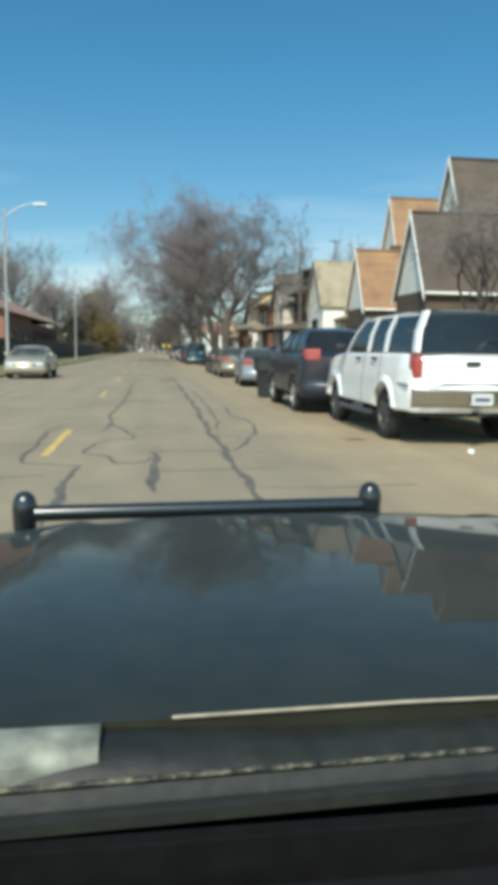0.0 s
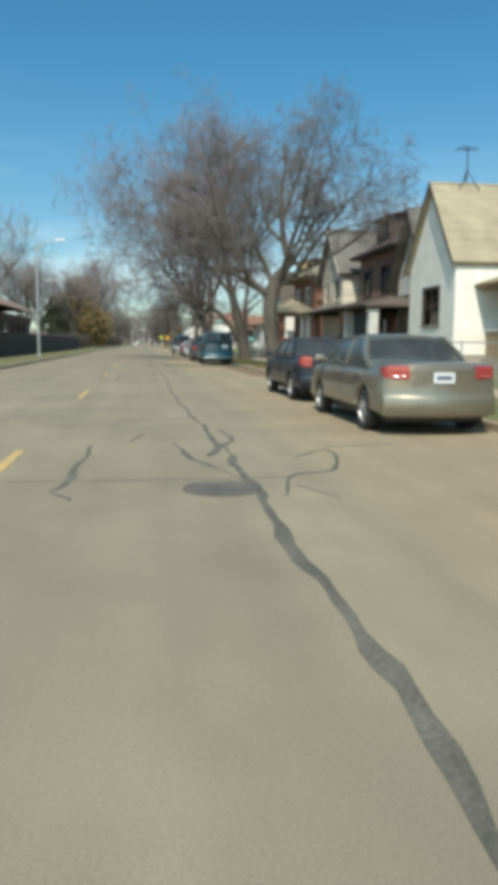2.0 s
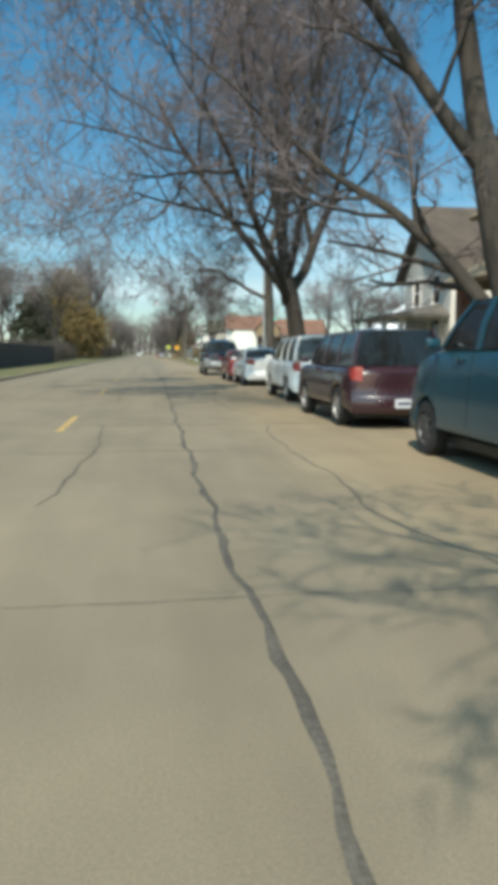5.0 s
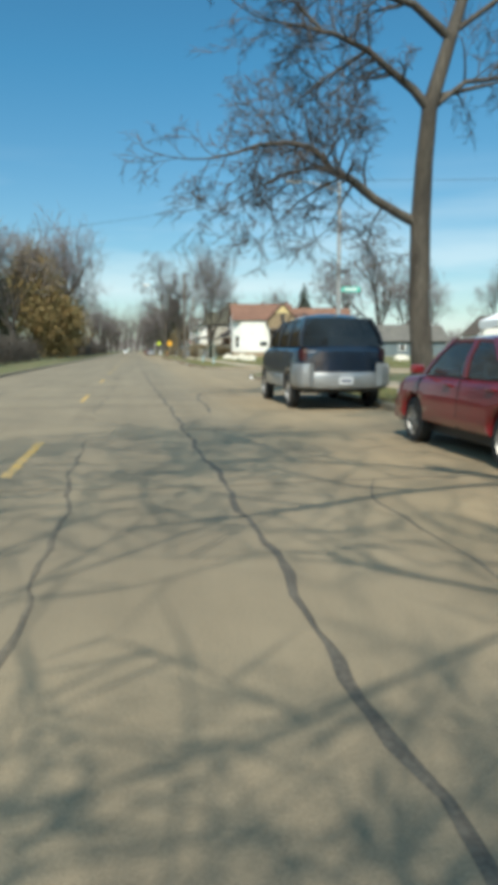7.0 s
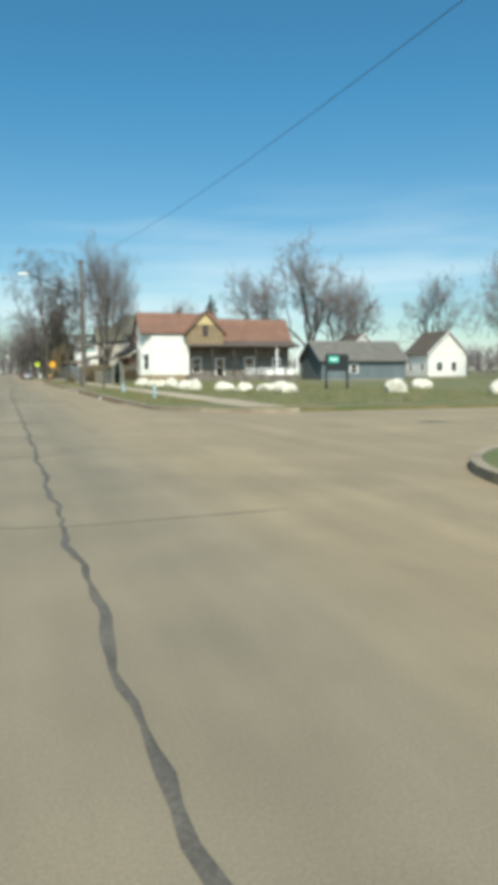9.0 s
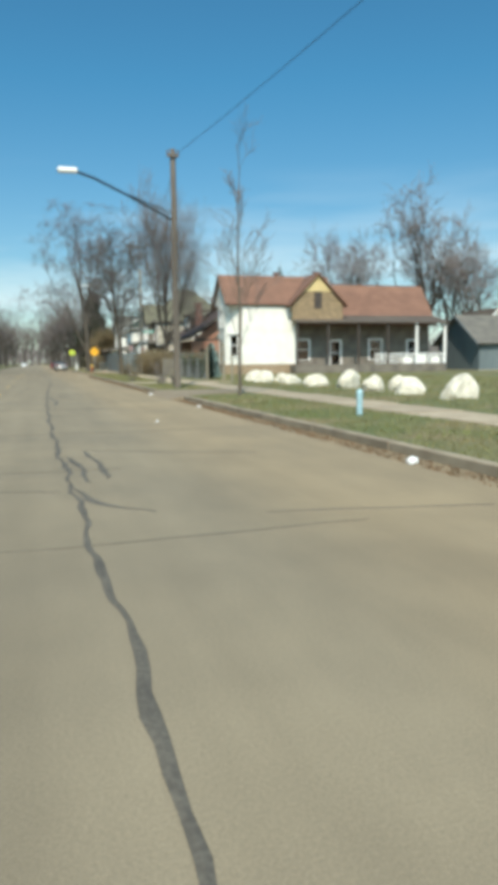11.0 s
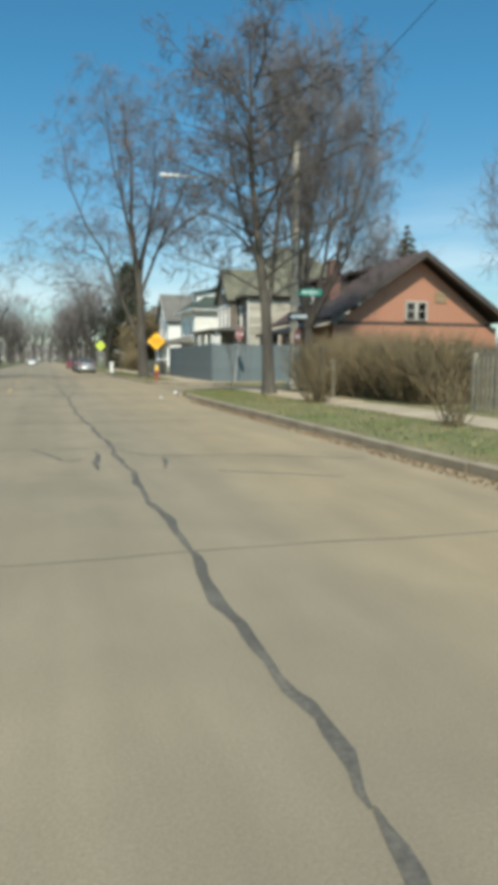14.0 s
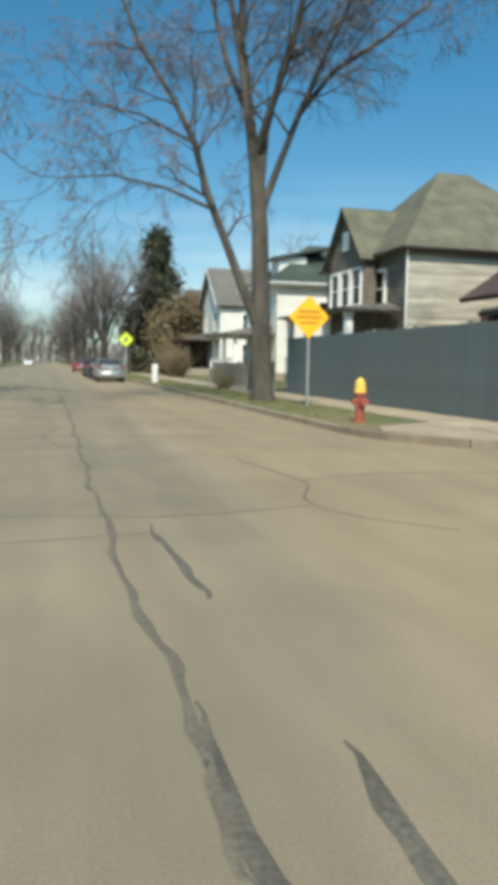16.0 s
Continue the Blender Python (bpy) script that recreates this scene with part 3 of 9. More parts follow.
# fine crazing of the last slabs
for k, (w, pts) in enumerate((
        (0.014, ((-2.2, 232.0), (-1.1, 231.7), (0.2, 232.1), (1.6, 231.8))),
        (0.014, ((-1.9, 236.8), (-1.7, 234.2), (-2.1, 232.0), (-1.8, 229.4))),
        (0.014, ((2.6, 230.4), (2.9, 228.6), (2.5, 227.2), (3.3, 226.0))),
        (0.014, ((2.5, 227.2), (1.2, 227.0), (-0.4, 227.3), (-1.9, 227.0))),
        (0.012, ((2.9, 228.6), (4.1, 228.9), (5.6, 228.7))),
        (0.014, ((-0.2, 238.5), (0.4, 236.0), (0.1, 234.0), (0.5, 232.0))))):
    crack(pts, w, 1040 + k, M_tar_faded)
# the wandering seams and patched joints of the first slabs
for k, (w, pts) in enumerate((
        (0.048, ((-0.98, 5.4), (-0.98, 6.7), (-0.96, 7.6), (-0.92, 8.3))),
        (0.034, ((-0.9, 8.27), (-1.32, 8.46), (-1.6, 8.64), (-1.68, 9.8), (-1.68, 12.2), (-1.44, 12.9))),
        (0.034, ((-0.88, 10.3), (-0.99, 9.75), (-0.99, 9.32), (-0.66, 9.06), (-0.54, 8.5), (-0.18, 8.6), (-0.12, 9.0))),
        (0.055, ((-0.13, 9.44), (-0.1, 8.7), (-0.1, 7.7), (-0.12, 6.7))),
        (0.034, ((-1.02, 11.8), (-0.86, 12.0), (-0.83, 13.3), (-0.88, 15.5), (-0.75, 19.0), (-0.7, 28.4))),
        (0.030, ((-0.82, 13.1), (-0.39, 11.0), (-0.67, 10.65), (-0.88, 10.3))))):
    crack(pts, w, 900 + k)
for k, (w, pts) in enumerate((
        (0.050, ((0.77, 5.4), (0.79, 6.75), (0.82, 9.0), (0.83, 12.6), (0.93, 17.1), (0.96, 22.9), (1.05, 34.0))),
        (0.030, ((1.6, 17.2), (1.54, 14.9), (1.66, 13.7), (1.63, 12.0), (1.27, 10.7), (1.05, 9.7), (0.8, 9.4))),
        (0.016, ((-0.11, 9.44), (0.4, 9.45), (0.99, 9.5))),
        (0.018, ((-0.03, 7.87), (0.68, 7.95), (1.3, 8.07))),
        (0.020, ((0.9, 6.91), (1.43, 6.82), (1.89, 6.85), (2.5, 6.93))),
        (0.018, ((-2.4, 7.5), (-1.65, 7.58), (-1.22, 7.66))),
        (0.016, ((0.82, 11.3), (1.26, 10.95))),
        (0.026, ((1.32, 24.6), (1.19, 15.6), (0.99, 12.2))))):
    crack(pts, w, 920 + k)
# worn yellow dashes of the centre line
for i in range(25):
    y = 9.1 + 11.25 * i
    bm = B()
    n = 8
    for s in range(n):
        w = 0.055
        box(bm, -1.42 - w + rnd.uniform(-0.01, 0.01), -1.42 + w + rnd.uniform(-0.012, 0.012), y + 2.9 * s / n, y + 2.9 * (s + 1) / n, 0.001, 0.004)
    ob = part("lane_dash", bm, M_yellow, road)
# a manhole cover
bm = B()
lathe(bm, [(0.36, 0.0), (0.36, 0.008), (0.33, 0.010), (0.32, 0.004), (0.05, 0.004), (0.0001, 0.006)], 24, (0.75, 31.9, 0))
tagged(part("manhole_cover", bm, M_tar), "round dark iron manhole cover set in the road", "manhole cover")


# ---- trees ----
def grow(seed, height, trunk_r, fork, spread=0.75, lean=(0, 0), levels=5, kids=3, twigs=1.0, weep=0.0, limbs=5, sway=0.10, top=0.55, stem=None, arms=(), flare=(0.30, 0.75), paths=(), sprout=1.6, fine_r=0.007, lean_mesh=False):
    """A bare deciduous tree: wood (trunk and limbs) and the fine twigs of its crown, each as lists of tapered tubes."""
    rnd = random.Random(seed)
    wood, fine = [], []

    def branch(p, d, length, r, level):
        n = 5 if level < 3 else (3 if level < 5 else (2 if level < 6 else 1))
        pts, rad = [p], [r]
        q, dd = Vector(p), Vector(d)
        for i in range(n):
            j = Vector((rnd.gauss(0, 1), rnd.gauss(0, 1), rnd.gauss(0, 0.6))) * sway * (1 + 0.5 * level)
            up = Vector((0, 0, 0.10 if level < 4 else 0.02 - weep))
            dd = (dd + j + up).normalized()
            q = q + dd * (length / n)
            pts.append(q.copy())
            rad.append(max(fine_r * 0.72, r * (1 - 0.62 * (i + 1) / n)))
        (wood if level < 4 else fine).append((pts, rad, (5 if lean_mesh else 7) if level < 2 else (4 if level < 4 and not lean_mesh else 3)))
        if level >= levels:
            return
        m = kids if level < 3 else max(2, int(round(kids * twigs)))
        if level >= 3:
            m = max(2, int(kids * 1.5 * twigs))
        for k in range(m):
            f = 0.30 + 0.70 * (k + rnd.random()) / m
            x = min(f * n, n - 0.01)
            i = int(x)
            base = pts[i].lerp(pts[i + 1], x - i)
            along = (pts[i + 1] - pts[i]).normalized()
            side = along.cross(Vector((rnd.gauss(0, 1), rnd.gauss(0, 1), rnd.gauss(0, 1)))).normalized()
            nd = (along * (1 - 0.42 * rnd.random()) + side * spread * rnd.uniform(0.7, 1.2)).normalized()
            if level >= 3:
                nd = (nd + Vector((0, 0, -weep))).normalized()
            branch(base, nd, length * rnd.uniform(0.52, 0.74), max(fine_r, rad[i] * rnd.uniform(0.5, 0.68)), level + 1)

    pts, rad = [], []
    for i in range(7):
        f = i / 6
        pts.append(Vector((lean[0] * f * fork + rnd.gauss(0, 0.03), lean[1] * f * fork + rnd.gauss(0, 0.03), -0.1 + (fork + 0.1) * f)))
        rad.append(trunk_r * (1.45 if i == 0 else 1.12 if i == 1 else 1.0 - 0.12 * f))
    if stem:
        # a given stem with limbs of its own: (share of the stem, direction, length, radius)
        pts = [Vector(p) for p, _ in stem]
        rad = [r for _, r in stem]
        wood.append((pts, rad, 10))
        for share, d, length, r in arms:
            x = min(share * (len(pts) - 1), len(pts) - 1.01)
            i = int(x)
            branch(pts[i].lerp(pts[i + 1], x - i), Vector(d).normalized(), length, r, 1)
        branch(pts[-1], (pts[-1] - pts[-2]).normalized(), max(1.0, (height - pts[-1].z) * 0.6), rad[-1], 1)
        # limbs that follow a course of their own, with side branches all along
        for course, r0, r1, n in paths:
            q = [Vector(p) for p in course]
            m = len(q) - 1
            rr = [r0 + (r1 - r0) * i / m for i in range(m + 1)]
            wood.append((q, rr, 8))
            for k in range(n):
                x = min((0.22 + 0.78 * (k + rnd.random()) / n) * m, m - 0.01)
                i = int(x)
                along = (q[i + 1] - q[i]).normalized()
                side = along.cross(Vector((rnd.gauss(0, 1), rnd.gauss(0, 1), rnd.gauss(0, 0.6)))).normalized()
                branch(q[i].lerp(q[i + 1], x - i), (along * 0.5 + side * 0.8 + Vector((0, 0, 0.15))).normalized(), sprout * rnd.uniform(0.7, 1.25), max(0.012, rr[i] * 0.42), 3 if rnd.random() < 0.45 else 2)
            branch(q[-1], (q[-1] - q[-2]).normalized(), sprout * 1.3, r1, 2)
        return wood, fine
    wood.append((pts, rad, 10))
    a0 = rnd.uniform(0, 6.28)
    for k in range(limbs):
        a = a0 + k * 2 * math.pi / limbs + rnd.uniform(-0.4, 0.4)
        t = rnd.uniform(*flare) if k else 0.12
        d = Vector((math.cos(a) * t + lean[0] * 0.7, math.sin(a) * t + lean[1] * 0.7, 1.0)).normalized()
        branch(pts[-1] - Vector((0, 0, rnd.uniform(0, 0.25) * fork if k else 0)), d, (height - fork) * rnd.uniform(top - 0.07, top + 0.07), trunk_r * rnd.uniform(0.48, 0.66), 1)
    return wood, fine


def tubes_mesh(name, items):
    vs, fs = [], []
    for pts, rad, sides in items:
        base = len(vs)
        prev = None
        for i, p in enumerate(pts):
            d = (pts[min(i + 1, len(pts) - 1)] - pts[max(i - 1, 0)]).normalized()
            u = d.cross(Vector((0.3, 0.2, 1)) if abs(d.z) < 0.9 else Vector((1, 0.2, 0))).normalized()
            if prev is not None:
                u = (prev - d * prev.dot(d)).normalized()
            prev = u
            w = d.cross(u)
            if sides == 3 and i == len(pts) - 1:
                vs.append(p)
                continue
            for k in range(sides):
                a = 2 * math.pi * k / sides
                vs.append(p + (u * math.cos(a) + w * math.sin(a)) * rad[i])
        if sides == 3:
            i = len(pts) - 2
            for k in range(3):
                fs.append((base + i * 3 + k, base + i * 3 + (k + 1) % 3, base + i * 3 + 3))
        for i in range(len(pts) - (2 if sides == 3 else 1)):
            for k in range(sides):
                a, b = base + i * sides + k, base + i * sides + (k + 1) % sides
                fs.append((a, b, b + sides, a + sides))
    me = bpy.data.meshes.new(name)
    me.from_pydata(vs, [], fs)
    for p in me.polygons:
        p.use_smooth = True
    return me


def shape_crown(wood, fine, fork, height, radius, bias=(0, 0), droop=0.10):
    """Scales everything above the fork so that the crown has the given height and half-width."""
    ends = [p for pts, _, _ in fine for p in pts[-1:]]
    zs = sorted(p.z for p in ends)
    top = zs[int(len(zs) * 0.992)]
    rs = sorted(math.hypot(p.x, p.y) for p in ends)
    rad = rs[int(len(rs) * 0.95)]
    kz, kr = (height - fork) / (top - fork), radius / rad
    seen = set()
    for pts, _, _ in wood + fine:
        for p in pts:
            if id(p) in seen:
                continue
            seen.add(id(p))
            if p.z > fork * 0.7:
                f = min(1.0, (p.z - fork * 0.7) / (fork * 0.5))
                e = math.hypot(p.x, p.y) / rad
                p.x *= 1 + (kr - 1) * f
                p.y *= 1 + (kr - 1) * f
                p.x += bias[0] * f * e
                if p.z > fork:
                    p.z = fork + (p.z - fork) * kz
                p.z -= droop * height * max(0.0, e - 0.55) * f


def tree(label, m, bark=None, twig=None, group="", radius=None, bias=(0, 0), droop=0.05, **k):
    t = thing("bare_tree", label, "tree", m, group)
    wood, fine = grow(**k)
    if radius:
        shape_crown(wood, fine, k["fork"], k["height"], radius, bias, droop)
    for nm, items, mt in (("trunk", wood, bark or M_bark), ("crown", fine, twig or M_twig)):
        me = tubes_mesh(nm, items)
        me.materials.append(mt)
        ob = new(nm, me)
        ob.parent = t
    return t


def conifer(label, m, height, radius, material, seed, tiers=16, drop=0.35, name="conifer_tree", full=1.0):
    """A needled tree: a trunk and whorls of drooping sprays, each a fan of thin blades."""
    rnd = random.Random(seed)
    t = thing(name, label, "tree", m)
    bm = B()
    tube(bm, [(0, 0, -0.1), (0, 0, height * 0.5), (0, 0, height * 0.97)], [height * 0.02, height * 0.012, 0.02], 8)
    part("trunk", bm, M_bark_dark, t)
    vs, fs = [], []
    for i in range(tiers):
        f = (i + 0.5) / tiers
        z = height * (0.06 + 0.92 * f)
        r = radius * (1 - f) ** full * rnd.uniform(0.85, 1.12) + 0.12
        n = max(7, int(15 * (1 - f) + 6))
        for k in range(n):
            a = 2 * math.pi * (k + rnd.random()) / n
            rr = r * rnd.uniform(0.65, 1.12)
            for s in range(20):
                b = a + rnd.uniform(-0.30, 0.30)
                r0, r1 = rr * rnd.uniform(0.1, 0.6), rr * rnd.uniform(0.65, 1.05)
                z0, z1 = z + rnd.uniform(-0.2, 0.4) * height / tiers, z - drop * r1 * rnd.uniform(0.3, 1.1)
                w = 0.07 * r + 0.11
                px, py = -math.sin(b) * w, math.cos(b) * w
                c = len(vs)
                vs += [(r0 * math.cos(b), r0 * math.sin(b), z0), (0.7 * r1 * math.cos(b) + px, 0.7 * r1 * math.sin(b) + py, (z0 + 2 * z1) / 3 + 0.06), (r1 * math.cos(b), r1 * math.sin(b), z1), (0.7 * r1 * math.cos(b) - px, 0.7 * r1 * math.sin(b) - py, (z0 + 2 * z1) / 3 - 0.12)]
                fs.append((c, c + 1, c + 2, c + 3))
    me = bpy.data.meshes.new("foliage")
    me.from_pydata(vs, [], fs)
    me.materials.append(material)
    ob = new("foliage", me)
    ob.parent = t
    return t


def leafy(name, label, m, h, r, material, n, seed, size=0.3, low=0.05, taper=0.0):
    """A dense-leaved tree: a short trunk and a crown of small blades gathered in uneven clumps."""
    rnd = np.random.RandomState(seed)
    t = thing(name, label, "tree", m)
    bm = B()
    tube(bm, [(0, 0, -0.1), (0.1, 0, h * 0.4), (0, 0.1, h * 0.8)], [r * 0.07, r * 0.05, 0.03], 8)
    part("trunk", bm, M_bark_dark, t)
    k = 70
    f = rnd.uniform(0, 1, k) ** 0.8
    a = rnd.uniform(0, 6.28, k)
    q = r * np.sqrt(np.clip(1 - (1.9 * f - 0.75) ** 2, 0.06, 1)) * rnd.uniform(0.35, 0.95, k) * (1 - taper * f)
    cen = np.stack([q * np.cos(a), q * np.sin(a), h * (low + (0.95 - low) * f)], 1)
    cs = rnd.uniform(0.12, 0.28, k) * r * (1 - 0.5 * taper * f)
    i = rnd.randint(0, k, n)
    p = cen[i] + rnd.normal(0, 1, (n, 3)) * cs[i][:, None] * 0.8
    u, v = rnd.normal(0, 1, (n, 3)), rnd.normal(0, 1, (n, 3))
    u /= np.linalg.norm(u, axis=1)[:, None]
    v -= u * (u * v).sum(1)[:, None]
    v /= np.linalg.norm(v, axis=1)[:, None]
    s = size * rnd.uniform(0.5, 1.3, (n, 1))
    vs = np.stack([p - u * s, p + v * s * 0.45, p + u * s, p - v * s * 0.45], 1).reshape(-1, 3)
    vs[:, 2] = np.maximum(vs[:, 2], 0.02)
    me = bpy.data.meshes.new("foliage")
    me.from_pydata(vs.tolist(), [], np.arange(4 * n).reshape(-1, 4).tolist())
    me.materials.append(material)
    ob = new("foliage", me)
    ob.parent = t
    return t


def twiggy(name, label, category, m, sx, sy, sz, n, seed, material, r=0.012, kind="", flat=False):
    """A shrub or hedge: many crooked upright twigs filling a rounded block."""
    rnd = random.Random(seed)
    items = []
    for i in range(n):
        while True:
            u, v = rnd.uniform(-1, 1), rnd.uniform(-1, 1)
            if flat or u * u + v * v < 1:
                break
        h = sz * rnd.uniform(0.55, 1.05) * (1 if flat else (1 - 0.45 * (u * u + v * v)))
        p = Vector((u * sx * (0.92 if flat else 0.35), v * sy * (0.92 if flat else 0.35), rnd.uniform(0, 0.45) * h if flat else 0))
        d = Vector((u * (0.1 if flat else sx * 0.6 / sz), v * (0.1 if flat else sy * 0.6 / sz), 1)) + Vector((rnd.gauss(0, 0.25), rnd.gauss(0, 0.25), 0))
        pts = [p]
        L = (h - p.z) / 4
        for j in range(4):
            d = (d.normalized() + Vector((rnd.gauss(0, 0.22), rnd.gauss(0, 0.22), rnd.gauss(0, 0.08))))
            pts.append(pts[-1] + d.normalized() * L)
        items.append((pts, [r, r * 0.9, r * 0.75, r * 0.6, r * 0.3], 3))
    me = tubes_mesh(name, items)
    me.materials.append(material)
    ob = new(name, me)
    ob.matrix_basis = m
    return tagged(ob, label, category, kind=kind)


# ---- cars ----
M_darklens = mat("smoked_lamp_lens", (0.05, 0.012, 0.014), 0.2, var=0.1, scale=20, bump=0, coat=1.0)
M_cabin = mat("grey_seat_cloth", (0.24, 0.235, 0.22), 0.95, var=0.2, scale=6, bump=0.2)

def sharp(me, deg=32):
    for p in me.polygons:
        p.use_smooth = True
    me.set_sharp_from_angle(angle=radians(deg))


def cpart(name, bm, material, parent, label="", deg=32):
    ob = part(name, bm, material, parent, label)
    sharp(ob.data, deg)
    return ob


def wheel_meshes(r, w, spokes, rimmat):
    bm = B()
    tube(bm, [(-w * 0.30, 0, 0), (w * 0.20, 0, 0)], r * 0.55, 16)
    hub = mesh_of(bm, "wheel")
    hub.materials.append(M_black)
    bm = B()
    prof = [(-w / 2, r * 0.66), (-w / 2, r * 0.90), (-w * 0.40, r * 0.975), (-w * 0.2, r), (w * 0.2, r), (w * 0.40, r * 0.975), (w / 2, r * 0.90), (w / 2, r * 0.66)]
    rings = [[bm.verts.new((x, q * math.cos(2 * math.pi * k / 28), q * math.sin(2 * math.pi * k / 28))) for k in range(28)] for x, q in prof]
    for a, b in zip(rings, rings[1:] + rings[:1]):
        for k in range(28):
            bm.faces.new((a[k], a[(k + 1) % 28], b[(k + 1) % 28], b[k]))
    tyre = mesh_of(bm, "tyre")
    tyre.materials.append(M_rubber)
    sharp(tyre)
    bm = B()
    # rim on the outer side, at -x
    rings = []
    for x, q in ((-w * 0.47, r * 0.68), (-w * 0.49, r * 0.62), (-w * 0.30, r * 0.58), (-w * 0.30, r * 0.68)):
        rings.append([bm.verts.new((x, q * math.cos(2 * math.pi * k / 24), q * math.sin(2 * math.pi * k / 24))) for k in range(24)])
    for a, b in zip(rings, rings[1:] + rings[:1]):
        for k in range(24):
            bm.faces.new((a[k], a[(k + 1) % 24], b[(k + 1) % 24], b[k]))
    tube(bm, [(-w * 0.34, 0, 0), (-w * 0.47, 0, 0)], [r * 0.18, r * 0.14], 12)
    for s in range(spokes):
        a = 2 * math.pi * s / spokes
        c, d = math.cos(a), math.sin(a)
        q = []
        for rr, hw_ in ((r * 0.12, r * 0.09), (r * 0.60, r * 0.065)):
            for sg in (-1, 1):
                q.append((rr * c - sg * hw_ * d, rr * d + sg * hw_ * c))
        lo = [bm.verts.new((-w * 0.30, *p)) for p in (q[0], q[1], q[3], q[2])]
        hi = [bm.verts.new((-w * 0.44, *p)) for p in (q[0], q[1], q[3], q[2])]
        bm.faces.new(lo)
        bm.faces.new(hi)
        for k in range(4):
            bm.faces.new((lo[k], lo[(k + 1) % 4], hi[(k + 1) % 4], hi[k]))
    rim = mesh_of(bm, "rim")
    rim.materials.append(rimmat)
    return hub, tyre, rim


def car(label, category, m, colour, L, W, H, rear, front, wr, belt, deck, hood, ybase, yroof, pillars, group="cars parked along the kerb", glass=None, bumper=None, lamp="low", spokes=5, rimmat=None, rear_side=0.07, clad=None, plate=True, nose=0.68, name="car", rails=False, lampw=0.26, lamph=(0.62, 0.86), ytail=0.0, lower=None, clear=0.24, rnd=0.06, wraplen=0.10, ltaper=0.06, strip=None, mirror=None, lensmat=None, crown=0.055, bumph=1.0, cladz=(0.27, 0.50), plateat=None, pillarmat=None):
    """A car with its rear bumper at y = 0, its nose at +y and its wheels on z = 0.
    ybase, yroof: where the greenhouse begins and ends at the belt and at the roof; pillars: (y at belt, y at roof, width)."""
    t = thing(name, label, category, m, group)
    hw = W / 2
    zb = clear
    glass = glass or M_glass

    def arch(cy):
        r = wr + 0.055
        return [(cy + r * math.cos(a), max(zb, wr + r * math.sin(a))) for a in [math.pi * k / 10 for k in range(0, 11)]]

    pts = [(0.10, zb + 0.02), (0.02, zb + 0.10), (0.0, zb + 0.26), (0.03, zb + 0.34), (0.05 + ytail, zb + 0.42), (0.05 + ytail, deck - 0.10), (0.12 + ytail, deck - 0.02), (0.22 + ytail, deck)]
    if ybase[0] > 0.45:
        pts += [(ybase[0] * 0.6, deck + 0.01)]
    pts += [(ybase[0], belt), ((ybase[0] + ybase[1]) / 2, belt), (ybase[1], belt), ((ybase[1] + L) / 2, (belt + hood) / 2 + 0.025), (L - 0.32, hood), (L - 0.10, nose + 0.06), (L - 0.02, nose - 0.08), (L, zb + 0.26), (L - 0.02, zb + 0.10), (L - 0.16, zb)]
    pts += [p for p in arch(front)] + [p for p in arch(rear)]
    if ybase[0] <= 0.45:
        pts = [p for i, p in enumerate(pts) if not (i == 7)]
    def place(y, z, fx):
        e = abs(y - L / 2) / (L / 2)
        k = max(0.0, (e - 0.72) / 0.28)
        yy = y - math.copysign(0.17 * k * abs(fx) ** 2.4, y - L / 2)
        wx = hw * (1 - 0.075 * k * k) * (1.0 - 0.065 * max(0.0, (z - 0.60) / (belt - 0.60)) ** 2 - 0.05 * max(0.0, (0.50 - z) / 0.25) ** 2)
        zz = z - (0.03 * fx * fx if z > 0.7 else 0.0)
        return (wx * fx, yy, zz)

    # the side outline is carried across the car, drawn in towards its edges so that they are round
    bm = B()
    cy_, cz_ = L / 2, (zb + belt) / 2
    cols = ((-1.0, 1.0), (-0.985, 0.55), (-0.955, 0.2), (-0.90, 0.0), (-0.5, 0.0), (0.0, 0.0), (0.5, 0.0), (0.90, 0.0), (0.955, 0.2), (0.985, 0.55), (1.0, 1.0))
    nn = len(pts)
    inward = []
    for i in range(nn):
        p, q = Vector(pts[i - 1]), Vector(pts[(i + 1) % nn])
        d = (q - p).normalized() if (q - p).length > 1e-6 else Vector((1, 0))
        inward.append(Vector((d.y, -d.x)))
    grid = [[bm.verts.new((fx, *(Vector(pts[i]) + inward[i] * rnd * r_))) for i in range(nn)] for fx, r_ in cols]
    caps = [bm.faces.new(grid[0]), bm.faces.new(grid[-1][::-1])]
    for a, b in zip(grid, grid[1:]):
        for i in range(nn):
            bm.faces.new((a[i], b[i], b[(i + 1) % nn], a[(i + 1) % nn]))
    bmesh.ops.recalc_face_normals(bm, faces=bm.faces)
    bmesh.ops.triangulate(bm, faces=caps)
    for zc in (0.36, 0.46, 0.56, 0.66, 0.76, 0.86, 0.96, 1.06):
        if zb < zc < belt - 0.03:
            bmesh.ops.bisect_plane(bm, geom=list(bm.verts) + list(bm.edges) + list(bm.faces), plane_co=(0, 0, zc), plane_no=(0, 0, 1), dist=0.004)
    for yc in (0.14 * L, 0.30 * L, 0.5 * L, 0.7 * L, 0.86 * L):
        bmesh.ops.bisect_plane(bm, geom=list(bm.verts) + list(bm.edges) + list(bm.faces), plane_co=(0, yc, 0), plane_no=(0, 1, 0), dist=0.004)
    for v in bm.verts:
        v.co = Vector(place(v.co.y, v.co.z, v.co.x))
    body = cpart("body", bm, colour, t, deg=34)
    hb, ht = hw * 0.90, hw * 0.72
    zr = H

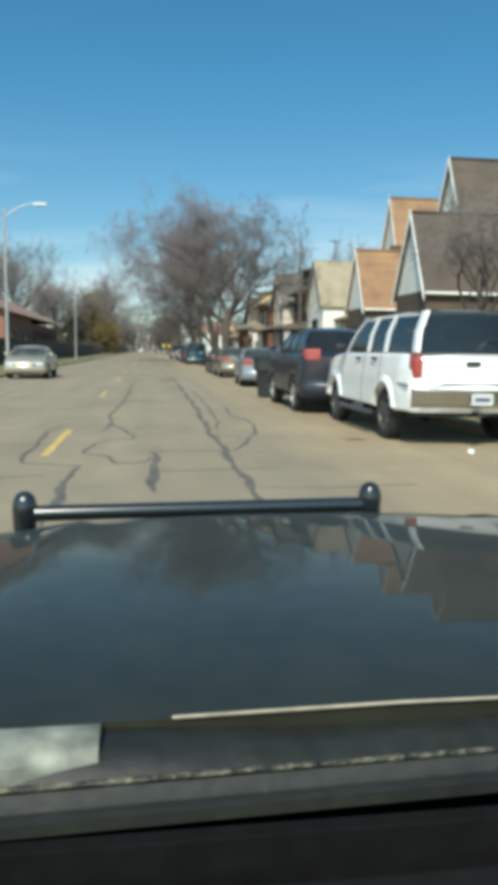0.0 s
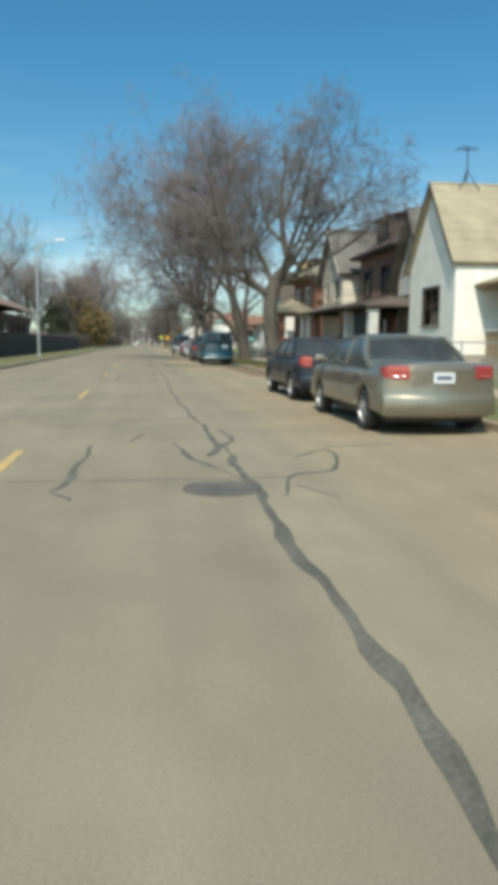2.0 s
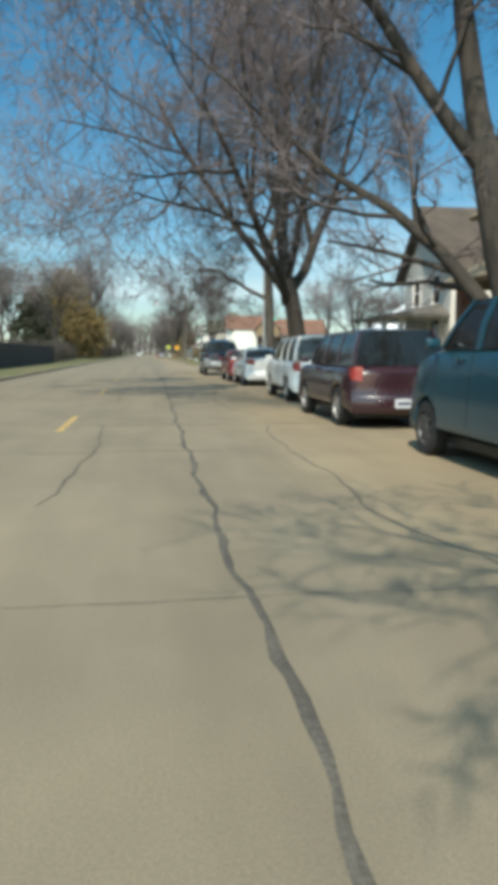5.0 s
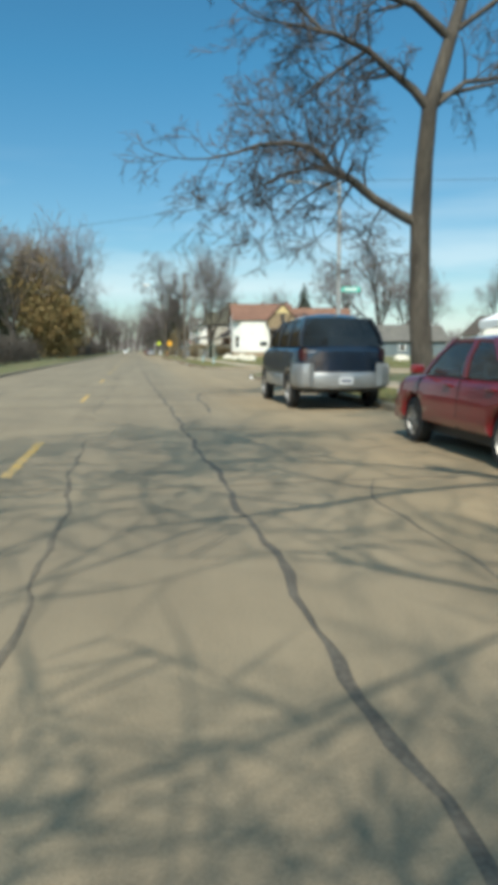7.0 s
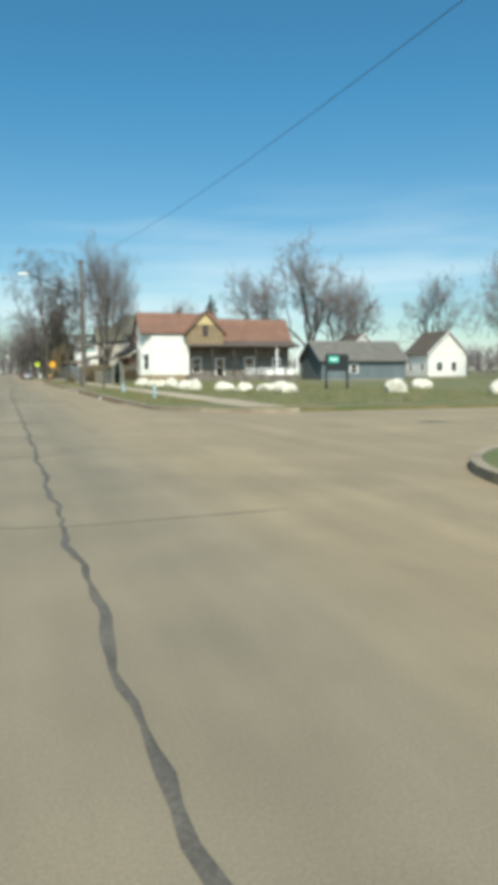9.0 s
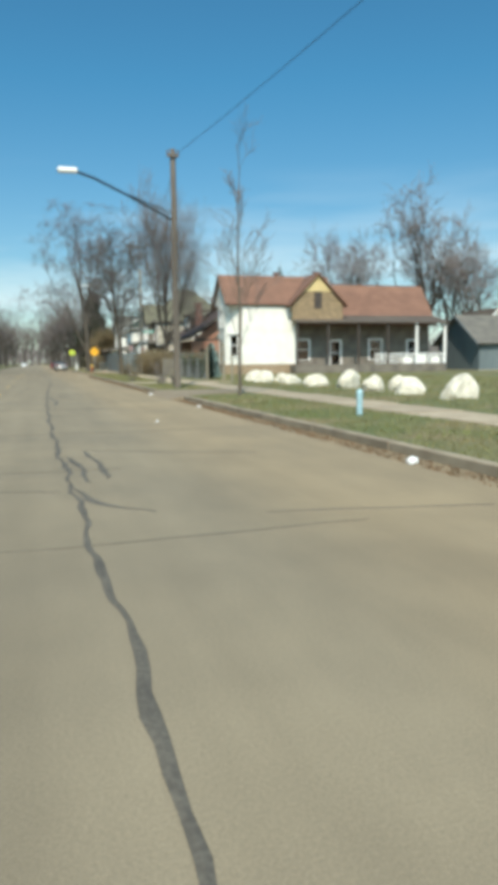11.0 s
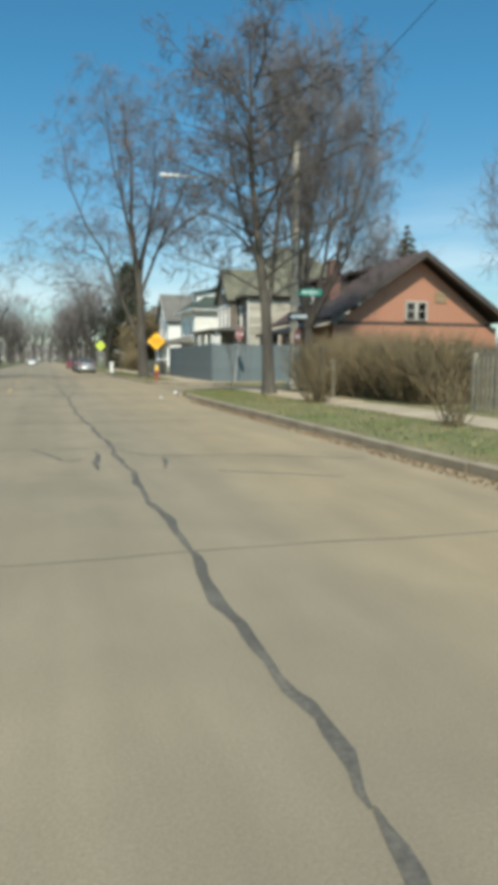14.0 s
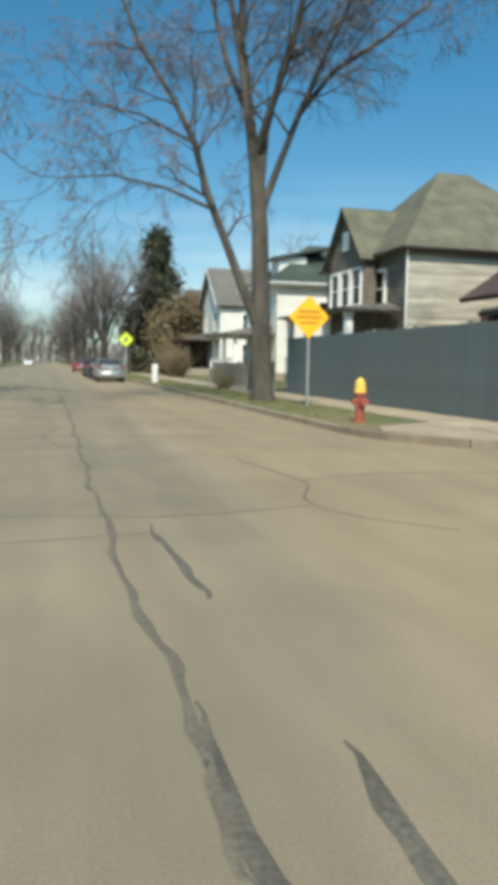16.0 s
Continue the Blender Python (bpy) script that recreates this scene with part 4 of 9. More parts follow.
    def side(s, y0, y1, u):
        """A point on the side of the greenhouse: u from belt to roof."""
        x = hb + (ht - hb) * u + 0.035 * math.sin(math.pi * u)
        return Vector((s * x, y0 + (y1 - y0) * u, belt - 0.015 + (zr - crown - belt + 0.015) * u))

    # roof
    bm = B()
    ny, nx = 6, 6
    top = []
    for i in range(ny + 1):
        f = i / ny
        row = []
        for j in range(nx + 1):
            g = -1 + 2 * j / nx
            y = yroof[0] + (yroof[1] - yroof[0]) * f
            row.append(bm.verts.new((ht * 1.01 * g, y + (0.06 if f > 0.5 else -0.05) * (1 - g * g) * (abs(f - 0.5) * 2) ** 3, zr - crown * abs(g) ** 3 - (crown * 0.9) * (abs(2 * f - 1)) ** 3)))
        top.append(row)
    for i in range(ny):
        for j in range(nx):
            bm.faces.new((top[i][j], top[i][j + 1], top[i + 1][j + 1], top[i + 1][j]))
    geo = bmesh.ops.extrude_face_region(bm, geom=list(bm.faces))
    for v in geo["geom"]:
        if isinstance(v, bmesh.types.BMVert):
            v.co.z -= 0.045
    cpart("roof", bm, colour, t)
    for s in (-1, 1):
        for (yb_, yt_, w) in pillars:
            bm = B()
            o = [[side(s, yb_ + d, yt_ + d, u) for u in (0, 0.5, 1)] for d in (-w / 2, w / 2)]
            vo = [[bm.verts.new(p) for p in row] for row in o]
            vi = [[bm.verts.new(p - Vector((s * 0.05, 0, 0))) for p in row] for row in o]
            for i in range(2):
                bm.faces.new((vo[0][i], vo[1][i], vo[1][i + 1], vo[0][i + 1]))
                bm.faces.new((vi[0][i], vi[0][i + 1], vi[1][i + 1], vi[1][i]))
                for k in (0, 1):
                    bm.faces.new((vo[k][i], vo[k][i + 1], vi[k][i + 1], vi[k][i]))
            for i in (0, 2):
                bm.faces.new((vo[0][i], vi[0][i], vi[1][i], vo[1][i]))
            cpart("pillar", bm, pillarmat or colour, t)
        for (a, b) in zip(pillars, pillars[1:]):
            bm = B()
            rows = []
            for u in (0, 0.5, 1):
                rows.append([bm.verts.new(side(s, a[0] + a[2] / 2 - 0.01, a[1] + a[2] / 2 - 0.01, u) - Vector((s * 0.018, 0, 0))), bm.verts.new(side(s, b[0] - b[2] / 2 + 0.01, b[1] - b[2] / 2 + 0.01, u) - Vector((s * 0.018, 0, 0)))])
            for p, q in zip(rows, rows[1:]):
                bm.faces.new((p[0], p[1], q[1], q[0]))
            cpart("side_window", bm, glass, t)
    for nm, (yb_, yt_, w), sg in (("rear_window", pillars[0], -1), ("windscreen", pillars[-1], 1)):
        bm = B()
        rows = []
        for u in (0, 0.5, 1):
            row = []
            for g in (-1, -0.5, 0, 0.5, 1):
                p = side(1, yb_ + sg * w * 0.3, yt_ + sg * w * 0.3, u)
                row.append(bm.verts.new((p.x * 0.985 * g, p.y + sg * 0.07 * (1 - g * g) - sg * 0.02, p.z)))
            rows.append(row)
        for p, q in zip(rows, rows[1:]):
            for k in range(4):
                bm.faces.new((p[k], p[k + 1], q[k + 1], q[k]))
        cpart(nm, bm, glass, t)
    # cabin
    bm = B()
    box(bm, -hb + 0.06, hb - 0.06, ybase[0] + 0.12, ybase[1] - 0.12, belt - 0.35, belt + 0.012)
    cab = part("interior", bm, M_cabin, t)
    zs = min(zr - 0.22, belt + 0.34)
    for sx_ in (-0.42, 0.42):
        bm = B()
        ys = (yroof[0] + yroof[1]) / 2 + 0.30
        box(bm, sx_ * hw - 0.24, sx_ * hw + 0.24, ys, ys + 0.14, belt - 0.1, zs - 0.12, 0.05)
        box(bm, sx_ * hw - 0.12, sx_ * hw + 0.12, ys + 0.01, ys + 0.11, zs - 0.10, zs + 0.06, 0.04)
        part("front_seat", bm, M_cabin, t)
    bm = B()
    ys = max(yroof[0] + 0.25, ybase[0] + 0.5)
    box(bm, -hw * 0.72, hw * 0.72, ys, ys + 0.16, belt - 0.1, zs - 0.14, 0.06)
    part("rear_seat", bm, M_cabin, t)
    # wheels
    hub, tyre, rim = wheel_meshes(wr, 0.215, spokes, rimmat or M_rim)
    for s in (-1, 1):
        for wy in (rear, front):
            q = new("wheel", hub)
            q.parent = t
            q.matrix_basis = Matrix.Translation((s * (hw - 0.13), wy, wr)) @ (Matrix.Identity(4) if s < 0 else Matrix.Rotation(math.pi, 4, "Z"))
            for nm, me in (("tyre", tyre), ("rim", rim)):
                c = new(nm, me)
                c.parent = q
    # lamps, bumpers, handles, mirrors, plate
    z0, z1 = lamph
    for s in (-1, 1):
        def wrap(off, za, zb_, cut0=0.0, cut1=1.0):
            """A strip round the tail's corner: points from the inner end to the side, at two heights."""
            path = []
            yr = ytail + 0.05
            for i in range(5):
                g = 1 - lampw / hw + (lampw - 0.09) / hw * i / 4
                x, y, _ = place(yr, (za + zb_) / 2, g)
                path.append((x, y - off))
            x1, y1, _ = place(yr, (za + zb_) / 2, 1.0)
            xs = x1 + off
            y0 = path[-1][1]
            for k in range(1, 5):
                q = math.pi / 2 * k / 4
                path.append((path[4][0] + (xs - path[4][0]) * math.sin(q), y0 + 0.10 * (1 - math.cos(q))))
            path.append((xs + 0.004, y0 + 0.10 + wraplen))
            i0, i1 = int(cut0 * 9 + 0.5), int(cut1 * 9 + 0.5)
            return path[i0:i1 + 1]

        def lens(name_, material, parent, za, zb_, off, cut0, cut1, taper, lab=""):
            bm = B()
            path = wrap(off, za, zb_, cut0, cut1)
            rows = []
            m_ = len(path) - 1
            for i, (x, y) in enumerate(path):
                f = (i / m_) if m_ else 0
                top, bot = zb_ - taper * 0.6 * max(0.0, f - 0.5), za + taper * f * f + 0.02 * (1 - f)
                rows.append([bm.verts.new((s * (x - (0.05 if f > 0.6 else 0.0)), y + (0.05 if f <= 0.6 else 0.0), bot)), bm.verts.new((s * x, y, bot + 0.012)), bm.verts.new((s * (x + 0.004 * f), y - 0.006 * (1 - f), (bot + top) / 2)), bm.verts.new((s * x, y, top - 0.012)), bm.verts.new((s * (x - (0.05 if f > 0.6 else 0.0)), y + (0.05 if f <= 0.6 else 0.0), top))])
            for p, q in zip(rows, rows[1:]):
                for k in range(4):
                    bm.faces.new((p[k], q[k], q[k + 1], p[k + 1]))
            bm.faces.new(rows[0])
            bm.faces.new(rows[-1][::-1])
            return cpart(name_, bm, material, parent, lab, deg=50)

        tl = lens("tail_lamp", lensmat or M_redlens, t, z0, z1, 0.012, 0.0, 1.0, ltaper, "red tail lamp" if lensmat is None else "dark tail lamp")
        lens("reversing_lens", lensmat or M_revlens, tl, z0 + (z1 - z0) * 0.12, z0 + (z1 - z0) * 0.40, 0.017, 0.12, 0.40, 0.0)
        bm = B()
        box(bm, *sorted((s * (hw * 0.50), s * hw * 0.84)), L - 0.36, L - 0.09, nose - 0.14, nose + 0.03, 0.03)
        cpart("headlamp", bm, M_clearlens, t, "clear headlamp")
        bm = B()
        ym = ybase[1] - 0.22
        box(bm, *sorted((s * (hw - 0.04), s * (hw + 0.15))), ym - 0.05, ym + 0.06, belt + 0.01, belt + 0.125, 0.035)
        cpart("wing_mirror", bm, mirror or clad or colour, t)
        for (a, b) in list(zip(pillars, pillars[1:]))[-2:]:
            bm = B()
            yh = a[0] + 0.20
            xh = place(yh, belt - 0.12, 1.0)[0] + 0.004
            box(bm, *sorted((s * (xh - 0.01), s * (xh + 0.035))), yh, yh + 0.20, belt - 0.135, belt - 0.10, 0.012)
            cpart("door_handle", bm, M_black if bumper is not None else colour, t)
        for (yb_, yt_, w) in pillars[1:]:
            bm = B()
            for za, zb_ in zip((zb + 0.09, 0.5, 0.65, 0.8, 0.92), (0.5, 0.65, 0.8, 0.92, belt - 0.06)):
                if zb_ > za:
                    xa, xb = place(yb_, za, 1.0)[0] + 0.003, place(yb_, zb_, 1.0)[0] + 0.003
                    q = [bm.verts.new((s * (x_ - i_), yb_ + d_, z_)) for x_, z_ in ((xa, za), (xb, zb_)) for i_ in (0, 0.02) for d_ in (-0.006, 0.006)]
                    for f_ in ((0, 1, 5, 4), (2, 3, 7, 6), (0, 2, 6, 4), (1, 3, 7, 5)):
                        bm.faces.new([q[k_] for k_ in f_])
            part("door_gap", bm, M_black, t)
    for yy, sg, nm in ((0.0, -1, "rear_bumper"), (L, 1, "front_bumper")):
        bm = B()
        rows = []
        for zz, o in (((zb + 0.06, 0.01), (zb + 0.12, 0.045), (zb + 0.28 * bumph, 0.05), (zb + 0.34 * bumph, 0.015)) if bumper is not M_chrome else ((zb + 0.10, -0.02), (zb + 0.14, 0.045), (zb + 0.26, 0.075), (zb + 0.33, 0.09), (zb + 0.35, 0.03))):
            rows.append([bm.verts.new((place(yy, 0.5, g)[0] * 1.0, place(yy, 0.5, g)[1] + sg * o * (1 - 0.5 * g * g), zz)) for g in (-1, -0.8, -0.4, 0, 0.4, 0.8, 1)])
        for p, q in zip(rows, rows[1:]):
            for k in range(6):
                bm.faces.new((p[k], p[k + 1], q[k + 1], q[k]))
        bmesh.ops.recalc_face_normals(bm, faces=bm.faces)
        geo = bmesh.ops.extrude_face_region(bm, geom=list(bm.faces))
        for v in geo["geom"]:
            if isinstance(v, bmesh.types.BMVert):
                v.co.y -= sg * 0.06
        cpart(nm, bm, bumper or colour, t)
    if plate:
        bm = B()
        zp = deck - 0.30 if ytail == 0 and ybase[0] > 0.45 else (zb + 0.14 if lower else 0.68)
        yp = 0.035 if not lower else (-0.10 if bumper is M_chrome else -0.055)
        px_ = 0.0
        if plateat:
            px_, yp, zp = plateat
        box(bm, px_ - 0.155, px_ + 0.155, yp - 0.012, yp + 0.01, zp, zp + 0.155, 0.004)
        pl = part("number_plate", bm, M_plate, t, "white number plate")
        bm = B()
        box(bm, px_ - 0.11, px_ + 0.11, yp - 0.0145, yp - 0.011, zp + 0.05, zp + 0.105)
        part("writing", bm, M_bar, pl)
    if strip is not None:
        bm = B()
        rows = []
        for g in (-0.62, -0.3, 0.0, 0.3, 0.62):
            x, y, _ = place(0.05 + ytail, deck - 0.09, g)
            rows.append([bm.verts.new((x, y - o_, deck - 0.09 + z_)) for o_, z_ in ((-0.01, 0.0), (0.012, 0.004), (0.012, 0.030), (-0.01, 0.034))])
        for p, q in zip(rows, rows[1:]):
            for k in range(3):
                bm.faces.new((p[k], q[k], q[k + 1], p[k + 1]))
        cpart("boot_strip", bm, strip, t, "bright strip across the boot lid")
    bm = B()
    box(bm, -hw * 0.5, hw * 0.5, L - 0.06, L - 0.005, nose - 0.16, nose - 0.04, 0.01)
    cpart("grille", bm, M_black, t)
    bm = B()
    box(bm, -hw * 0.80, hw * 0.80, 0.3, L - 0.3, zb - 0.05, zb + 0.06)
    part("underbody", bm, M_black, t)
    if clad is not None:
        for s in (-1, 1):
            bm = B()
            xh = hw * 1.012
            box(bm, *sorted((s * (xh - 0.04), s * xh)), rear + wr + 0.10, front - wr - 0.10, *cladz, 0.012)
            cpart("side_cladding", bm, clad, t)
    if rails:
        for s in (-1, 1):
            bm = B()
            tube(bm, [(s * ht * 0.86, yroof[0] + 0.25, zr - 0.09), (s * ht * 0.86, yroof[0] + 0.38, zr - 0.015), (s * ht * 0.86, yroof[1] - 0.38, zr - 0.015), (s * ht * 0.86, yroof[1] - 0.25, zr - 0.09)], 0.014, 6)
            part("roof_rail", bm, M_black, t)
    return t


def sedan(label, x, y, colour, L=4.6, W=1.76, H=1.44, group="cars parked along the kerb", turn=0.0, **k):
    s = L / 4.6
    kw = dict(rear=0.95 * s, front=3.62 * s, wr=0.315, belt=0.97, deck=1.05, hood=0.86, ybase=(0.92 * s, 3.50 * s), yroof=(1.60 * s, 2.80 * s), pillars=((0.98 * s, 1.64 * s, 0.17), (2.14 * s, 2.12 * s, 0.09), (3.42 * s, 2.76 * s, 0.09)), lamph=(0.78, 0.99))
    kw.update(k)
    return car(label, "car", pose(x, y, 0, 0, 0, turn), colour, L, W, H, group=group, **kw)


P_white = paint("white_car_paint", (0.82, 0.81, 0.77), dirt=0.05)
P_navy = mat("dark_navy_paint", (0.014, 0.016, 0.026), 0.3, var=0.1, scale=1.6, bump=0, coat=0.28, spec=0.3)
P_silverblue = paint("silver_blue_paint", (0.225, 0.25, 0.265), 0.4)
P_gold = paint("gold_beige_paint", (0.20, 0.175, 0.125), 0.5)
P_black = mat("black_car_paint", (0.010, 0.012, 0.018), 0.3, var=0.1, scale=1.6, bump=0, coat=0.22, spec=0.25)
P_teal = paint("teal_paint", (0.007, 0.052, 0.076), 0.1, 0.3)
P_maroon = paint("dark_maroon_paint", (0.035, 0.014, 0.018), 0.0, 0.25)
P_red = paint("red_car_paint", (0.19, 0.010, 0.014), 0.0, 0.3)
P_blue = paint("dark_blue_paint", (0.010, 0.019, 0.034), 0.0, 0.25)
P_silver = paint("silver_paint", (0.34, 0.34, 0.33), 0.6)
P_champ = paint("champagne_paint", (0.40, 0.36, 0.28), 0.5)
P_grey = paint("grey_lower_paint", (0.27, 0.28, 0.28), 0.3)

def trim_utility(t):
    """Arch flares, running boards, side mouldings, tailgate handle and window wiper of the big utility vehicle."""
    for sg in (-1, 1):
        for cy in (1.18, 4.10):
            bm = B()
            rows = []
            for k in range(13):
                a = math.pi * (0.07 + 0.86 * k / 12)
                c, d = math.cos(a), math.sin(a)
                rows.append([bm.verts.new((sg * x_, cy + r_ * c, 0.40 + r_ * d)) for x_, r_ in ((0.90, 0.455), (1.015, 0.46), (1.025, 0.49), (0.985, 0.57), (0.90, 0.57))])
            for p, q in zip(rows, rows[1:]):
                for k in range(5):
                    bm.faces.new((p[k], q[k], q[(k + 1) % 5], p[(k + 1) % 5]))
            bm.faces.new(rows[0])
            bm.faces.new(rows[-1])
            cpart("arch_flare", bm, P_white, t)
        bm = B()
        tube(bm, [(sg * 0.98, 1.72, 0.37), (sg * 1.03, 1.80, 0.36), (sg * 1.03, 3.48, 0.36), (sg * 0.98, 3.56, 0.37)], 0.045, 8)
        cpart("running_board", bm, M_steelrim, t, "dark tubular running board")
        for y0, y1 in ((0.22, 0.62), (1.76, 3.52)):
            bm = B()
            box(bm, *sorted((sg * 0.94, sg * 0.978)), y0, y1, 0.85, 0.885, 0.008)
            cpart("side_moulding", bm, M_galv, t)
    bm = B()
    box(bm, -0.18, 0.02, 0.035, 0.075, 1.125, 1.195, 0.01)
    cpart("tailgate_handle", bm, M_black, t)
    for z in (0.875, 1.30):
        bm = B()
        box(bm, -0.82, 0.82, 0.042, 0.07, z, z + 0.012)
        part("tailgate_gap", bm, M_black, t)
    bm = B()
    tube(bm, [(-0.02, 0.09, 1.36), (0.12, 0.105, 1.47), (0.36, 0.115, 1.48)], 0.008, 5)
    part("wiper", bm, M_black, t)
    bm = B()
    box(bm, -0.05, 0.05, -0.10, 0.30, 0.43, 0.50, 0.01)
    part("tow_bar", bm, M_black, t)


# white full-size sport utility
big = car("white full-size sport utility vehicle with chrome rear bumper", "car", pose(4.37, 9.62, 0), P_white, 5.05, 1.98, 1.95, 1.18, 4.10, 0.40, 1.33, 1.32, 1.16, (0.16, 3.72), (0.34, 3.02),
    ((0.19, 0.33, 0.17), (1.48, 1.50, 0.13), (2.36, 2.34, 0.11), (3.62, 3.00, 0.10)), glass=M_glassdark, bumper=M_chrome, lamp="tall", lampw=0.13, lamph=(0.94, 1.31), nose=0.98, rimmat=M_steelrim, spokes=8, lower=True, clear=0.46, rnd=0.035, wraplen=0.04, ltaper=0.0, mirror=M_black)
trim_utility(big)
# dark crossover
car("dark navy crossover with clear red tail lamps", "car", pose(3.93, 14.85, 0), P_navy, 4.62, 1.92, 1.84, 0.98, 3.62, 0.385, 1.33, 1.30, 1.14, (0.25, 3.35), (0.62, 2.60),
    ((0.36, 0.70, 0.26), (1.24, 1.28, 0.10), (2.10, 2.05, 0.10), (3.16, 2.57, 0.10)), glass=M_glassdark, lampw=0.34, lamph=(1.10, 1.37), nose=0.96, clear=0.30, rails=True, lower=True, wraplen=0.22, ltaper=0.05, rnd=0.09, crown=0.10, pillarmat=P_black)
sedan("silver-blue compact saloon parked at the kerb", 4.02, 26.1, P_silverblue, 4.45, 1.71, 1.44, turn=-3.0, lampw=0.36, lamph=(0.78, 1.00), strip=M_chrome)
sedan("gold-beige mid-size saloon parked at the kerb", 4.22, 35.2, P_gold, 4.80, 1.80, 1.47, lampw=0.36, lamph=(0.78, 1.00))
sedan("black saloon with a chrome strip over its plate", 4.29, 41.1, P_black, 4.85, 1.80, 1.45, lampw=0.25, lamph=(0.76, 1.02), strip=M_chrome)
# teal van
van = car("teal panel van with two rear doors", "van", pose(4.50, 69.2, 0, 0, 0, -0.3), P_teal, 4.85, 1.92, 1.98, 1.20, 4.02, 0.36, 1.36, 1.35, 1.08, (0.10, 3.85), (0.18, 3.20),
    ((0.10, 0.16, 0.14), (1.40, 1.41, 0.30), (2.72, 2.68, 0.12), (3.75, 3.18, 0.10)), glass=M_glassdark, lamp="tall", lampw=0.10, lamph=(0.98, 1.30), nose=0.94, rimmat=M_steelrim, spokes=8, lower=True, name="van", rnd=0.04, ltaper=0.0, wraplen=0.03, lensmat=M_darklens, plateat=(0.40, 0.035, 1.0))
bm = B()
box(bm, -0.07, 0.07, -0.065, 0.10, 1.31, 1.90, 0.02)
cpart("door_post", bm, P_teal, van)
for sg in (-1, 1):
    bm = B()
    box(bm, *sorted((sg * 0.70, sg * 0.81)), 0.0, 0.15, 1.31, 1.84, 0.04)
    cpart("corner_post", bm, P_teal, van)
bm = B()
box(bm, -0.74, 0.74, -0.03, 0.20, 1.83, 1.93, 0.04)
cpart("header", bm, P_teal, van)
bm = B()
box(bm, -0.006, 0.006, 0.040, 0.06, 0.52, 1.34)
part("door_gap", bm, M_black, van)
bm = B()
box(bm, -0.88, 0.88, -0.075, 0.02, 0.38, 0.46, 0.015)
cpart("bumper_strip", bm, M_chrome, van, "bright metal bumper strip")
for sg in (-1, 1):
    bm = B()
    box(bm, *sorted((sg * 0.10, sg * 0.22)), 0.02, 0.05, 1.24, 1.29, 0.01)
    cpart("door_handle", bm, M_black, van)
car("dark maroon sport utility vehicle parked at the kerb", "car", pose(4.35, 76.2, 0), P_maroon, 4.75, 1.86, 1.76, 0.98, 3.75, 0.36, 1.10, 1.08, 1.02, (0.20, 3.55), (0.42, 2.85),
    ((0.28, 0.46, 0.20), (1.30, 1.34, 0.10), (2.28, 2.22, 0.10), (3.45, 2.82, 0.10)), glass=M_glassdark, lampw=0.18, lamph=(0.80, 1.08), nose=0.84, lower=True)
car("white sport utility vehicle parked at the kerb", "car", pose(4.70, 83.0, 0), P_white, 4.75, 1.86, 1.80, 0.98, 3.75, 0.36, 1.12, 1.10, 1.02, (0.20, 3.55), (0.42, 2.85),
    ((0.28, 0.46, 0.20), (1.30, 1.34, 0.10), (2.28, 2.22, 0.10), (3.45, 2.82, 0.10)), lampw=0.18, lamph=(0.80, 1.08), nose=0.84, lower=True)
sedan("white compact saloon with a tall boot lid", 4.72, 92.9, P_white, 4.58, 1.76, 1.55, lampw=0.34, lamph=(0.83, 1.08), belt=1.01, deck=1.12, hood=0.90, wr=0.325, clear=0.21, ltaper=0.10, rnd=0.09, crown=0.09,
      pillars=((0.96, 1.60, 0.30), (2.13, 2.11, 0.09), (3.40, 2.75, 0.09)), plate=False)
sedan("red saloon parked at the kerb", 4.62, 97.6, P_red, 4.50, 1.75, 1.48, lampw=0.34, lamph=(0.78, 1.00))
mini = car("dark blue two-tone minivan with silver lower panels", "minivan", pose(4.33, 106.4, 0), P_blue, 4.92, 2.06, 2.10, 1.12, 4.18, 0.385, 1.38, 1.36, 1.18, (0.22, 4.02), (0.58, 3.00),
    ((0.34, 0.64, 0.22), (1.50, 1.53, 0.10), (2.62, 2.52, 0.10), (3.95, 2.98, 0.10)), glass=M_glassdark, bumper=P_grey, lampw=0.15, lamph=(1.03, 1.32), nose=0.98, clear=0.42, bumph=1.15, cladz=(0.46, 0.74), pillarmat=P_black, clad=P_grey, mirror=M_black, rails=True, lower=True, name="minivan", lensmat=M_darklens, crown=0.13, rnd=0.10)
for sg in (-1, 1):
    bm = B()
    rows = []
    for x, y in ((0.80, -0.035), (0.93, 0.0), (1.00, 0.08), (1.035, 0.20), (1.05, 0.45), (1.052, 0.66)):
        rows.append([bm.verts.new((sg * (x - q), y + 0.5 * q, z)) for z, q in ((0.52, 0.03), (0.60, 0.0), (0.90, 0.004), (1.0, 0.03), (1.0, 0.12), (0.52, 0.12))])
    for p, q in zip(rows, rows[1:]):
        for k in range(6):
            bm.faces.new((p[k], q[k], q[(k + 1) % 6], p[(k + 1) % 6]))
    bm.faces.new(rows[0])
    bm.faces.new(rows[-1])
    cpart("quarter_panel", bm, P_grey, mini, "silver lower corner panel")
sedan("silver saloon parked across the road, nose towards the view", -5.25, 36.6, P_champ, 4.7, 1.78, 1.42, turn=180.0, group="cars across the road")
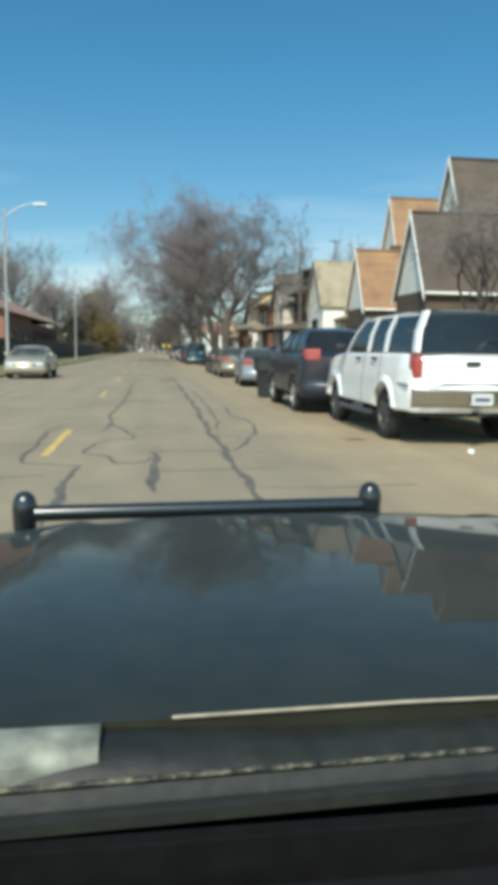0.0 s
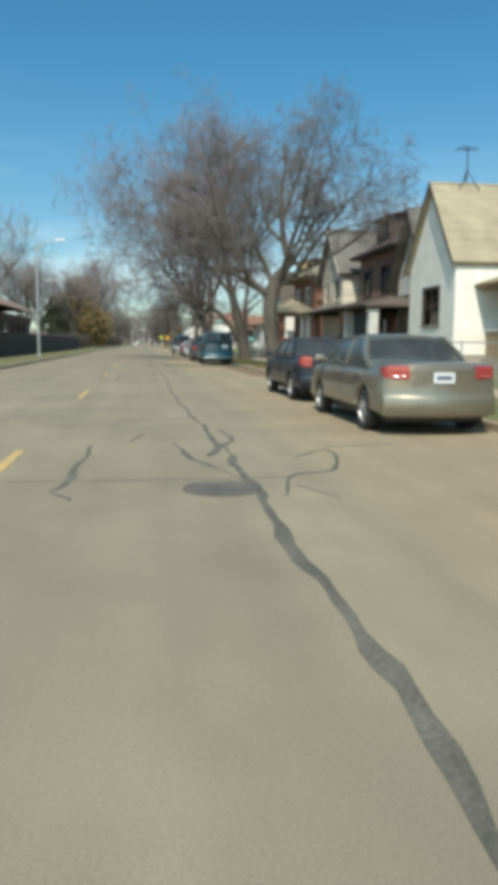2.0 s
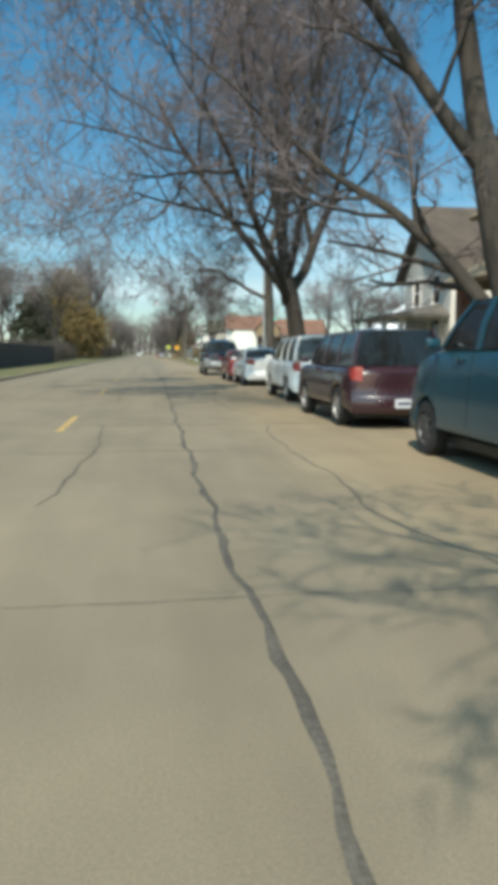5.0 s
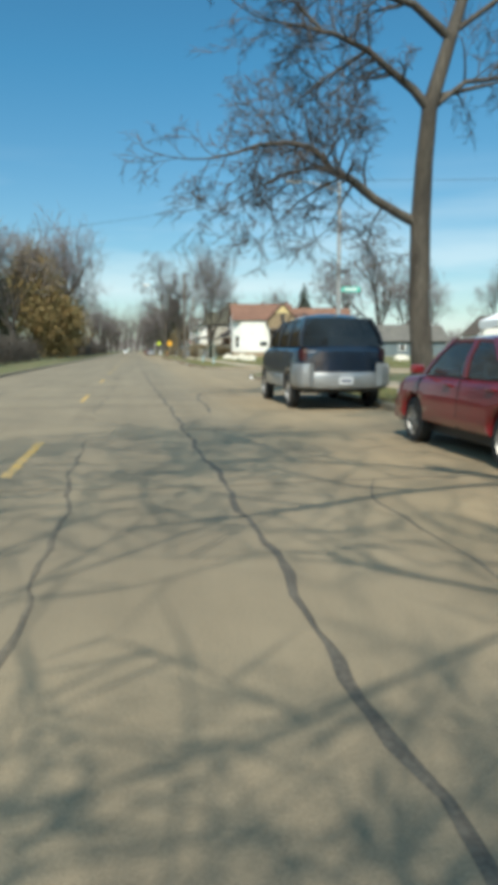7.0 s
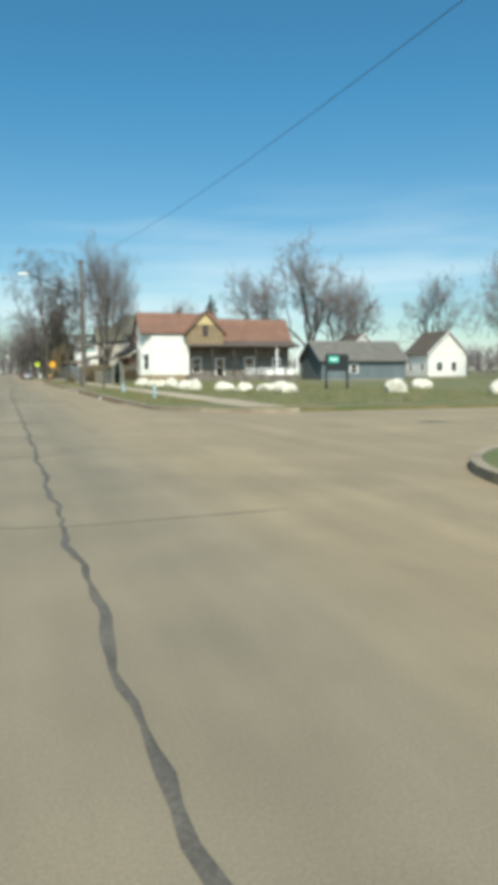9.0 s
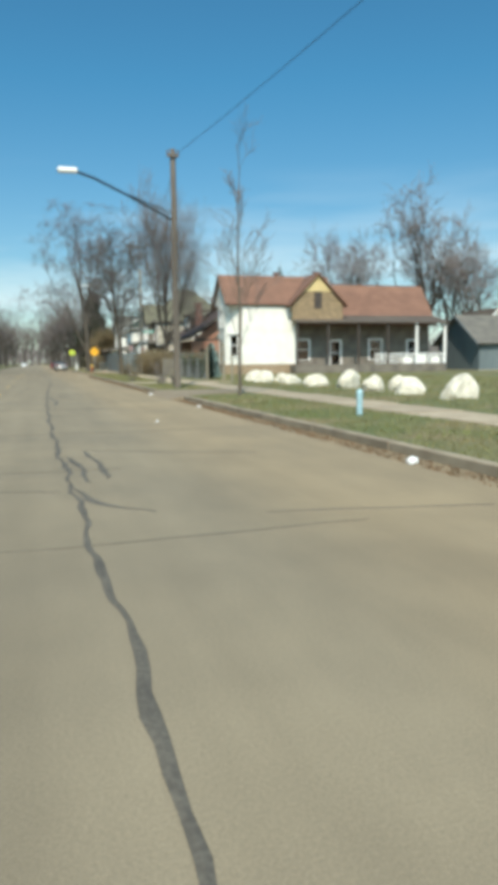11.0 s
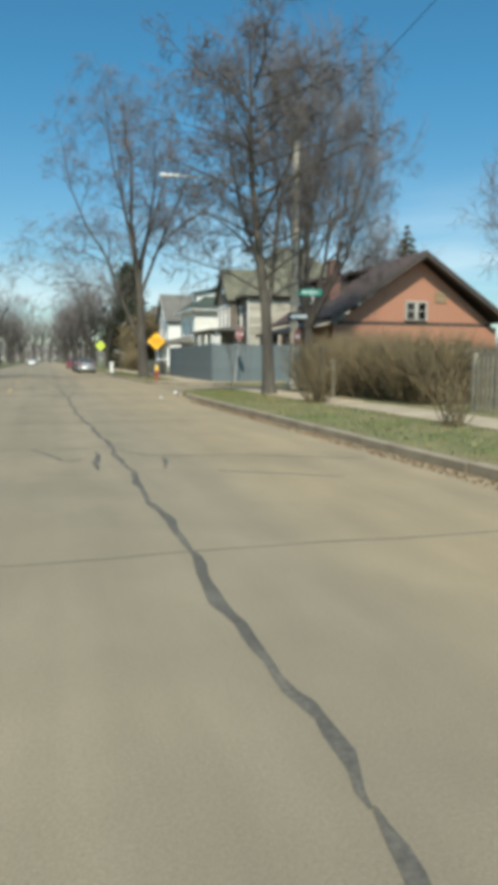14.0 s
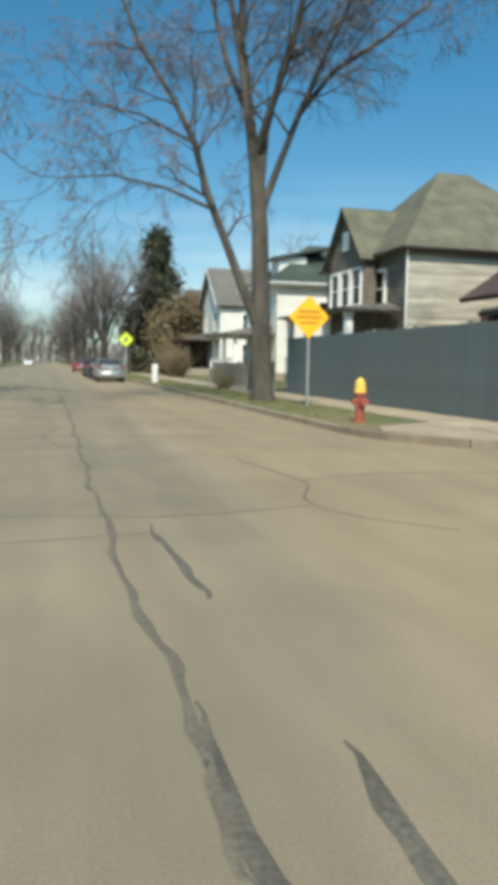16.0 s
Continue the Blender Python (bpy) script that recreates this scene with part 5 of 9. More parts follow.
# far end of the street
sedan("silver saloon parked far along the kerb", 4.05, 266.0, P_silver, 4.6, 1.76, 1.44)
sedan("black saloon parked far along the kerb", 4.0, 272.4, P_black, 4.6, 1.76, 1.44)
sedan("dark blue saloon parked far along the kerb", 4.0, 279.2, P_blue, 4.6, 1.76, 1.44)
sedan("red saloon far down the street", 4.0, 302, P_red, 4.6, 1.76, 1.44)
sedan("white saloon far down the street", -3.2, 392, P_white, 4.6, 1.76, 1.44, turn=180.0, group="cars across the road")
sedan("silver saloon far down the street", -3.3, 430, P_silver, 4.6, 1.76, 1.44, turn=180.0, group="cars across the road")


# ---- houses ----
M_eave = mat("grey_brown_eave_paint", (0.17, 0.14, 0.11), 0.8, var=0.15, scale=3, bump=0.1)

def wall(bm, p0, p1, z0, z1, th=0.2, holes=()):
    """An upright wall from p0 to p1 with openings (u0, u1, low, high) that go right through it."""
    a, b = Vector(p0), Vector(p1)
    L = (b - a).length
    u = (b - a) / L
    nrm = Vector((-u.y, u.x))
    us = sorted({0, L, *[h[0] for h in holes], *[h[1] for h in holes]})
    zs = sorted({z0, z1, *[h[2] for h in holes], *[h[3] for h in holes]})
    solid = {}
    for i in range(len(us) - 1):
        for j in range(len(zs) - 1):
            cu, cz = (us[i] + us[i + 1]) / 2, (zs[j] + zs[j + 1]) / 2
            solid[i, j] = not any(h[0] < cu < h[1] and h[2] < cz < h[3] for h in holes)
    made = {}

    def v(i, j, d):
        if (i, j, d) not in made:
            q = a + u * us[i] + nrm * (th if d else 0)
            made[i, j, d] = bm.verts.new((q.x, q.y, zs[j]))
        return made[i, j, d]

    for (i, j), s in solid.items():
        if not s:
            continue
        for d in (0, 1):
            bm.faces.new((v(i, j, d), v(i + 1, j, d), v(i + 1, j + 1, d), v(i, j + 1, d)))
        for di, dj, p, q in ((-1, 0, (i, j), (i, j + 1)), (1, 0, (i + 1, j), (i + 1, j + 1)), (0, -1, (i, j), (i + 1, j)), (0, 1, (i, j + 1), (i + 1, j + 1))):
            if not solid.get((i + di, j + dj)):
                bm.faces.new((v(*p, 0), v(*q, 0), v(*q, 1), v(*p, 1)))


def window(parent, p0, p1, h, trim, curtain=False, bars=1, th=0.2):
    """A framed window in an opening: casing, rail, sill and pane."""
    a, b = Vector(p0), Vector(p1)
    u = (b - a).normalized()
    nrm = Vector((-u.y, u.x))
    rot = Matrix(((u.x, nrm.x, 0, a.x), (u.y, nrm.y, 0, a.y), (0, 0, 1, 0), (0, 0, 0, 1)))
    u0, u1, z0, z1 = h
    bm = B()
    w = 0.10
    for x0, x1, c0, c1 in ((u0 - w, u0 + 0.03, z0 - 0.02, z1 + w), (u1 - 0.03, u1 + w, z0 - 0.02, z1 + w), (u0 + 0.03, u1 - 0.03, z1 - 0.03, z1 + w)):
        box(bm, x0, x1, -0.035, 0.10, c0, c1)
    box(bm, u0, u1, 0.03, 0.09, (z0 + z1) / 2 - 0.03, (z0 + z1) / 2 + 0.03)
    for k in range(1, bars):
        x = u0 + (u1 - u0) * k / bars
        box(bm, x - 0.03, x + 0.03, 0.031, 0.091, z0, z1)
    bmesh.ops.transform(bm, matrix=rot, verts=bm.verts)
    win = part("window", bm, trim, parent)
    bm = B()
    box(bm, u0 - w - 0.03, u1 + w + 0.03, -0.08, 0.10, z0 - 0.08, z0 - 0.02)
    bmesh.ops.transform(bm, matrix=rot, verts=bm.verts)
    part("sill", bm, trim, win)
    bm = B()
    box(bm, u0 + 0.01, u1 - 0.01, 0.055, 0.062, z0, z1)
    bmesh.ops.transform(bm, matrix=rot, verts=bm.verts)
    part("pane", bm, M_pane, win)
    if curtain:
        bm = B()
        box(bm, u0 + 0.02, u1 - 0.02, 0.13, 0.15, z0 + (z1 - z0) * 0.35, z1)
        bmesh.ops.transform(bm, matrix=rot, verts=bm.verts)
        part("curtain", bm, M_curtain, win)
    return win


def slab(bm, a, b, c, d, th=0.14):
    """A roof slope: four corners (outer face) and a thickness below it."""
    q = [Vector(p) for p in (a, b, c, d)]
    n = (q[1] - q[0]).cross(q[2] - q[0]).normalized()
    if n.z < 0:
        n = -n
    top = [bm.verts.new(p) for p in q]
    bot = [bm.verts.new(p - n * th) for p in q]
    bm.faces.new(top)
    bm.faces.new(bot[::-1])
    for i in range(4):
        bm.faces.new((top[i], bot[i], bot[(i + 1) % 4], top[(i + 1) % 4]))


def gable_roof(parent, dx, dy, ze, zr, axis, roofmat, trim, over=0.4, wallmat=None, off=(0, 0)):
    ox, oy = off
    if axis == "x":
        ym = oy + dy / 2
        s = (zr - ze) / (dy / 2)
        x0, x1 = ox - over, ox + dx + over
        ends = [((x0, oy - over, ze - s * over), (x1, oy - over, ze - s * over), (x1, ym, zr), (x0, ym, zr)), ((x1, oy + dy + over, ze - s * over), (x0, oy + dy + over, ze - s * over), (x0, ym, zr), (x1, ym, zr))]
        tri = [(oy + 0.001, ze), (oy + dy - 0.001, ze), (ym, zr - 0.14)]
        spans = ((ox, ox + 0.18), (ox + dx - 0.18, ox + dx))
    else:
        xm = ox + dx / 2
        s = (zr - ze) / (dx / 2)
        y0, y1 = oy - over, oy + dy + over
        ends = [((ox - over, y1, ze - s * over), (ox - over, y0, ze - s * over), (xm, y0, zr), (xm, y1, zr)), ((ox + dx + over, y0, ze - s * over), (ox + dx + over, y1, ze - s * over), (xm, y1, zr), (xm, y0, zr))]
        tri = [(ox + 0.001, ze), (ox + dx - 0.001, ze), (xm, zr - 0.14)]
        spans = ((oy, oy + 0.18), (oy + dy - 0.18, oy + dy))
    for e in ends:
        bm = B()
        slab(bm, *[Vector(p) + Vector((0, 0, 0.10)) for p in e])
        rf = part("roof", bm, roofmat, parent)
        # rake boards along the sloping ends
        for i, k in ((0, 3), (1, 2)):
            bm = B()
            p, q = Vector(e[i]), Vector(e[k])
            dirn = Vector(e[1]) - Vector(e[0])
            o = dirn.normalized() * (-0.035 if i == 0 else 0.035)
            vs = [bm.verts.new(v) for v in (p + o + Vector((0, 0, 0.09)), q + o + Vector((0, 0, 0.09)), q + o - Vector((0, 0, 0.12)), p + o - Vector((0, 0, 0.12)))]
            f = bm.faces.new(vs)
            r = bmesh.ops.extrude_face_region(bm, geom=[f])
            for v in r["geom"]:
                if isinstance(v, bmesh.types.BMVert):
                    v.co -= o * 0.9
            part("rake_board", bm, trim, rf)
    if wallmat is not None:
        for a, b in spans:
            bm = B()
            prism(bm, tri, a, b, axis)
            part("gable", bm, wallmat, parent)


def hip_roof(parent, dx, dy, ze, zr, roofmat, trim, over=0.5, ridge=0.15, off=(0, 0)):
    ox, oy = off
    x0, x1, y0, y1 = ox - over, ox + dx + over, oy - over, oy + dy + over
    xm, ym = ox + dx / 2, oy + dy / 2
    if dx >= dy:
        h = (dx - dy) / 2 + ridge
        a, b = (xm - h, ym, zr), (xm + h, ym, zr)
    else:
        h = (dy - dx) / 2 + ridge
        a, b = (xm, ym - h, zr), (xm, ym + h, zr)
    c = [(x0, y0, ze), (x1, y0, ze), (x1, y1, ze), (x0, y1, ze)]
    if dx >= dy:
        sl = ((c[0], c[1], b, a), (c[2], c[3], a, b), (c[1], c[2], b), (c[3], c[0], a))
    else:
        sl = ((c[0], c[1], a), (c[1], c[2], b, a), (c[2], c[3], b), (c[3], c[0], a, b))
    for s in sl:
        bm = B()
        q = [Vector(p) for p in s]
        top = [bm.verts.new(p) for p in q]
        bot = [bm.verts.new(p - Vector((0, 0, 0.12))) for p in q]
        bm.faces.new(top)
        bm.faces.new(bot[::-1])
        for i in range(len(q)):
            bm.faces.new((top[i], bot[i], bot[(i + 1) % len(q)], top[(i + 1) % len(q)]))
        part("roof", bm, roofmat, parent)
    bm = B()
    for p, q in ((c[0], c[1]), (c[1], c[2]), (c[2], c[3]), (c[3], c[0])):
        p, q = Vector(p), Vector(q)
        tube(bm, [p - Vector((0, 0, 0.07)), q - Vector((0, 0, 0.07))], 0.06, 6)
    part("gutter", bm, trim, parent)
    bm = B()
    box(bm, x0 + 0.05, x1 - 0.05, y0 + 0.05, y1 - 0.05, ze - 0.20, ze - 0.13)
    part("soffit", bm, trim, parent)


def shell(parent, dx, dy, z0, z1, wallmat, trim, win, off=(0, 0), base=0.45, curtains=True):
    """Four walls with windows. win: side letter -> openings along that wall. W looks on the street, S back along it."""
    ox, oy = off
    cs = {"S": ((ox, oy), (ox + dx, oy)), "E": ((ox + dx, oy), (ox + dx, oy + dy)), "N": ((ox + dx, oy + dy), (ox, oy + dy)), "W": ((ox, oy + dy), (ox, oy))}
    for k, (p, q) in cs.items():
        bm = B()
        p2, q2 = (Vector(p), Vector(q))
        u = (q2 - p2).normalized()
        if k in "EW":
            p2, q2 = p2 + u * 0.2, q2 - u * 0.2
        hs = [(h[0] - (0.2 if k in "EW" else 0), h[1] - (0.2 if k in "EW" else 0), h[2], h[3]) for h in win.get(k, ())]
        wall(bm, p2, q2, z0, z1, 0.2, hs)
        w = part("wall", bm, wallmat, parent)
        for i, h in enumerate(hs):
            window(parent, p2, q2, h, trim, curtain=curtains and i % 2 == 0, bars=2 if h[1] - h[0] > 1.4 else 1)
    if base:
        bm = B()
        box(bm, ox - 0.05, ox + dx + 0.05, oy - 0.05, oy + dy + 0.05, 0.0, base)
        part("foundation", bm, M_stone, parent)


def porch(parent, x0, x1, y0, y1, floor, low, high, roofmat, colmat, trim, cols, side="W", rail=True, piers=None, colw=0.22):
    """An open porch: deck, columns, beam and a lean-to roof that rises towards the house (+x for W)."""
    bm = B()
    box(bm, x0, x1, y0, y1, 0.0, floor)
    part("porch_deck", bm, M_stone if piers is None else piers, parent)
    for (cx, cy) in cols:
        bm = B()
        if piers is not None:
            box(bm, cx - 0.28, cx + 0.28, cy - 0.28, cy + 0.28, floor, floor + 1.0, 0.01)
            part("pier", bm, piers, parent)
            bm = B()
            box(bm, cx - colw / 2, cx + colw / 2, cy - colw / 2, cy + colw / 2, floor + 1.0, low - 0.02, 0.01)
        else:
            box(bm, cx - colw / 2, cx + colw / 2, cy - colw / 2, cy + colw / 2, floor, low - 0.02, 0.01)
            box(bm, cx - colw / 2 - 0.04, cx + colw / 2 + 0.04, cy - colw / 2 - 0.04, cy + colw / 2 + 0.04, low - 0.16, low - 0.04)
        part("column", bm, colmat, parent)
    bm = B()
    for a in ((x0, x0 + 0.16, y0, y1), (x0 + 0.16, x1, y0, y0 + 0.16), (x0 + 0.16, x1, y1 - 0.16, y1)):
        box(bm, *a, low - 0.02, low + 0.20)
    part("beam", bm, trim, parent)
    o = 0.35
    A, Bq = (x0 - o, y0 - o, low + 0.18), (x0 - o, y1 + o, low + 0.18)
    ins = min(1.2, (y1 - y0) * 0.2)
    C, D = (x1, y1 - ins + o, high), (x1, y0 + ins - o, high)
    bm = B()
    slab(bm, A, Bq, C, D, 0.12)
    for tri in ((A, D, (x1, y0 - o, low + 0.18)), (Bq, (x1, y1 + o, low + 0.18), C)):
        top = [bm.verts.new(p) for p in tri]
        bot = [bm.verts.new(Vector(p) - Vector((0, 0, 0.12))) for p in tri]
        bm.faces.new(top)
        bm.faces.new(bot[::-1])
        for i in range(3):
            bm.faces.new((top[i], bot[i], bot[(i + 1) % 3], top[(i + 1) % 3]))
    part("porch_roof", bm, roofmat, parent)
    if rail:
        bm = B()
        box(bm, x0 + 0.03, x0 + 0.09, y0, y1, floor + 0.80, floor + 0.88)
        box(bm, x0 + 0.03, x0 + 0.09, y0, y1, floor + 0.12, floor + 0.18)
        n = int((y1 - y0) / 0.16)
        for i in range(n):
            y = y0 + (i + 0.5) * (y1 - y0) / n
            box(bm, x0 + 0.045, x0 + 0.075, y - 0.015, y + 0.015, floor + 0.18, floor + 0.80)
        part("railing", bm, trim, parent)


def chimney(parent, x, y, z0, z1, material, w=0.55):
    bm = B()
    box(bm, x - w / 2, x + w / 2, y - w / 2, y + w / 2, z0, z1)
    box(bm, x - w / 2 - 0.06, x + w / 2 + 0.06, y - w / 2 - 0.06, y + w / 2 + 0.06, z1, z1 + 0.15)
    part("chimney", bm, material, parent)


def house(label, x, y):
    return thing("house", label, "house", pose(x, y, 0.1), "houses along the street")


M_porchbrown = banded(mat("shaded_brown_boards", (0.115, 0.085, 0.058), 0.85, var=0.2, scale=2, bump=0.2), "Z", 0.15, 0.5, 0.8)
M_porchshade = mat("dark_porch_shade", (0.045, 0.05, 0.052), 0.7, var=0.2, scale=2, bump=0.1)
M_block = mat("grey_white_concrete_block", (0.50, 0.49, 0.44), 0.9, var=0.12, scale=1.6, bump=0.5, bscale=8, col2=(0.36, 0.36, 0.33))


def wing_house(label, x, y, roofmat, trim, tall, back=4.0, deep=7.6, set_back=3.7):
    """A story-and-a-half house: a tall gable behind and a lower steep gabled wing towards the street."""
    h = house(label, x, y)
    # wing walls: brown wood, with the shade below the eave in its colour
    shell(h, 3.6, 3.2, 0.3, 3.45, M_porchbrown, M_darktrim, {"W": [(0.9, 2.2, 1.1, 2.5)], "S": [(1.0, 2.0, 1.2, 2.4)]})
    bm = B()
    tube(bm, [(-0.10, -0.20, 3.33), (3.7, -0.20, 3.33)], 0.05, 6)
    part("gutter", bm, M_whiteplain, h)
    gable_roof(h, 3.6, 3.2, 3.45, 6.4, "x", roofmat, M_whiteplain, 0.14, M_white)
    shell(h, 9.5, deep, 0.3, 4.6, M_white, trim, {"W": [(0.5, 1.2, 1.1, 2.6)], "S": [(2.0, 3.0, 1.1, 2.5), (5.5, 6.6, 1.1, 2.5)]}, off=(set_back, back))
    gable_roof(h, 9.5, deep, 4.6, tall, "x", roofmat, M_whiteplain, 0.16, M_white, off=(set_back, back))
    # side dormer on the slope that looks back along the street
    bm = B()
    box(bm, 6.0, 8.4, back + 0.8, back + 2.6, 5.2, 7.3)
    part("dormer", bm, M_redbrick if roofmat is M_rf_orange else M_whiteplain, h)
    bm = B()
    slab(bm, (5.7, back + 0.3, 7.25), (8.7, back + 0.3, 7.25), (8.7, back + 3.4, 8.25), (5.7, back + 3.4, 8.25), 0.12)
    part("dormer_roof", bm, roofmat, h)
    return h


h = wing_house("white house with steep brown shingle gables", 9.72, 25.5, M_rf_brown, M_whiteplain, 9.75, 4.2, 5.0, 3.53)
chimney(h, 7.9, 6.5, 8.0, 10.2, M_redbrick)
h = wing_house("white house with steep orange-brown shingle gables", 10.6, 35.9, M_rf_orange, M_whiteplain, 10.3, 5.0, 5.0)
chimney(h, 2.4, 2.6, 4.0, 6.7, M_redbrick, 0.45)

# white house with tan roof and a tan brick side porch
h = house("white story-and-a-half house with a tan shingle roof", 13.2, 55.6)
shell(h, 10.5, 5.4, 0.5, 4.85, M_white, M_darktrim, {"W": [(1.85, 3.7, 2.05, 3.7)], "S": [(5.0, 6.0, 1.6, 3.0)]}, base=0.75)
gable_roof(h, 10.5, 5.4, 4.85, 8.35, "x", M_rf_tan, M_darktrim, 0.25, M_white)
chimney(h, 5.6, 3.0, 7.4, 9.1, M_redbrick, 0.6)
bm = B()
tube(bm, [(1.5, 2.7, 8.2), (1.5, 2.7, 10.0)], 0.03, 6)
for dx, dy in ((-0.5, -0.35), (0.5, -0.35), (0.0, 0.5)):
    tube(bm, [(1.5, 2.7, 9.0), (1.5 + dx, 2.7 + dy, 8.05)], 0.02, 5)
tube(bm, [(1.05, 2.7, 9.92), (2.0, 2.7, 9.92)], 0.02, 5)
for k in range(5):
    tube(bm, [(1.1 + 0.2 * k, 2.2 + 0.05 * k, 9.94), (1.1 + 0.2 * k, 3.2 - 0.05 * k, 9.94)], 0.014, 5)
part("aerial", bm, M_wire, h)
bm = B()
box(bm, 1.3, 6.0, -5.6, -0.02, -0.1, 0.6)
part("porch_floor", bm, M_stone, h)
for x, y in ((1.6, -5.3), (1.6, -2.8), (5.7, -5.3)):
    bm = B()
    box(bm, x - 0.26, x + 0.26, y - 0.26, y + 0.26, 0.6, 3.7, 0.015)
    part("pier", bm, M_tanbrick, h)
for x0, x1, y0, y1 in ((1.45, 1.65, -5.04, -3.06), (1.45, 1.65, -2.54, -0.1), (1.86, 5.44, -5.42, -5.22)):
    bm = B()
    box(bm, x0, x1, y0, y1, 0.6, 1.75)
    part("porch_wall", bm, M_tanbrick, h)
    bm = B()
    box(bm, x0 - 0.05, x1 + 0.05, y0 - 0.04 if x1 > 3 else y0, y1 + 0.04 if x1 > 3 else y1, 1.752, 1.83, 0.01)
    part("coping", bm, M_whiteplain, h)
hip_roof(h, 4.9, 5.5, 3.75, 4.75, M_rf_tan, M_tanbrick, 0.35, 0.15, off=(1.25, -5.7))

# white house behind, gable to the street
h = house("white gabled house with dark rake boards and deep porch", 14.6, 61.7)
shell(h, 9.5, 5.0, 0.5, 4.8, M_white, M_whiteplain, {"W": [(1.9, 3.3, 1.4, 2.9)], "S": [(3.0, 4.0, 1.5, 2.8)]})
gable_roof(h, 9.5, 5.0, 4.8, 8.3, "x", M_rf_grey, M_darktrim, 0.55, M_white)
porch(h, -3.2, -0.02, 0.2, 5.0, 0.6, 3.0, 3.9, M_rf_brown, M_block, M_darktrim, ((-2.95, 0.35), (-2.95, 4.75)), colw=0.48, rail=False)
for x0, x1, y0, y1 in ((-3.15, -2.85, 0.60, 4.50), (-2.70, -0.05, 0.22, 0.46)):
    bm = B()
    box(bm, x0, x1, y0, y1, 0.6, 1.45)
    part("porch_wall", bm, M_block, h, "grey-white concrete block parapet")
    bm = B()
    box(bm, x0 - 0.05, x1 + 0.05, y0, y1, 1.452, 1.52, 0.01)
    part("coping", bm, M_whiteplain, h)
# a dark sheet stands in for the shaded inside of the porch
bm = B()
box(bm, -2.72, -2.69, 0.60, 4.50, 1.525, 2.95)
part("porch_shade_sheet", bm, M_porchshade, h, "dark sheet for the shade inside the porch opening")

# dark red brick two-storey house
h = house("dark red brick two-storey house with maroon hip roof", 14.9, 67.7)
shell(h, 9.0, 7.6, 0.5, 7.0, M_redbrick, M_darktrim, {"W": [(1.0, 2.6, 4.3, 5.9), (4.6, 6.2, 4.3, 5.9), (1.0, 2.6, 1.3, 3.0), (4.8, 5.8, 0.6, 2.7)], "S": [(1.2, 2.4, 4.3, 5.9), (5, 6.2, 4.3, 5.9), (1.2, 2.4, 1.3, 2.9)]})
hip_roof(h, 9.0, 7.6, 7.0, 9.6, M_rf_maroon, M_darktrim, 0.6)
bm = B()
box(bm, 0.3, 3.0, 2.4, 5.2, 7.2, 9.0)
part("dormer", bm, M_rf_maroon, h)
bm = B()
slab(bm, (-0.2, 2.0, 8.95), (-0.2, 5.6, 8.95), (3.6, 5.6, 9.9), (3.6, 2.0, 9.9), 0.12)
part("dormer_roof", bm, M_rf_maroon, h)
porch(h, -3.4, -0.02, 0.0, 7.6, 0.7, 3.1, 4.1, M_rf_brown, M_brick, M_darktrim, ((-3.1, 0.4), (-3.1, 7.2)), colw=0.46, piers=M_brick)

# grey two-storey behind, cream gambrel side
h = house("weathered cream two-storey house with grey roof", 14.0, 76.5)
shell(h, 9.0, 5.8, 0.5, 6.4, M_warmcream, M_warmcream, {"W": [(1.0, 2.2, 4.2, 5.7), (3.6, 4.8, 4.2, 5.7)], "S": [(1.5, 2.5, 4.2, 5.6)]})
gable_roof(h, 9.0, 5.8, 6.4, 9.4, "x", M_rf_grey, M_warmcream, 0.45, M_warmcream)
porch(h, -2.0, -0.02, 0.2, 5.6, 0.6, 3.2, 4.0, M_rf_grey, M_whiteplain, M_whiteplain, ((-1.75, 0.5), (-1.75, 3.1), (-1.75, 5.2)), colw=0.26)

# orange brick house with pyramid porch
h = house("orange brick two-storey house with brown hip roof", 13.7, 84.0)
shell(h, 9.0, 7.8, 0.5, 6.6, M_brick, M_whiteplain, {"W": [(1.2, 2.4, 4.2, 5.7), (5.0, 6.2, 4.2, 5.7), (5.0, 6.4, 1.3, 2.9)], "S": [(1.5, 2.7, 4.2, 5.7), (5.0, 6.2, 4.2, 5.7), (1.5, 2.7, 1.3, 2.9)]})
hip_roof(h, 9.0, 7.8, 6.6, 9.3, M_rf_tan, M_tanbrick, 0.9)
bm = B()
box(bm, -0.2, 1.6, 4.5, 6.3, 6.7, 8.15)
part("dormer", bm, M_yellowboard, h)
bm = B()
slab(bm, (-0.6, 4.2, 8.10), (-0.6, 6.6, 8.10), (2.6, 6.6, 8.7), (2.6, 4.2, 8.7), 0.12)
part("dormer_roof", bm, M_rf_brown, h)
bm = B()
box(bm, -3.0, -0.02, 0.4, 5.6, -0.1, 0.8)
part("porch_deck", bm, M_tanbrick, h)
for y in (0.8, 5.2):
    bm = B()
    box(bm, -2.75, -2.2, y - 0.28, y + 0.28, 0.8, 3.68, 0.01)
    part("pier", bm, M_brick, h)
for x0, x1, y0, y1 in ((-2.6, -2.4, 1.1, 4.9), (-2.18, -0.05, 0.55, 0.75)):
    bm = B()
    box(bm, x0, x1, y0, y1, 0.8, 1.6)
    part("porch_wall", bm, M_brick, h)
hip_roof(h, 2.8, 5.4, 3.7, 4.75, M_rf_tan, M_tanbrick, 0.40, 0.1, off=(-2.8, 0.3))

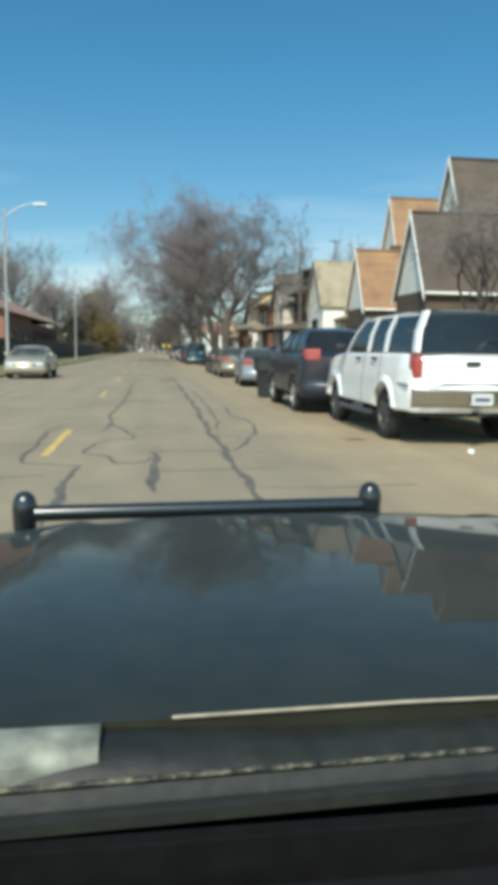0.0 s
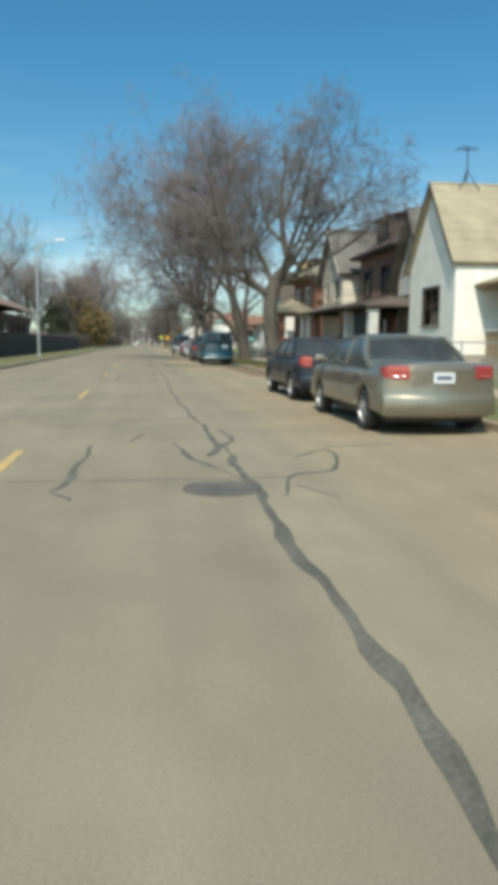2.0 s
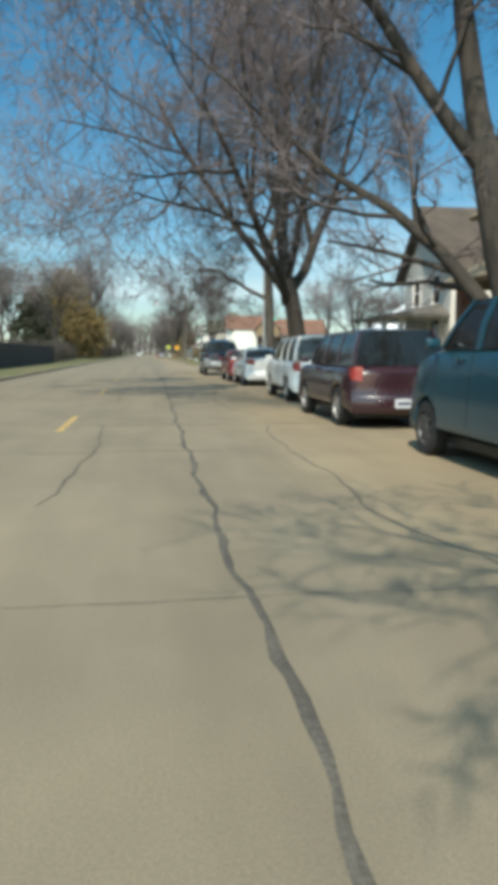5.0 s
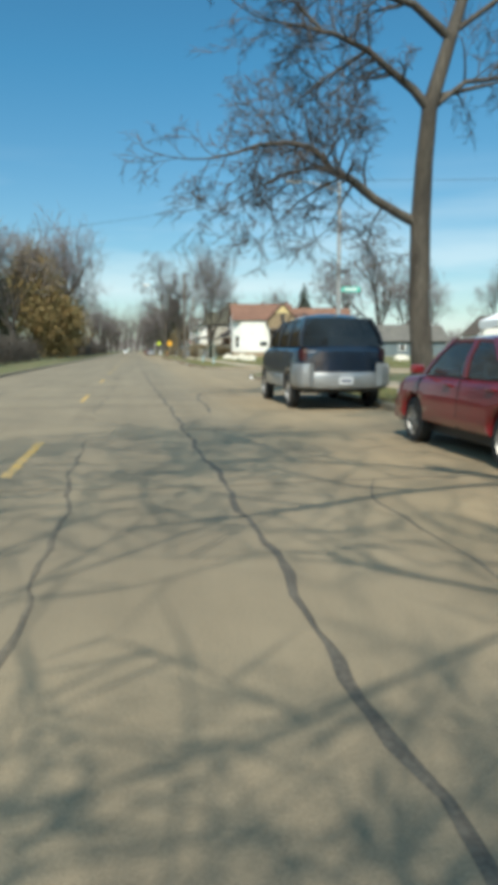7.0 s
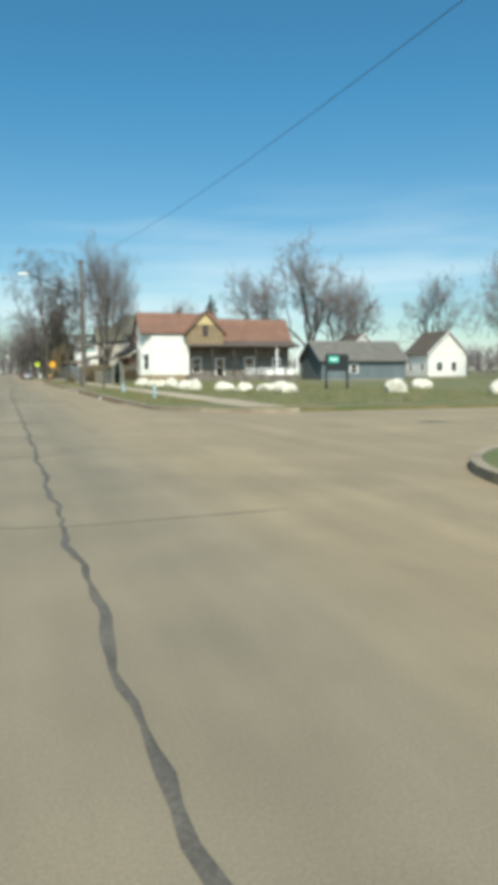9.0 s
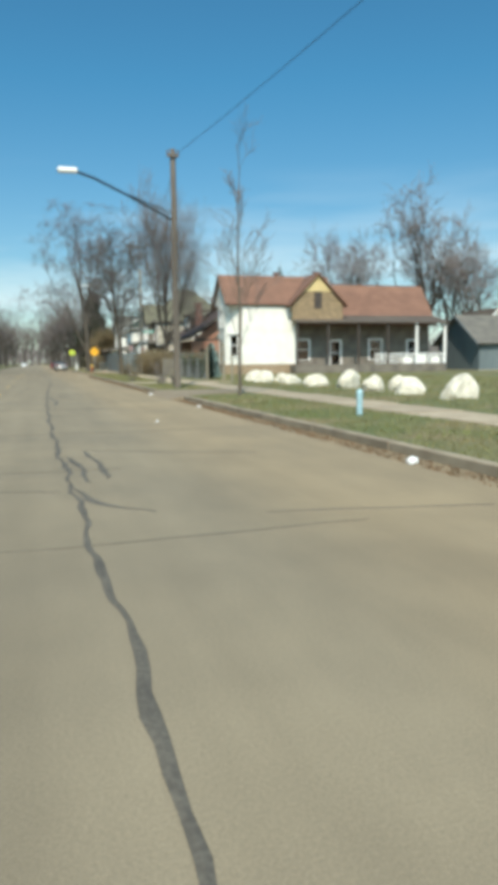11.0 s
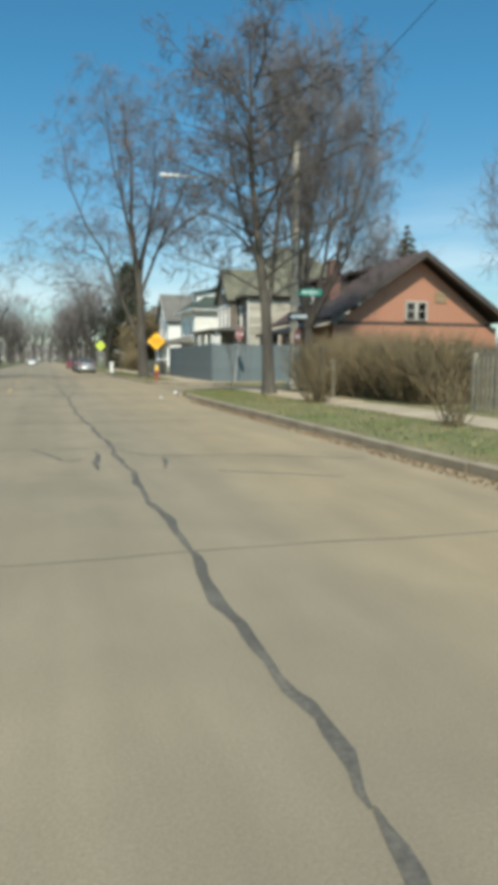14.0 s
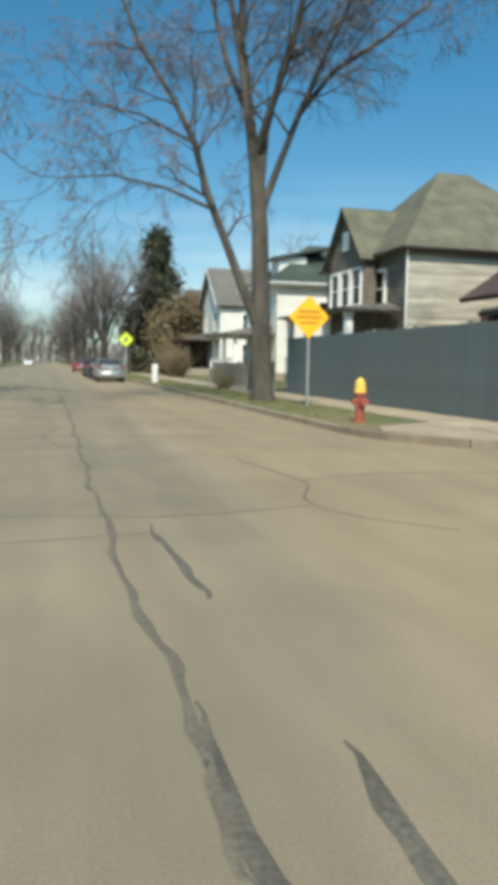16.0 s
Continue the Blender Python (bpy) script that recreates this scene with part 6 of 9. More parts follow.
# white house beyond the brick one
h = house("white gabled house with a brown shingle roof and porch", 13.7, 96.4)
shell(h, 9.0, 6.0, 0.5, 5.3, M_white, M_whiteplain, {"W": [(1.2, 2.2, 3.6, 4.9), (3.8, 4.8, 3.6, 4.9), (3.6, 4.8, 1.2, 2.8)], "S": [(4.2, 5.2, 1.4, 2.8)]})
gable_roof(h, 9.0, 6.0, 5.3, 8.2, "x", M_rf_brown, M_darktrim, 0.45, M_white)
porch(h, -2.4, -0.02, 0.3, 5.7, 0.6, 2.8, 3.5, M_rf_grey, M_whiteplain, M_whiteplain, ((-2.1, 0.6), (-2.1, 3.0), (-2.1, 5.4)))

# white garage with low gable
h = thing("garage", "white garage with a low rust-red roof", "garage", pose(18.5, 104.0, 0.1))
shell(h, 8.5, 6.4, 0.1, 2.6, M_white, M_whiteplain, {"W": [(1.4, 2.4, 1.0, 2.0)]}, base=0.15)
gable_roof(h, 8.5, 6.4, 2.6, 4.6, "x", M_rf_red, M_whiteplain, 0.35, M_white)

# white party tent
t = thing("canopy_tent", "white canvas canopy tent with a peaked roof", "tent", pose(21.4, 120.5, 0.12))
bm = B()
q = [(-5, -4.5, 2.5), (5, -4.5, 2.5), (5, 4.5, 2.5), (-5, 4.5, 2.5)]
ring1 = [bm.verts.new(p) for p in q]
ring2 = [bm.verts.new((p[0] * 0.5, p[1] * 0.5, 3.9)) for p in q]
ring3 = [bm.verts.new((p[0] * 0.04, p[1] * 0.04, 5.7)) for p in q]
low = [bm.verts.new((p[0], p[1], 2.15)) for p in q]
for a, b in ((low, ring1), (ring1, ring2), (ring2, ring3)):
    for k in range(4):
        bm.faces.new((a[k], a[(k + 1) % 4], b[(k + 1) % 4], b[k]))
bm.faces.new(ring3)
part("canopy", bm, M_tent, t)
for sx_, sy_ in ((-1, -1), (1, -1), (1, 1), (-1, 1)):
    bm = B()
    tube(bm, [(sx_ * 4.9, sy_ * 4.4, 0), (sx_ * 4.9, sy_ * 4.4, 2.5)], 0.045, 8)
    part("tent_pole", bm, M_lampwhite, t)

# ---- second block ----
h = house("white farmhouse with rust-red roof, yellow gable and long porch", 15.75, 208.0)
# the street end is a bay with cut-off corners under a full-width gable
CUT = 1.25
bay = ((6.0, 4.8), (CUT, 4.8), (0.0, 4.8 - CUT), (0.0, CUT), (CUT, 0.0), (6.0, 0.0))
for i, (p, q) in enumerate(zip(bay, bay[1:])):
    p, q = Vector(p), Vector(q)
    u = (q - p).normalized()
    L = (q - p).length
    hs = {1: [(0.5, 1.25, 1.6, 3.3)], 2: [(0.25, 1.05, 0.85, 3.0), (0.75, 1.5, 4.1, 5.5)], 3: [(0.5, 1.25, 1.6, 3.3)]}.get(i, [])
    bm = B()
    wall(bm, p, q, 0.5, 6.0, 0.2, hs)
    part("wall", bm, M_white, h)
    for k, o in enumerate(hs):
        if i == 2 and k == 0:
            bm = B()
            box(bm, 0.05, 0.10, 4.8 - CUT - 1.05, 4.8 - CUT - 0.25, 0.85, 3.0)
            part("door", bm, M_brownshingle, h, "brown wooden front door")
            continue
        window(h, p, q, o, M_whiteplain, True)
        # a small hood over each window
        bm = B()
        box(bm, o[0] - 0.18, o[1] + 0.18, -0.16, 0.02, o[3] + 0.12, o[3] + 0.20)
        nrm = Vector((-u.y, u.x))
        bmesh.ops.transform(bm, matrix=Matrix(((u.x, nrm.x, 0, p.x), (u.y, nrm.y, 0, p.y), (0, 0, 1, 0), (0, 0, 0, 1))), verts=bm.verts)
        part("window_hood", bm, M_whiteplain, h)
bm = B()
prism(bm, [(CUT, -0.05), (6.0, -0.05), (6.0, 4.85), (CUT, 4.85), (-0.05, 4.8 - CUT), (-0.05, CUT)], 0.0, 0.85, "z")
part("foundation", bm, M_tanbrick, h)
bm = B()
prism(bm, [(0.0, 0.0), (CUT + 0.1, 0.0), (CUT + 0.1, 4.8), (0.0, 4.8)], 6.002, 6.05, "z")
part("soffit", bm, M_whiteplain, h)
gable_roof(h, 9.5, 4.8, 6.05, 8.42, "x", M_rf_red, M_eave, 0.30, M_white)
# side entrance on the far side
bm = B()
box(bm, 0.9, 3.4, 4.86, 6.9, 0.0, 0.6)
part("side_step", bm, M_stone, h)
for x in (1.1, 3.2):
    bm = B()
    box(bm, x - 0.09, x + 0.09, 6.5, 6.68, 0.6, 3.4)
    part("column", bm, M_whiteplain, h)
hip_roof(h, 2.6, 2.2, 3.45, 4.5, M_rf_tan, M_tanbrick, 0.3, 0.1, off=(0.9, 4.85))
main_parts = set(h.children)
shell(h, 14.0, 5.4, 0.5, 4.6, M_greywood, M_whiteplain, {"S": [(1.2, 2.2, 1.2, 2.9), (4.2, 5.2, 0.7, 2.8), (8.0, 9.2, 1.2, 2.9), (11.8, 12.8, 1.2, 2.8)]}, off=(6.0, 0.9))
gable_roof(h, 14.2, 5.4, 4.6, 7.9, "x", M_rf_red, M_darktrim, 0.4, M_greywood, off=(6.0, 0.9))
# cross gable over the porch
bm = B()
prism(bm, [(6.1, 4.55), (10.7, 4.55), (10.7, 5.9), (8.4, 8.3), (6.1, 5.9)], -0.75, -0.55, "y")
part("gable", bm, M_brownshingle, h)
bm = B()
prism(bm, [(7.15, 6.95), (9.65, 6.95), (8.4, 8.25)], -0.80, -0.755, "y")
part("gable_peak", bm, M_yellowboard, h)
bm = B()
box(bm, 8.05, 8.75, -0.80, -0.70, 5.5, 6.9)
part("vent", bm, M_darktrim, h)
for s in (-1, 1):
    bm = B()
    slab(bm, (8.4 + s * 2.75, -1.05, 5.75), (8.4 + s * 2.75, 3.5, 5.75), (8.4, 3.5, 8.5), (8.4, -1.05, 8.5), 0.12)
    part("gable_roof", bm, M_rf_red, h)
bm = B()
slab(bm, (6.2, -1.7, 4.35), (20.6, -1.7, 4.35), (20.6, 1.0, 5.05), (6.2, 1.0, 5.05), 0.12)
part("porch_roof", bm, M_rf_brown, h)
bm = B()
box(bm, 6.1, 20.4, -1.5, 0.88, 0.0, 0.75)
part("porch_deck", bm, M_greywood, h)
for k in range(6):
    bm = B()
    x = 6.3 + 2.8 * k
    box(bm, x - 0.09, x + 0.09, -1.45, -1.27, 0.75, 4.3)
    part("column", bm, M_whiteplain if k > 3 else M_darktrim, h)
bm = B()
box(bm, 13.4, 20.3, -1.42, -1.34, 1.55, 1.63)
for k in range(40):
    box(bm, 13.5 + k * 0.17, 13.54 + k * 0.17, -1.40, -1.36, 0.75, 1.55)
part("railing", bm, M_whiteplain, h)
bm = B()
for k, dx in enumerate((16.2, 17.6, 19.0)):
    box(bm, dx, dx + 0.9, -1.30, -0.6, 0.75, 1.3 + 0.25 * (k % 2), 0.05)
part("porch_clutter", bm, M_whiteplain, h)
# the long wing adjoins the street end
for ob in set(h.children) - main_parts:
    ob.location.x -= 0.7
chimney(h, 9.2, 3.4, 7.6, 8.9, M_redbrick, 0.5)
chimney(h, 5.2, 3.0, 7.9, 8.75, M_redbrick, 0.35)

# dark grey shed
h = thing("shed", "dark grey shed with a low gable roof", "shed", pose(38.5, 206.0, 0.1))
shell(h, 12.0, 7.0, 0.1, 2.7, M_bluefence, M_whiteplain, {"S": [(4.0, 5.0, 1.0, 2.0)]}, base=0.1)
gable_roof(h, 12.0, 7.0, 2.7, 5.1, "x", M_rf_grey, M_bluefence, 0.5, M_bluefence)

# distant houses behind the open lot
for i, (x, y, w, hh, wm, rm) in enumerate(((52, 228, 7, 7.2, M_white, M_rf_brown), (64, 222, 7, 7.5, M_white, M_rf_brown), (76, 205, 8, 7.0, M_white, M_rf_brown), (60, 190, 7, 6.6, M_greywood, M_rf_grey), (88, 180, 8, 7.0, M_white, M_rf_grey), (80, 160, 8, 6.8, M_redbrick, M_rf_maroon))):
    h = house("small gabled house far behind the open lot", x, y)
    shell(h, w, 7.0, 0.2, hh * 0.55, wm, M_whiteplain, {"W": [(1.0, 2.0, 1.2, 2.4), (4.6, 5.6, 1.2, 2.4)], "S": [(1.5, 2.6, 1.2, 2.5), (4.2, 5.2, 1.2, 2.5)]}, base=0.3)
    gable_roof(h, w, 7.0, hh * 0.55, hh, "x" if i > 3 else "y", rm, M_whiteplain, 0.4, wm)

# salmon brick bungalow with broad gable to the side street
h = house("salmon brick bungalow with broad dark gable roof", 18.9, 238.6)
shell(h, 12.6, 11.5, 0.4, 3.7, M_salmon, M_darktrim, {"S": [(1.2, 2.4, 1.2, 2.6), (9.4, 10.6, 1.2, 2.6)], "W": [(2.0, 3.4, 1.1, 2.6), (7.4, 8.8, 1.1, 2.6)]}, base=0.6)
bm = B()
wall(bm, (0.4, 0.0), (12.2, 0.0), 3.7, 3.95, 0.18)
part("belt_course", bm, M_darktrim, h)
bm = B()
prism(bm, [(0.5, 3.95), (12.1, 3.95), (6.3, 8.3)], 0.0, 0.18, "y")
part("gable", bm, M_salmon, h)
for ux in (5.4, 6.25):
    window(h, (0, -0.12), (12, -0.12), (ux, ux + 0.65, 4.15, 5.3), M_curtain, True)
bm = B()
box(bm, 7.6, 8.5, -0.05, 0.02, 5.3, 6.1, 0.01)
part("board", bm, M_brownshingle, h, "weathered board over an old opening")
for s in (-1, 1):
    bm = B()
    slab(bm, (6.3 + s * 6.9, -1.1, 4.18), (6.3 + s * 6.9, 12.4, 4.18), (6.3, 12.4, 8.75), (6.3, -1.1, 8.75), 0.2)
    part("roof", bm, M_rf_maroon, h)
    bm = B()
    vs = [bm.verts.new(p) for p in ((6.3 + s * 6.9, -1.14, 4.13), (6.3, -1.14, 8.70), (6.3, -1.14, 8.30), (6.3 + s * 6.9, -1.14, 3.73))]
    f = bm.faces.new(vs)
    r = bmesh.ops.extrude_face_region(bm, geom=[f])
    for v in r["geom"]:
        if isinstance(v, bmesh.types.BMVert):
            v.co.y += 0.035
    part("rake_board", bm, M_darktrim, h)
bm = B()
box(bm, 1.2, 4.6, 6.5, 10.5, 5.2, 7.2)
part("dormer", bm, M_darktrim, h)
for yy in (7.0, 8.6):
    window(h, (1.08, 12), (1.08, 0), (12 - yy - 1.3, 12 - yy, 5.7, 6.8), M_whiteplain)
bm = B()
slab(bm, (0.5, 6.0, 7.3), (0.5, 11.0, 7.3), (6.0, 11.0, 8.5), (6.0, 6.0, 8.5), 0.14)
part("dormer_roof", bm, M_rf_maroon, h)
chimney(h, 2.2, 5.6, 5.0, 8.6, M_redbrick, 0.8)
bm = B()
slab(bm, (-3.8, -0.6, 3.1), (-3.8, 5.8, 3.1), (0.0, 5.8, 4.15), (0.0, -0.6, 4.15), 0.16)
part("porch_roof", bm, M_rf_brown, h)
for yy in (-0.2, 2.6, 5.4):
    bm = B()
    box(bm, -3.5, -3.1, yy - 0.2, yy + 0.2, 0.0, 3.0, 0.01)
    part("column", bm, M_darktrim, h)

# big weathered house behind the blue fence
h = house("weathered two-storey house, cream boards and olive hip roof", 17.2, 253.8)
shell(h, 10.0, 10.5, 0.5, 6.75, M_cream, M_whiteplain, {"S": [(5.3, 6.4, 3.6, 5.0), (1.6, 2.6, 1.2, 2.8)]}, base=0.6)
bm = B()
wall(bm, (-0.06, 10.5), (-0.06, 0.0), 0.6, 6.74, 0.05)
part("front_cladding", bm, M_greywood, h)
for a, b in ((1.0, 2.1), (3.1, 4.4), (7.0, 8.2)):
    window(h, (-0.16, 10.5), (-0.16, 0), (a, b, 4.2, 6.0), M_whiteplain, True)
window(h, (-0.16, 10.5), (-0.16, 0), (6.2, 8.6, 1.2, 2.9), M_whiteplain, True, 3)
hip_roof(h, 10.6, 10.5, 6.9, 11.9, M_rf_olive, M_eave, 0.5, 0.9)
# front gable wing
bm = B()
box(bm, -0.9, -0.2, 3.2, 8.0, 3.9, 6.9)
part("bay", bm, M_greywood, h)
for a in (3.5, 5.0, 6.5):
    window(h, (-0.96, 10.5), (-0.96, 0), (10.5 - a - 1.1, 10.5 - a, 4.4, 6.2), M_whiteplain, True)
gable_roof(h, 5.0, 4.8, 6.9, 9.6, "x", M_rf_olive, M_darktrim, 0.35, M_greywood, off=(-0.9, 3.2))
bm = B()
box(bm, -0.98, -0.90, 5.2, 6.0, 7.4, 8.4)
part("attic_window", bm, M_whiteplain, h)
bm = B()
tube(bm, [(-0.12, -0.10, 0.5), (-0.12, -0.10, 6.8)], 0.05, 8)
part("downpipe", bm, M_whiteplain, h)
porch(h, -3.0, -0.2, 0.6, 9.9, 0.6, 3.75, 4.3, M_rf_grey, M_whiteplain, M_curtain, ((-2.7, 0.9), (-2.7, 3.8), (-2.7, 6.7), (-2.7, 9.6)), colw=0.36)

h = house("white two-storey house with a dark green roof", 15.4, 269.0)
shell(h, 11.0, 8.0, 0.5, 6.6, M_white, M_whiteplain, {"W": [(1.0, 2.0, 4.0, 5.5), (5.4, 6.4, 4.0, 5.5)], "S": [(3.0, 4.0, 4.0, 5.4)]})
hip_roof(h, 11.0, 8.0, 6.6, 9.8, M_rf_green, M_whiteplain, 0.6, 0.4)
bm = B()
box(bm, 0.6, 2.6, 1.6, 3.4, 7.0, 8.6)
part("dormer", bm, M_white, h)
bm = B()
slab(bm, (0.2, 1.2, 8.5), (0.2, 3.8, 8.5), (4.2, 3.8, 9.3), (4.2, 1.2, 9.3), 0.12)
part("dormer_roof", bm, M_rf_green, h)
porch(h, -3.0, -0.02, 0.5, 7.5, 0.6, 3.0, 3.9, M_rf_grey, M_whiteplain, M_whiteplain, ((-2.7, 0.8), (-2.7, 4.0), (-2.7, 7.2)))
h = house("white two-storey house with a grey gable roof and brown porch", 15.0, 284.0)
shell(h, 10.0, 7.4, 0.5, 6.4, M_white, M_whiteplain, {"W": [(1.0, 2.0, 4.0, 5.5), (5.0, 6.0, 4.0, 5.5)], "S": [(2.0, 3.0, 4.0, 5.4), (2.0, 3.0, 1.2, 2.8)]})
gable_roof(h, 10.0, 7.4, 6.4, 9.6, "x", M_rf_grey, M_whiteplain, 0.5, M_white)
porch(h, -3.0, -0.02, 0.5, 6.9, 0.6, 3.0, 3.9, M_rf_brown, M_darktrim, M_darktrim, ((-2.7, 0.8), (-2.7, 6.6)))
for i in range(5):
    h = house("two-storey house far along the street", 16.5 + (i % 2), 302.0 + 17 * i)
    wm = (M_redbrick, M_cream, M_white, M_brick, M_white)[i]
    shell(h, 10.0, 8.0, 0.5, 6.2, wm, M_whiteplain, {"W": [(1.0, 2.2, 4.0, 5.4), (5.4, 6.6, 4.0, 5.4)], "S": [(2.0, 3.2, 4.0, 5.4)]})
    gable_roof(h, 10.0, 8.0, 6.2, 9.4, "xy"[i % 2], (M_rf_brown, M_rf_grey, M_rf_red, M_rf_brown, M_rf_grey)[i], M_whiteplain, 0.5, wm)

# long brick building across the road
h = thing("brick_building", "long low red brick building with sloping roof", "building", pose(-30.0, 78.0, 0.1))
shell(h, 15.6, 18.0, 0.2, 5.2, M_brick, M_darktrim, {"E": [(3, 5, 1.2, 3), (8, 10, 1.2, 3), (13, 15, 1.2, 3)], "S": [(4, 6, 1.2, 3), (10, 12, 1.2, 3)]}, base=0.4)
shell(h, 15.0, 32.0, 0.2, 4.4, M_redbrick, M_darktrim, {"E": [(2 + 4 * k, 4.4 + 4 * k, 1.0, 3.4) for k in range(7)]}, off=(0.0, 18.0), base=0.4)
gable_roof(h, 15.6, 50.0, 5.1, 8.6, "y", M_rf_rust, M_darktrim, 0.7, M_redbrick)
chimney(h, 9.0, 30.0, 7.0, 10.4, M_redbrick, 1.2)
chimney(h, 9.0, 10.0, 7.0, 10.4, M_redbrick, 1.2)


# ---- trees along the street ----
tree("young bare street tree on the verge", pose(6.5, 32.2, 0.1), twig=M_twig, seed=3, height=7.4, trunk_r=0.07, fork=1.5, levels=4, kids=3, spread=0.4,
     stem=(((0, 0, -0.1), 0.08), ((0, 0, 1.0), 0.06), ((0.04, 0, 2.6), 0.05), ((0, 0.05, 4.2), 0.035), ((0.05, 0, 5.8), 0.022)),
     arms=tuple((0.36 + 0.075 * k, (0.7 * math.cos(2.4 * k), 0.7 * math.sin(2.4 * k), 1.0), 1.6 - 0.12 * k, 0.02) for k in range(8)))
tree("broad old maple with low grey forks on the verge", pose(6.75, 62.6, 0.1), M_bark_mid, M_twig_mid, seed=14, height=10.8, trunk_r=0.37, fork=3.9, levels=6, kids=4, spread=0.7, sway=0.08, twigs=0.7, sprout=1.45, weep=0.02,
     stem=(((0.05, 0, -0.1), 0.56), ((0, 0, 0.5), 0.42), ((-0.25, 0, 1.6), 0.36), ((-0.30, 0, 2.9), 0.36), ((-0.2, 0, 3.8), 0.38), ((0.2, 0.1, 4.6), 0.30), ((0.7, 0.2, 5.2), 0.22), ((0.4, 0.2, 6.3), 0.16), ((0.3, 0.3, 7.3), 0.13), ((0.3, 0.3, 8.9), 0.08)),
     paths=((((-0.3, 0, 3.3), (-0.75, 0, 3.8), (-1.4, 0, 4.15), (-2.1, 0, 4.6), (-2.8, 0, 4.8), (-3.5, 0, 5.0), (-3.8, 0.1, 5.4), (-4.6, 0.2, 5.6), (-5.8, 0.3, 6.0)), 0.17, 0.03, 14),
            (((-0.3, 0, 3.6), (-1.1, -0.2, 4.0), (-1.6, -0.2, 4.7), (-2.0, -0.2, 5.6), (-2.3, -0.2, 6.4), (-2.6, -0.3, 7.6), (-3.2, -0.4, 9.2)), 0.22, 0.04, 14),
            (((-2.0, -0.2, 5.6), (-2.7, -0.3, 5.9), (-3.2, -0.4, 6.1), (-4.2, -0.6, 6.3), (-5.4, -0.8, 6.7)), 0.10, 0.025, 10),
            (((0.4, 0.2, 6.2), (-0.4, 0.3, 6.9), (-0.6, 0.4, 7.7), (-0.8, 0.5, 9.0)), 0.11, 0.03, 10),
            (((0.0, 0, 4.0), (0.9, -0.2, 4.6), (2.1, -0.4, 5.2), (3.6, -0.5, 6.1), (4.8, -0.6, 7.0)), 0.17, 0.03, 12),
            (((0.8, 0.2, 5.1), (1.4, 0.3, 6.1), (1.9, 0.4, 7.0), (2.3, 0.5, 8.4)), 0.13, 0.03, 11),
            (((-0.1, 0.1, 3.9), (-0.3, 1.4, 5.2), (-0.8, 2.8, 6.6), (-1.2, 3.8, 8.2)), 0.18, 0.03, 12),
            (((0.1, -0.1, 4.2), (0.5, -1.3, 6.0), (0.8, -2.4, 7.3), (0.8, -3.2, 8.7)), 0.15, 0.03, 12),
            (((0.9, -0.2, 4.6), (2.2, -0.2, 6.5), (3.5, -0.2, 8.1), (4.7, -0.2, 9.2)), 0.11, 0.022, 16),
            (((0.7, 0.2, 5.2), (1.5, 0.2, 7.2), (2.4, 0.2, 9.2), (3.1, 0.2, 10.7)), 0.11, 0.022, 16),
            (((0.35, 0.3, 7.2), (0.9, 0.3, 8.9), (1.5, 0.3, 10.4), (1.8, 0.3, 11.4)), 0.09, 0.022, 14),
            (((2.2, -0.2, 6.5), (3.6, -0.3, 7.0), (4.9, -0.4, 7.3)), 0.07, 0.02, 11)))
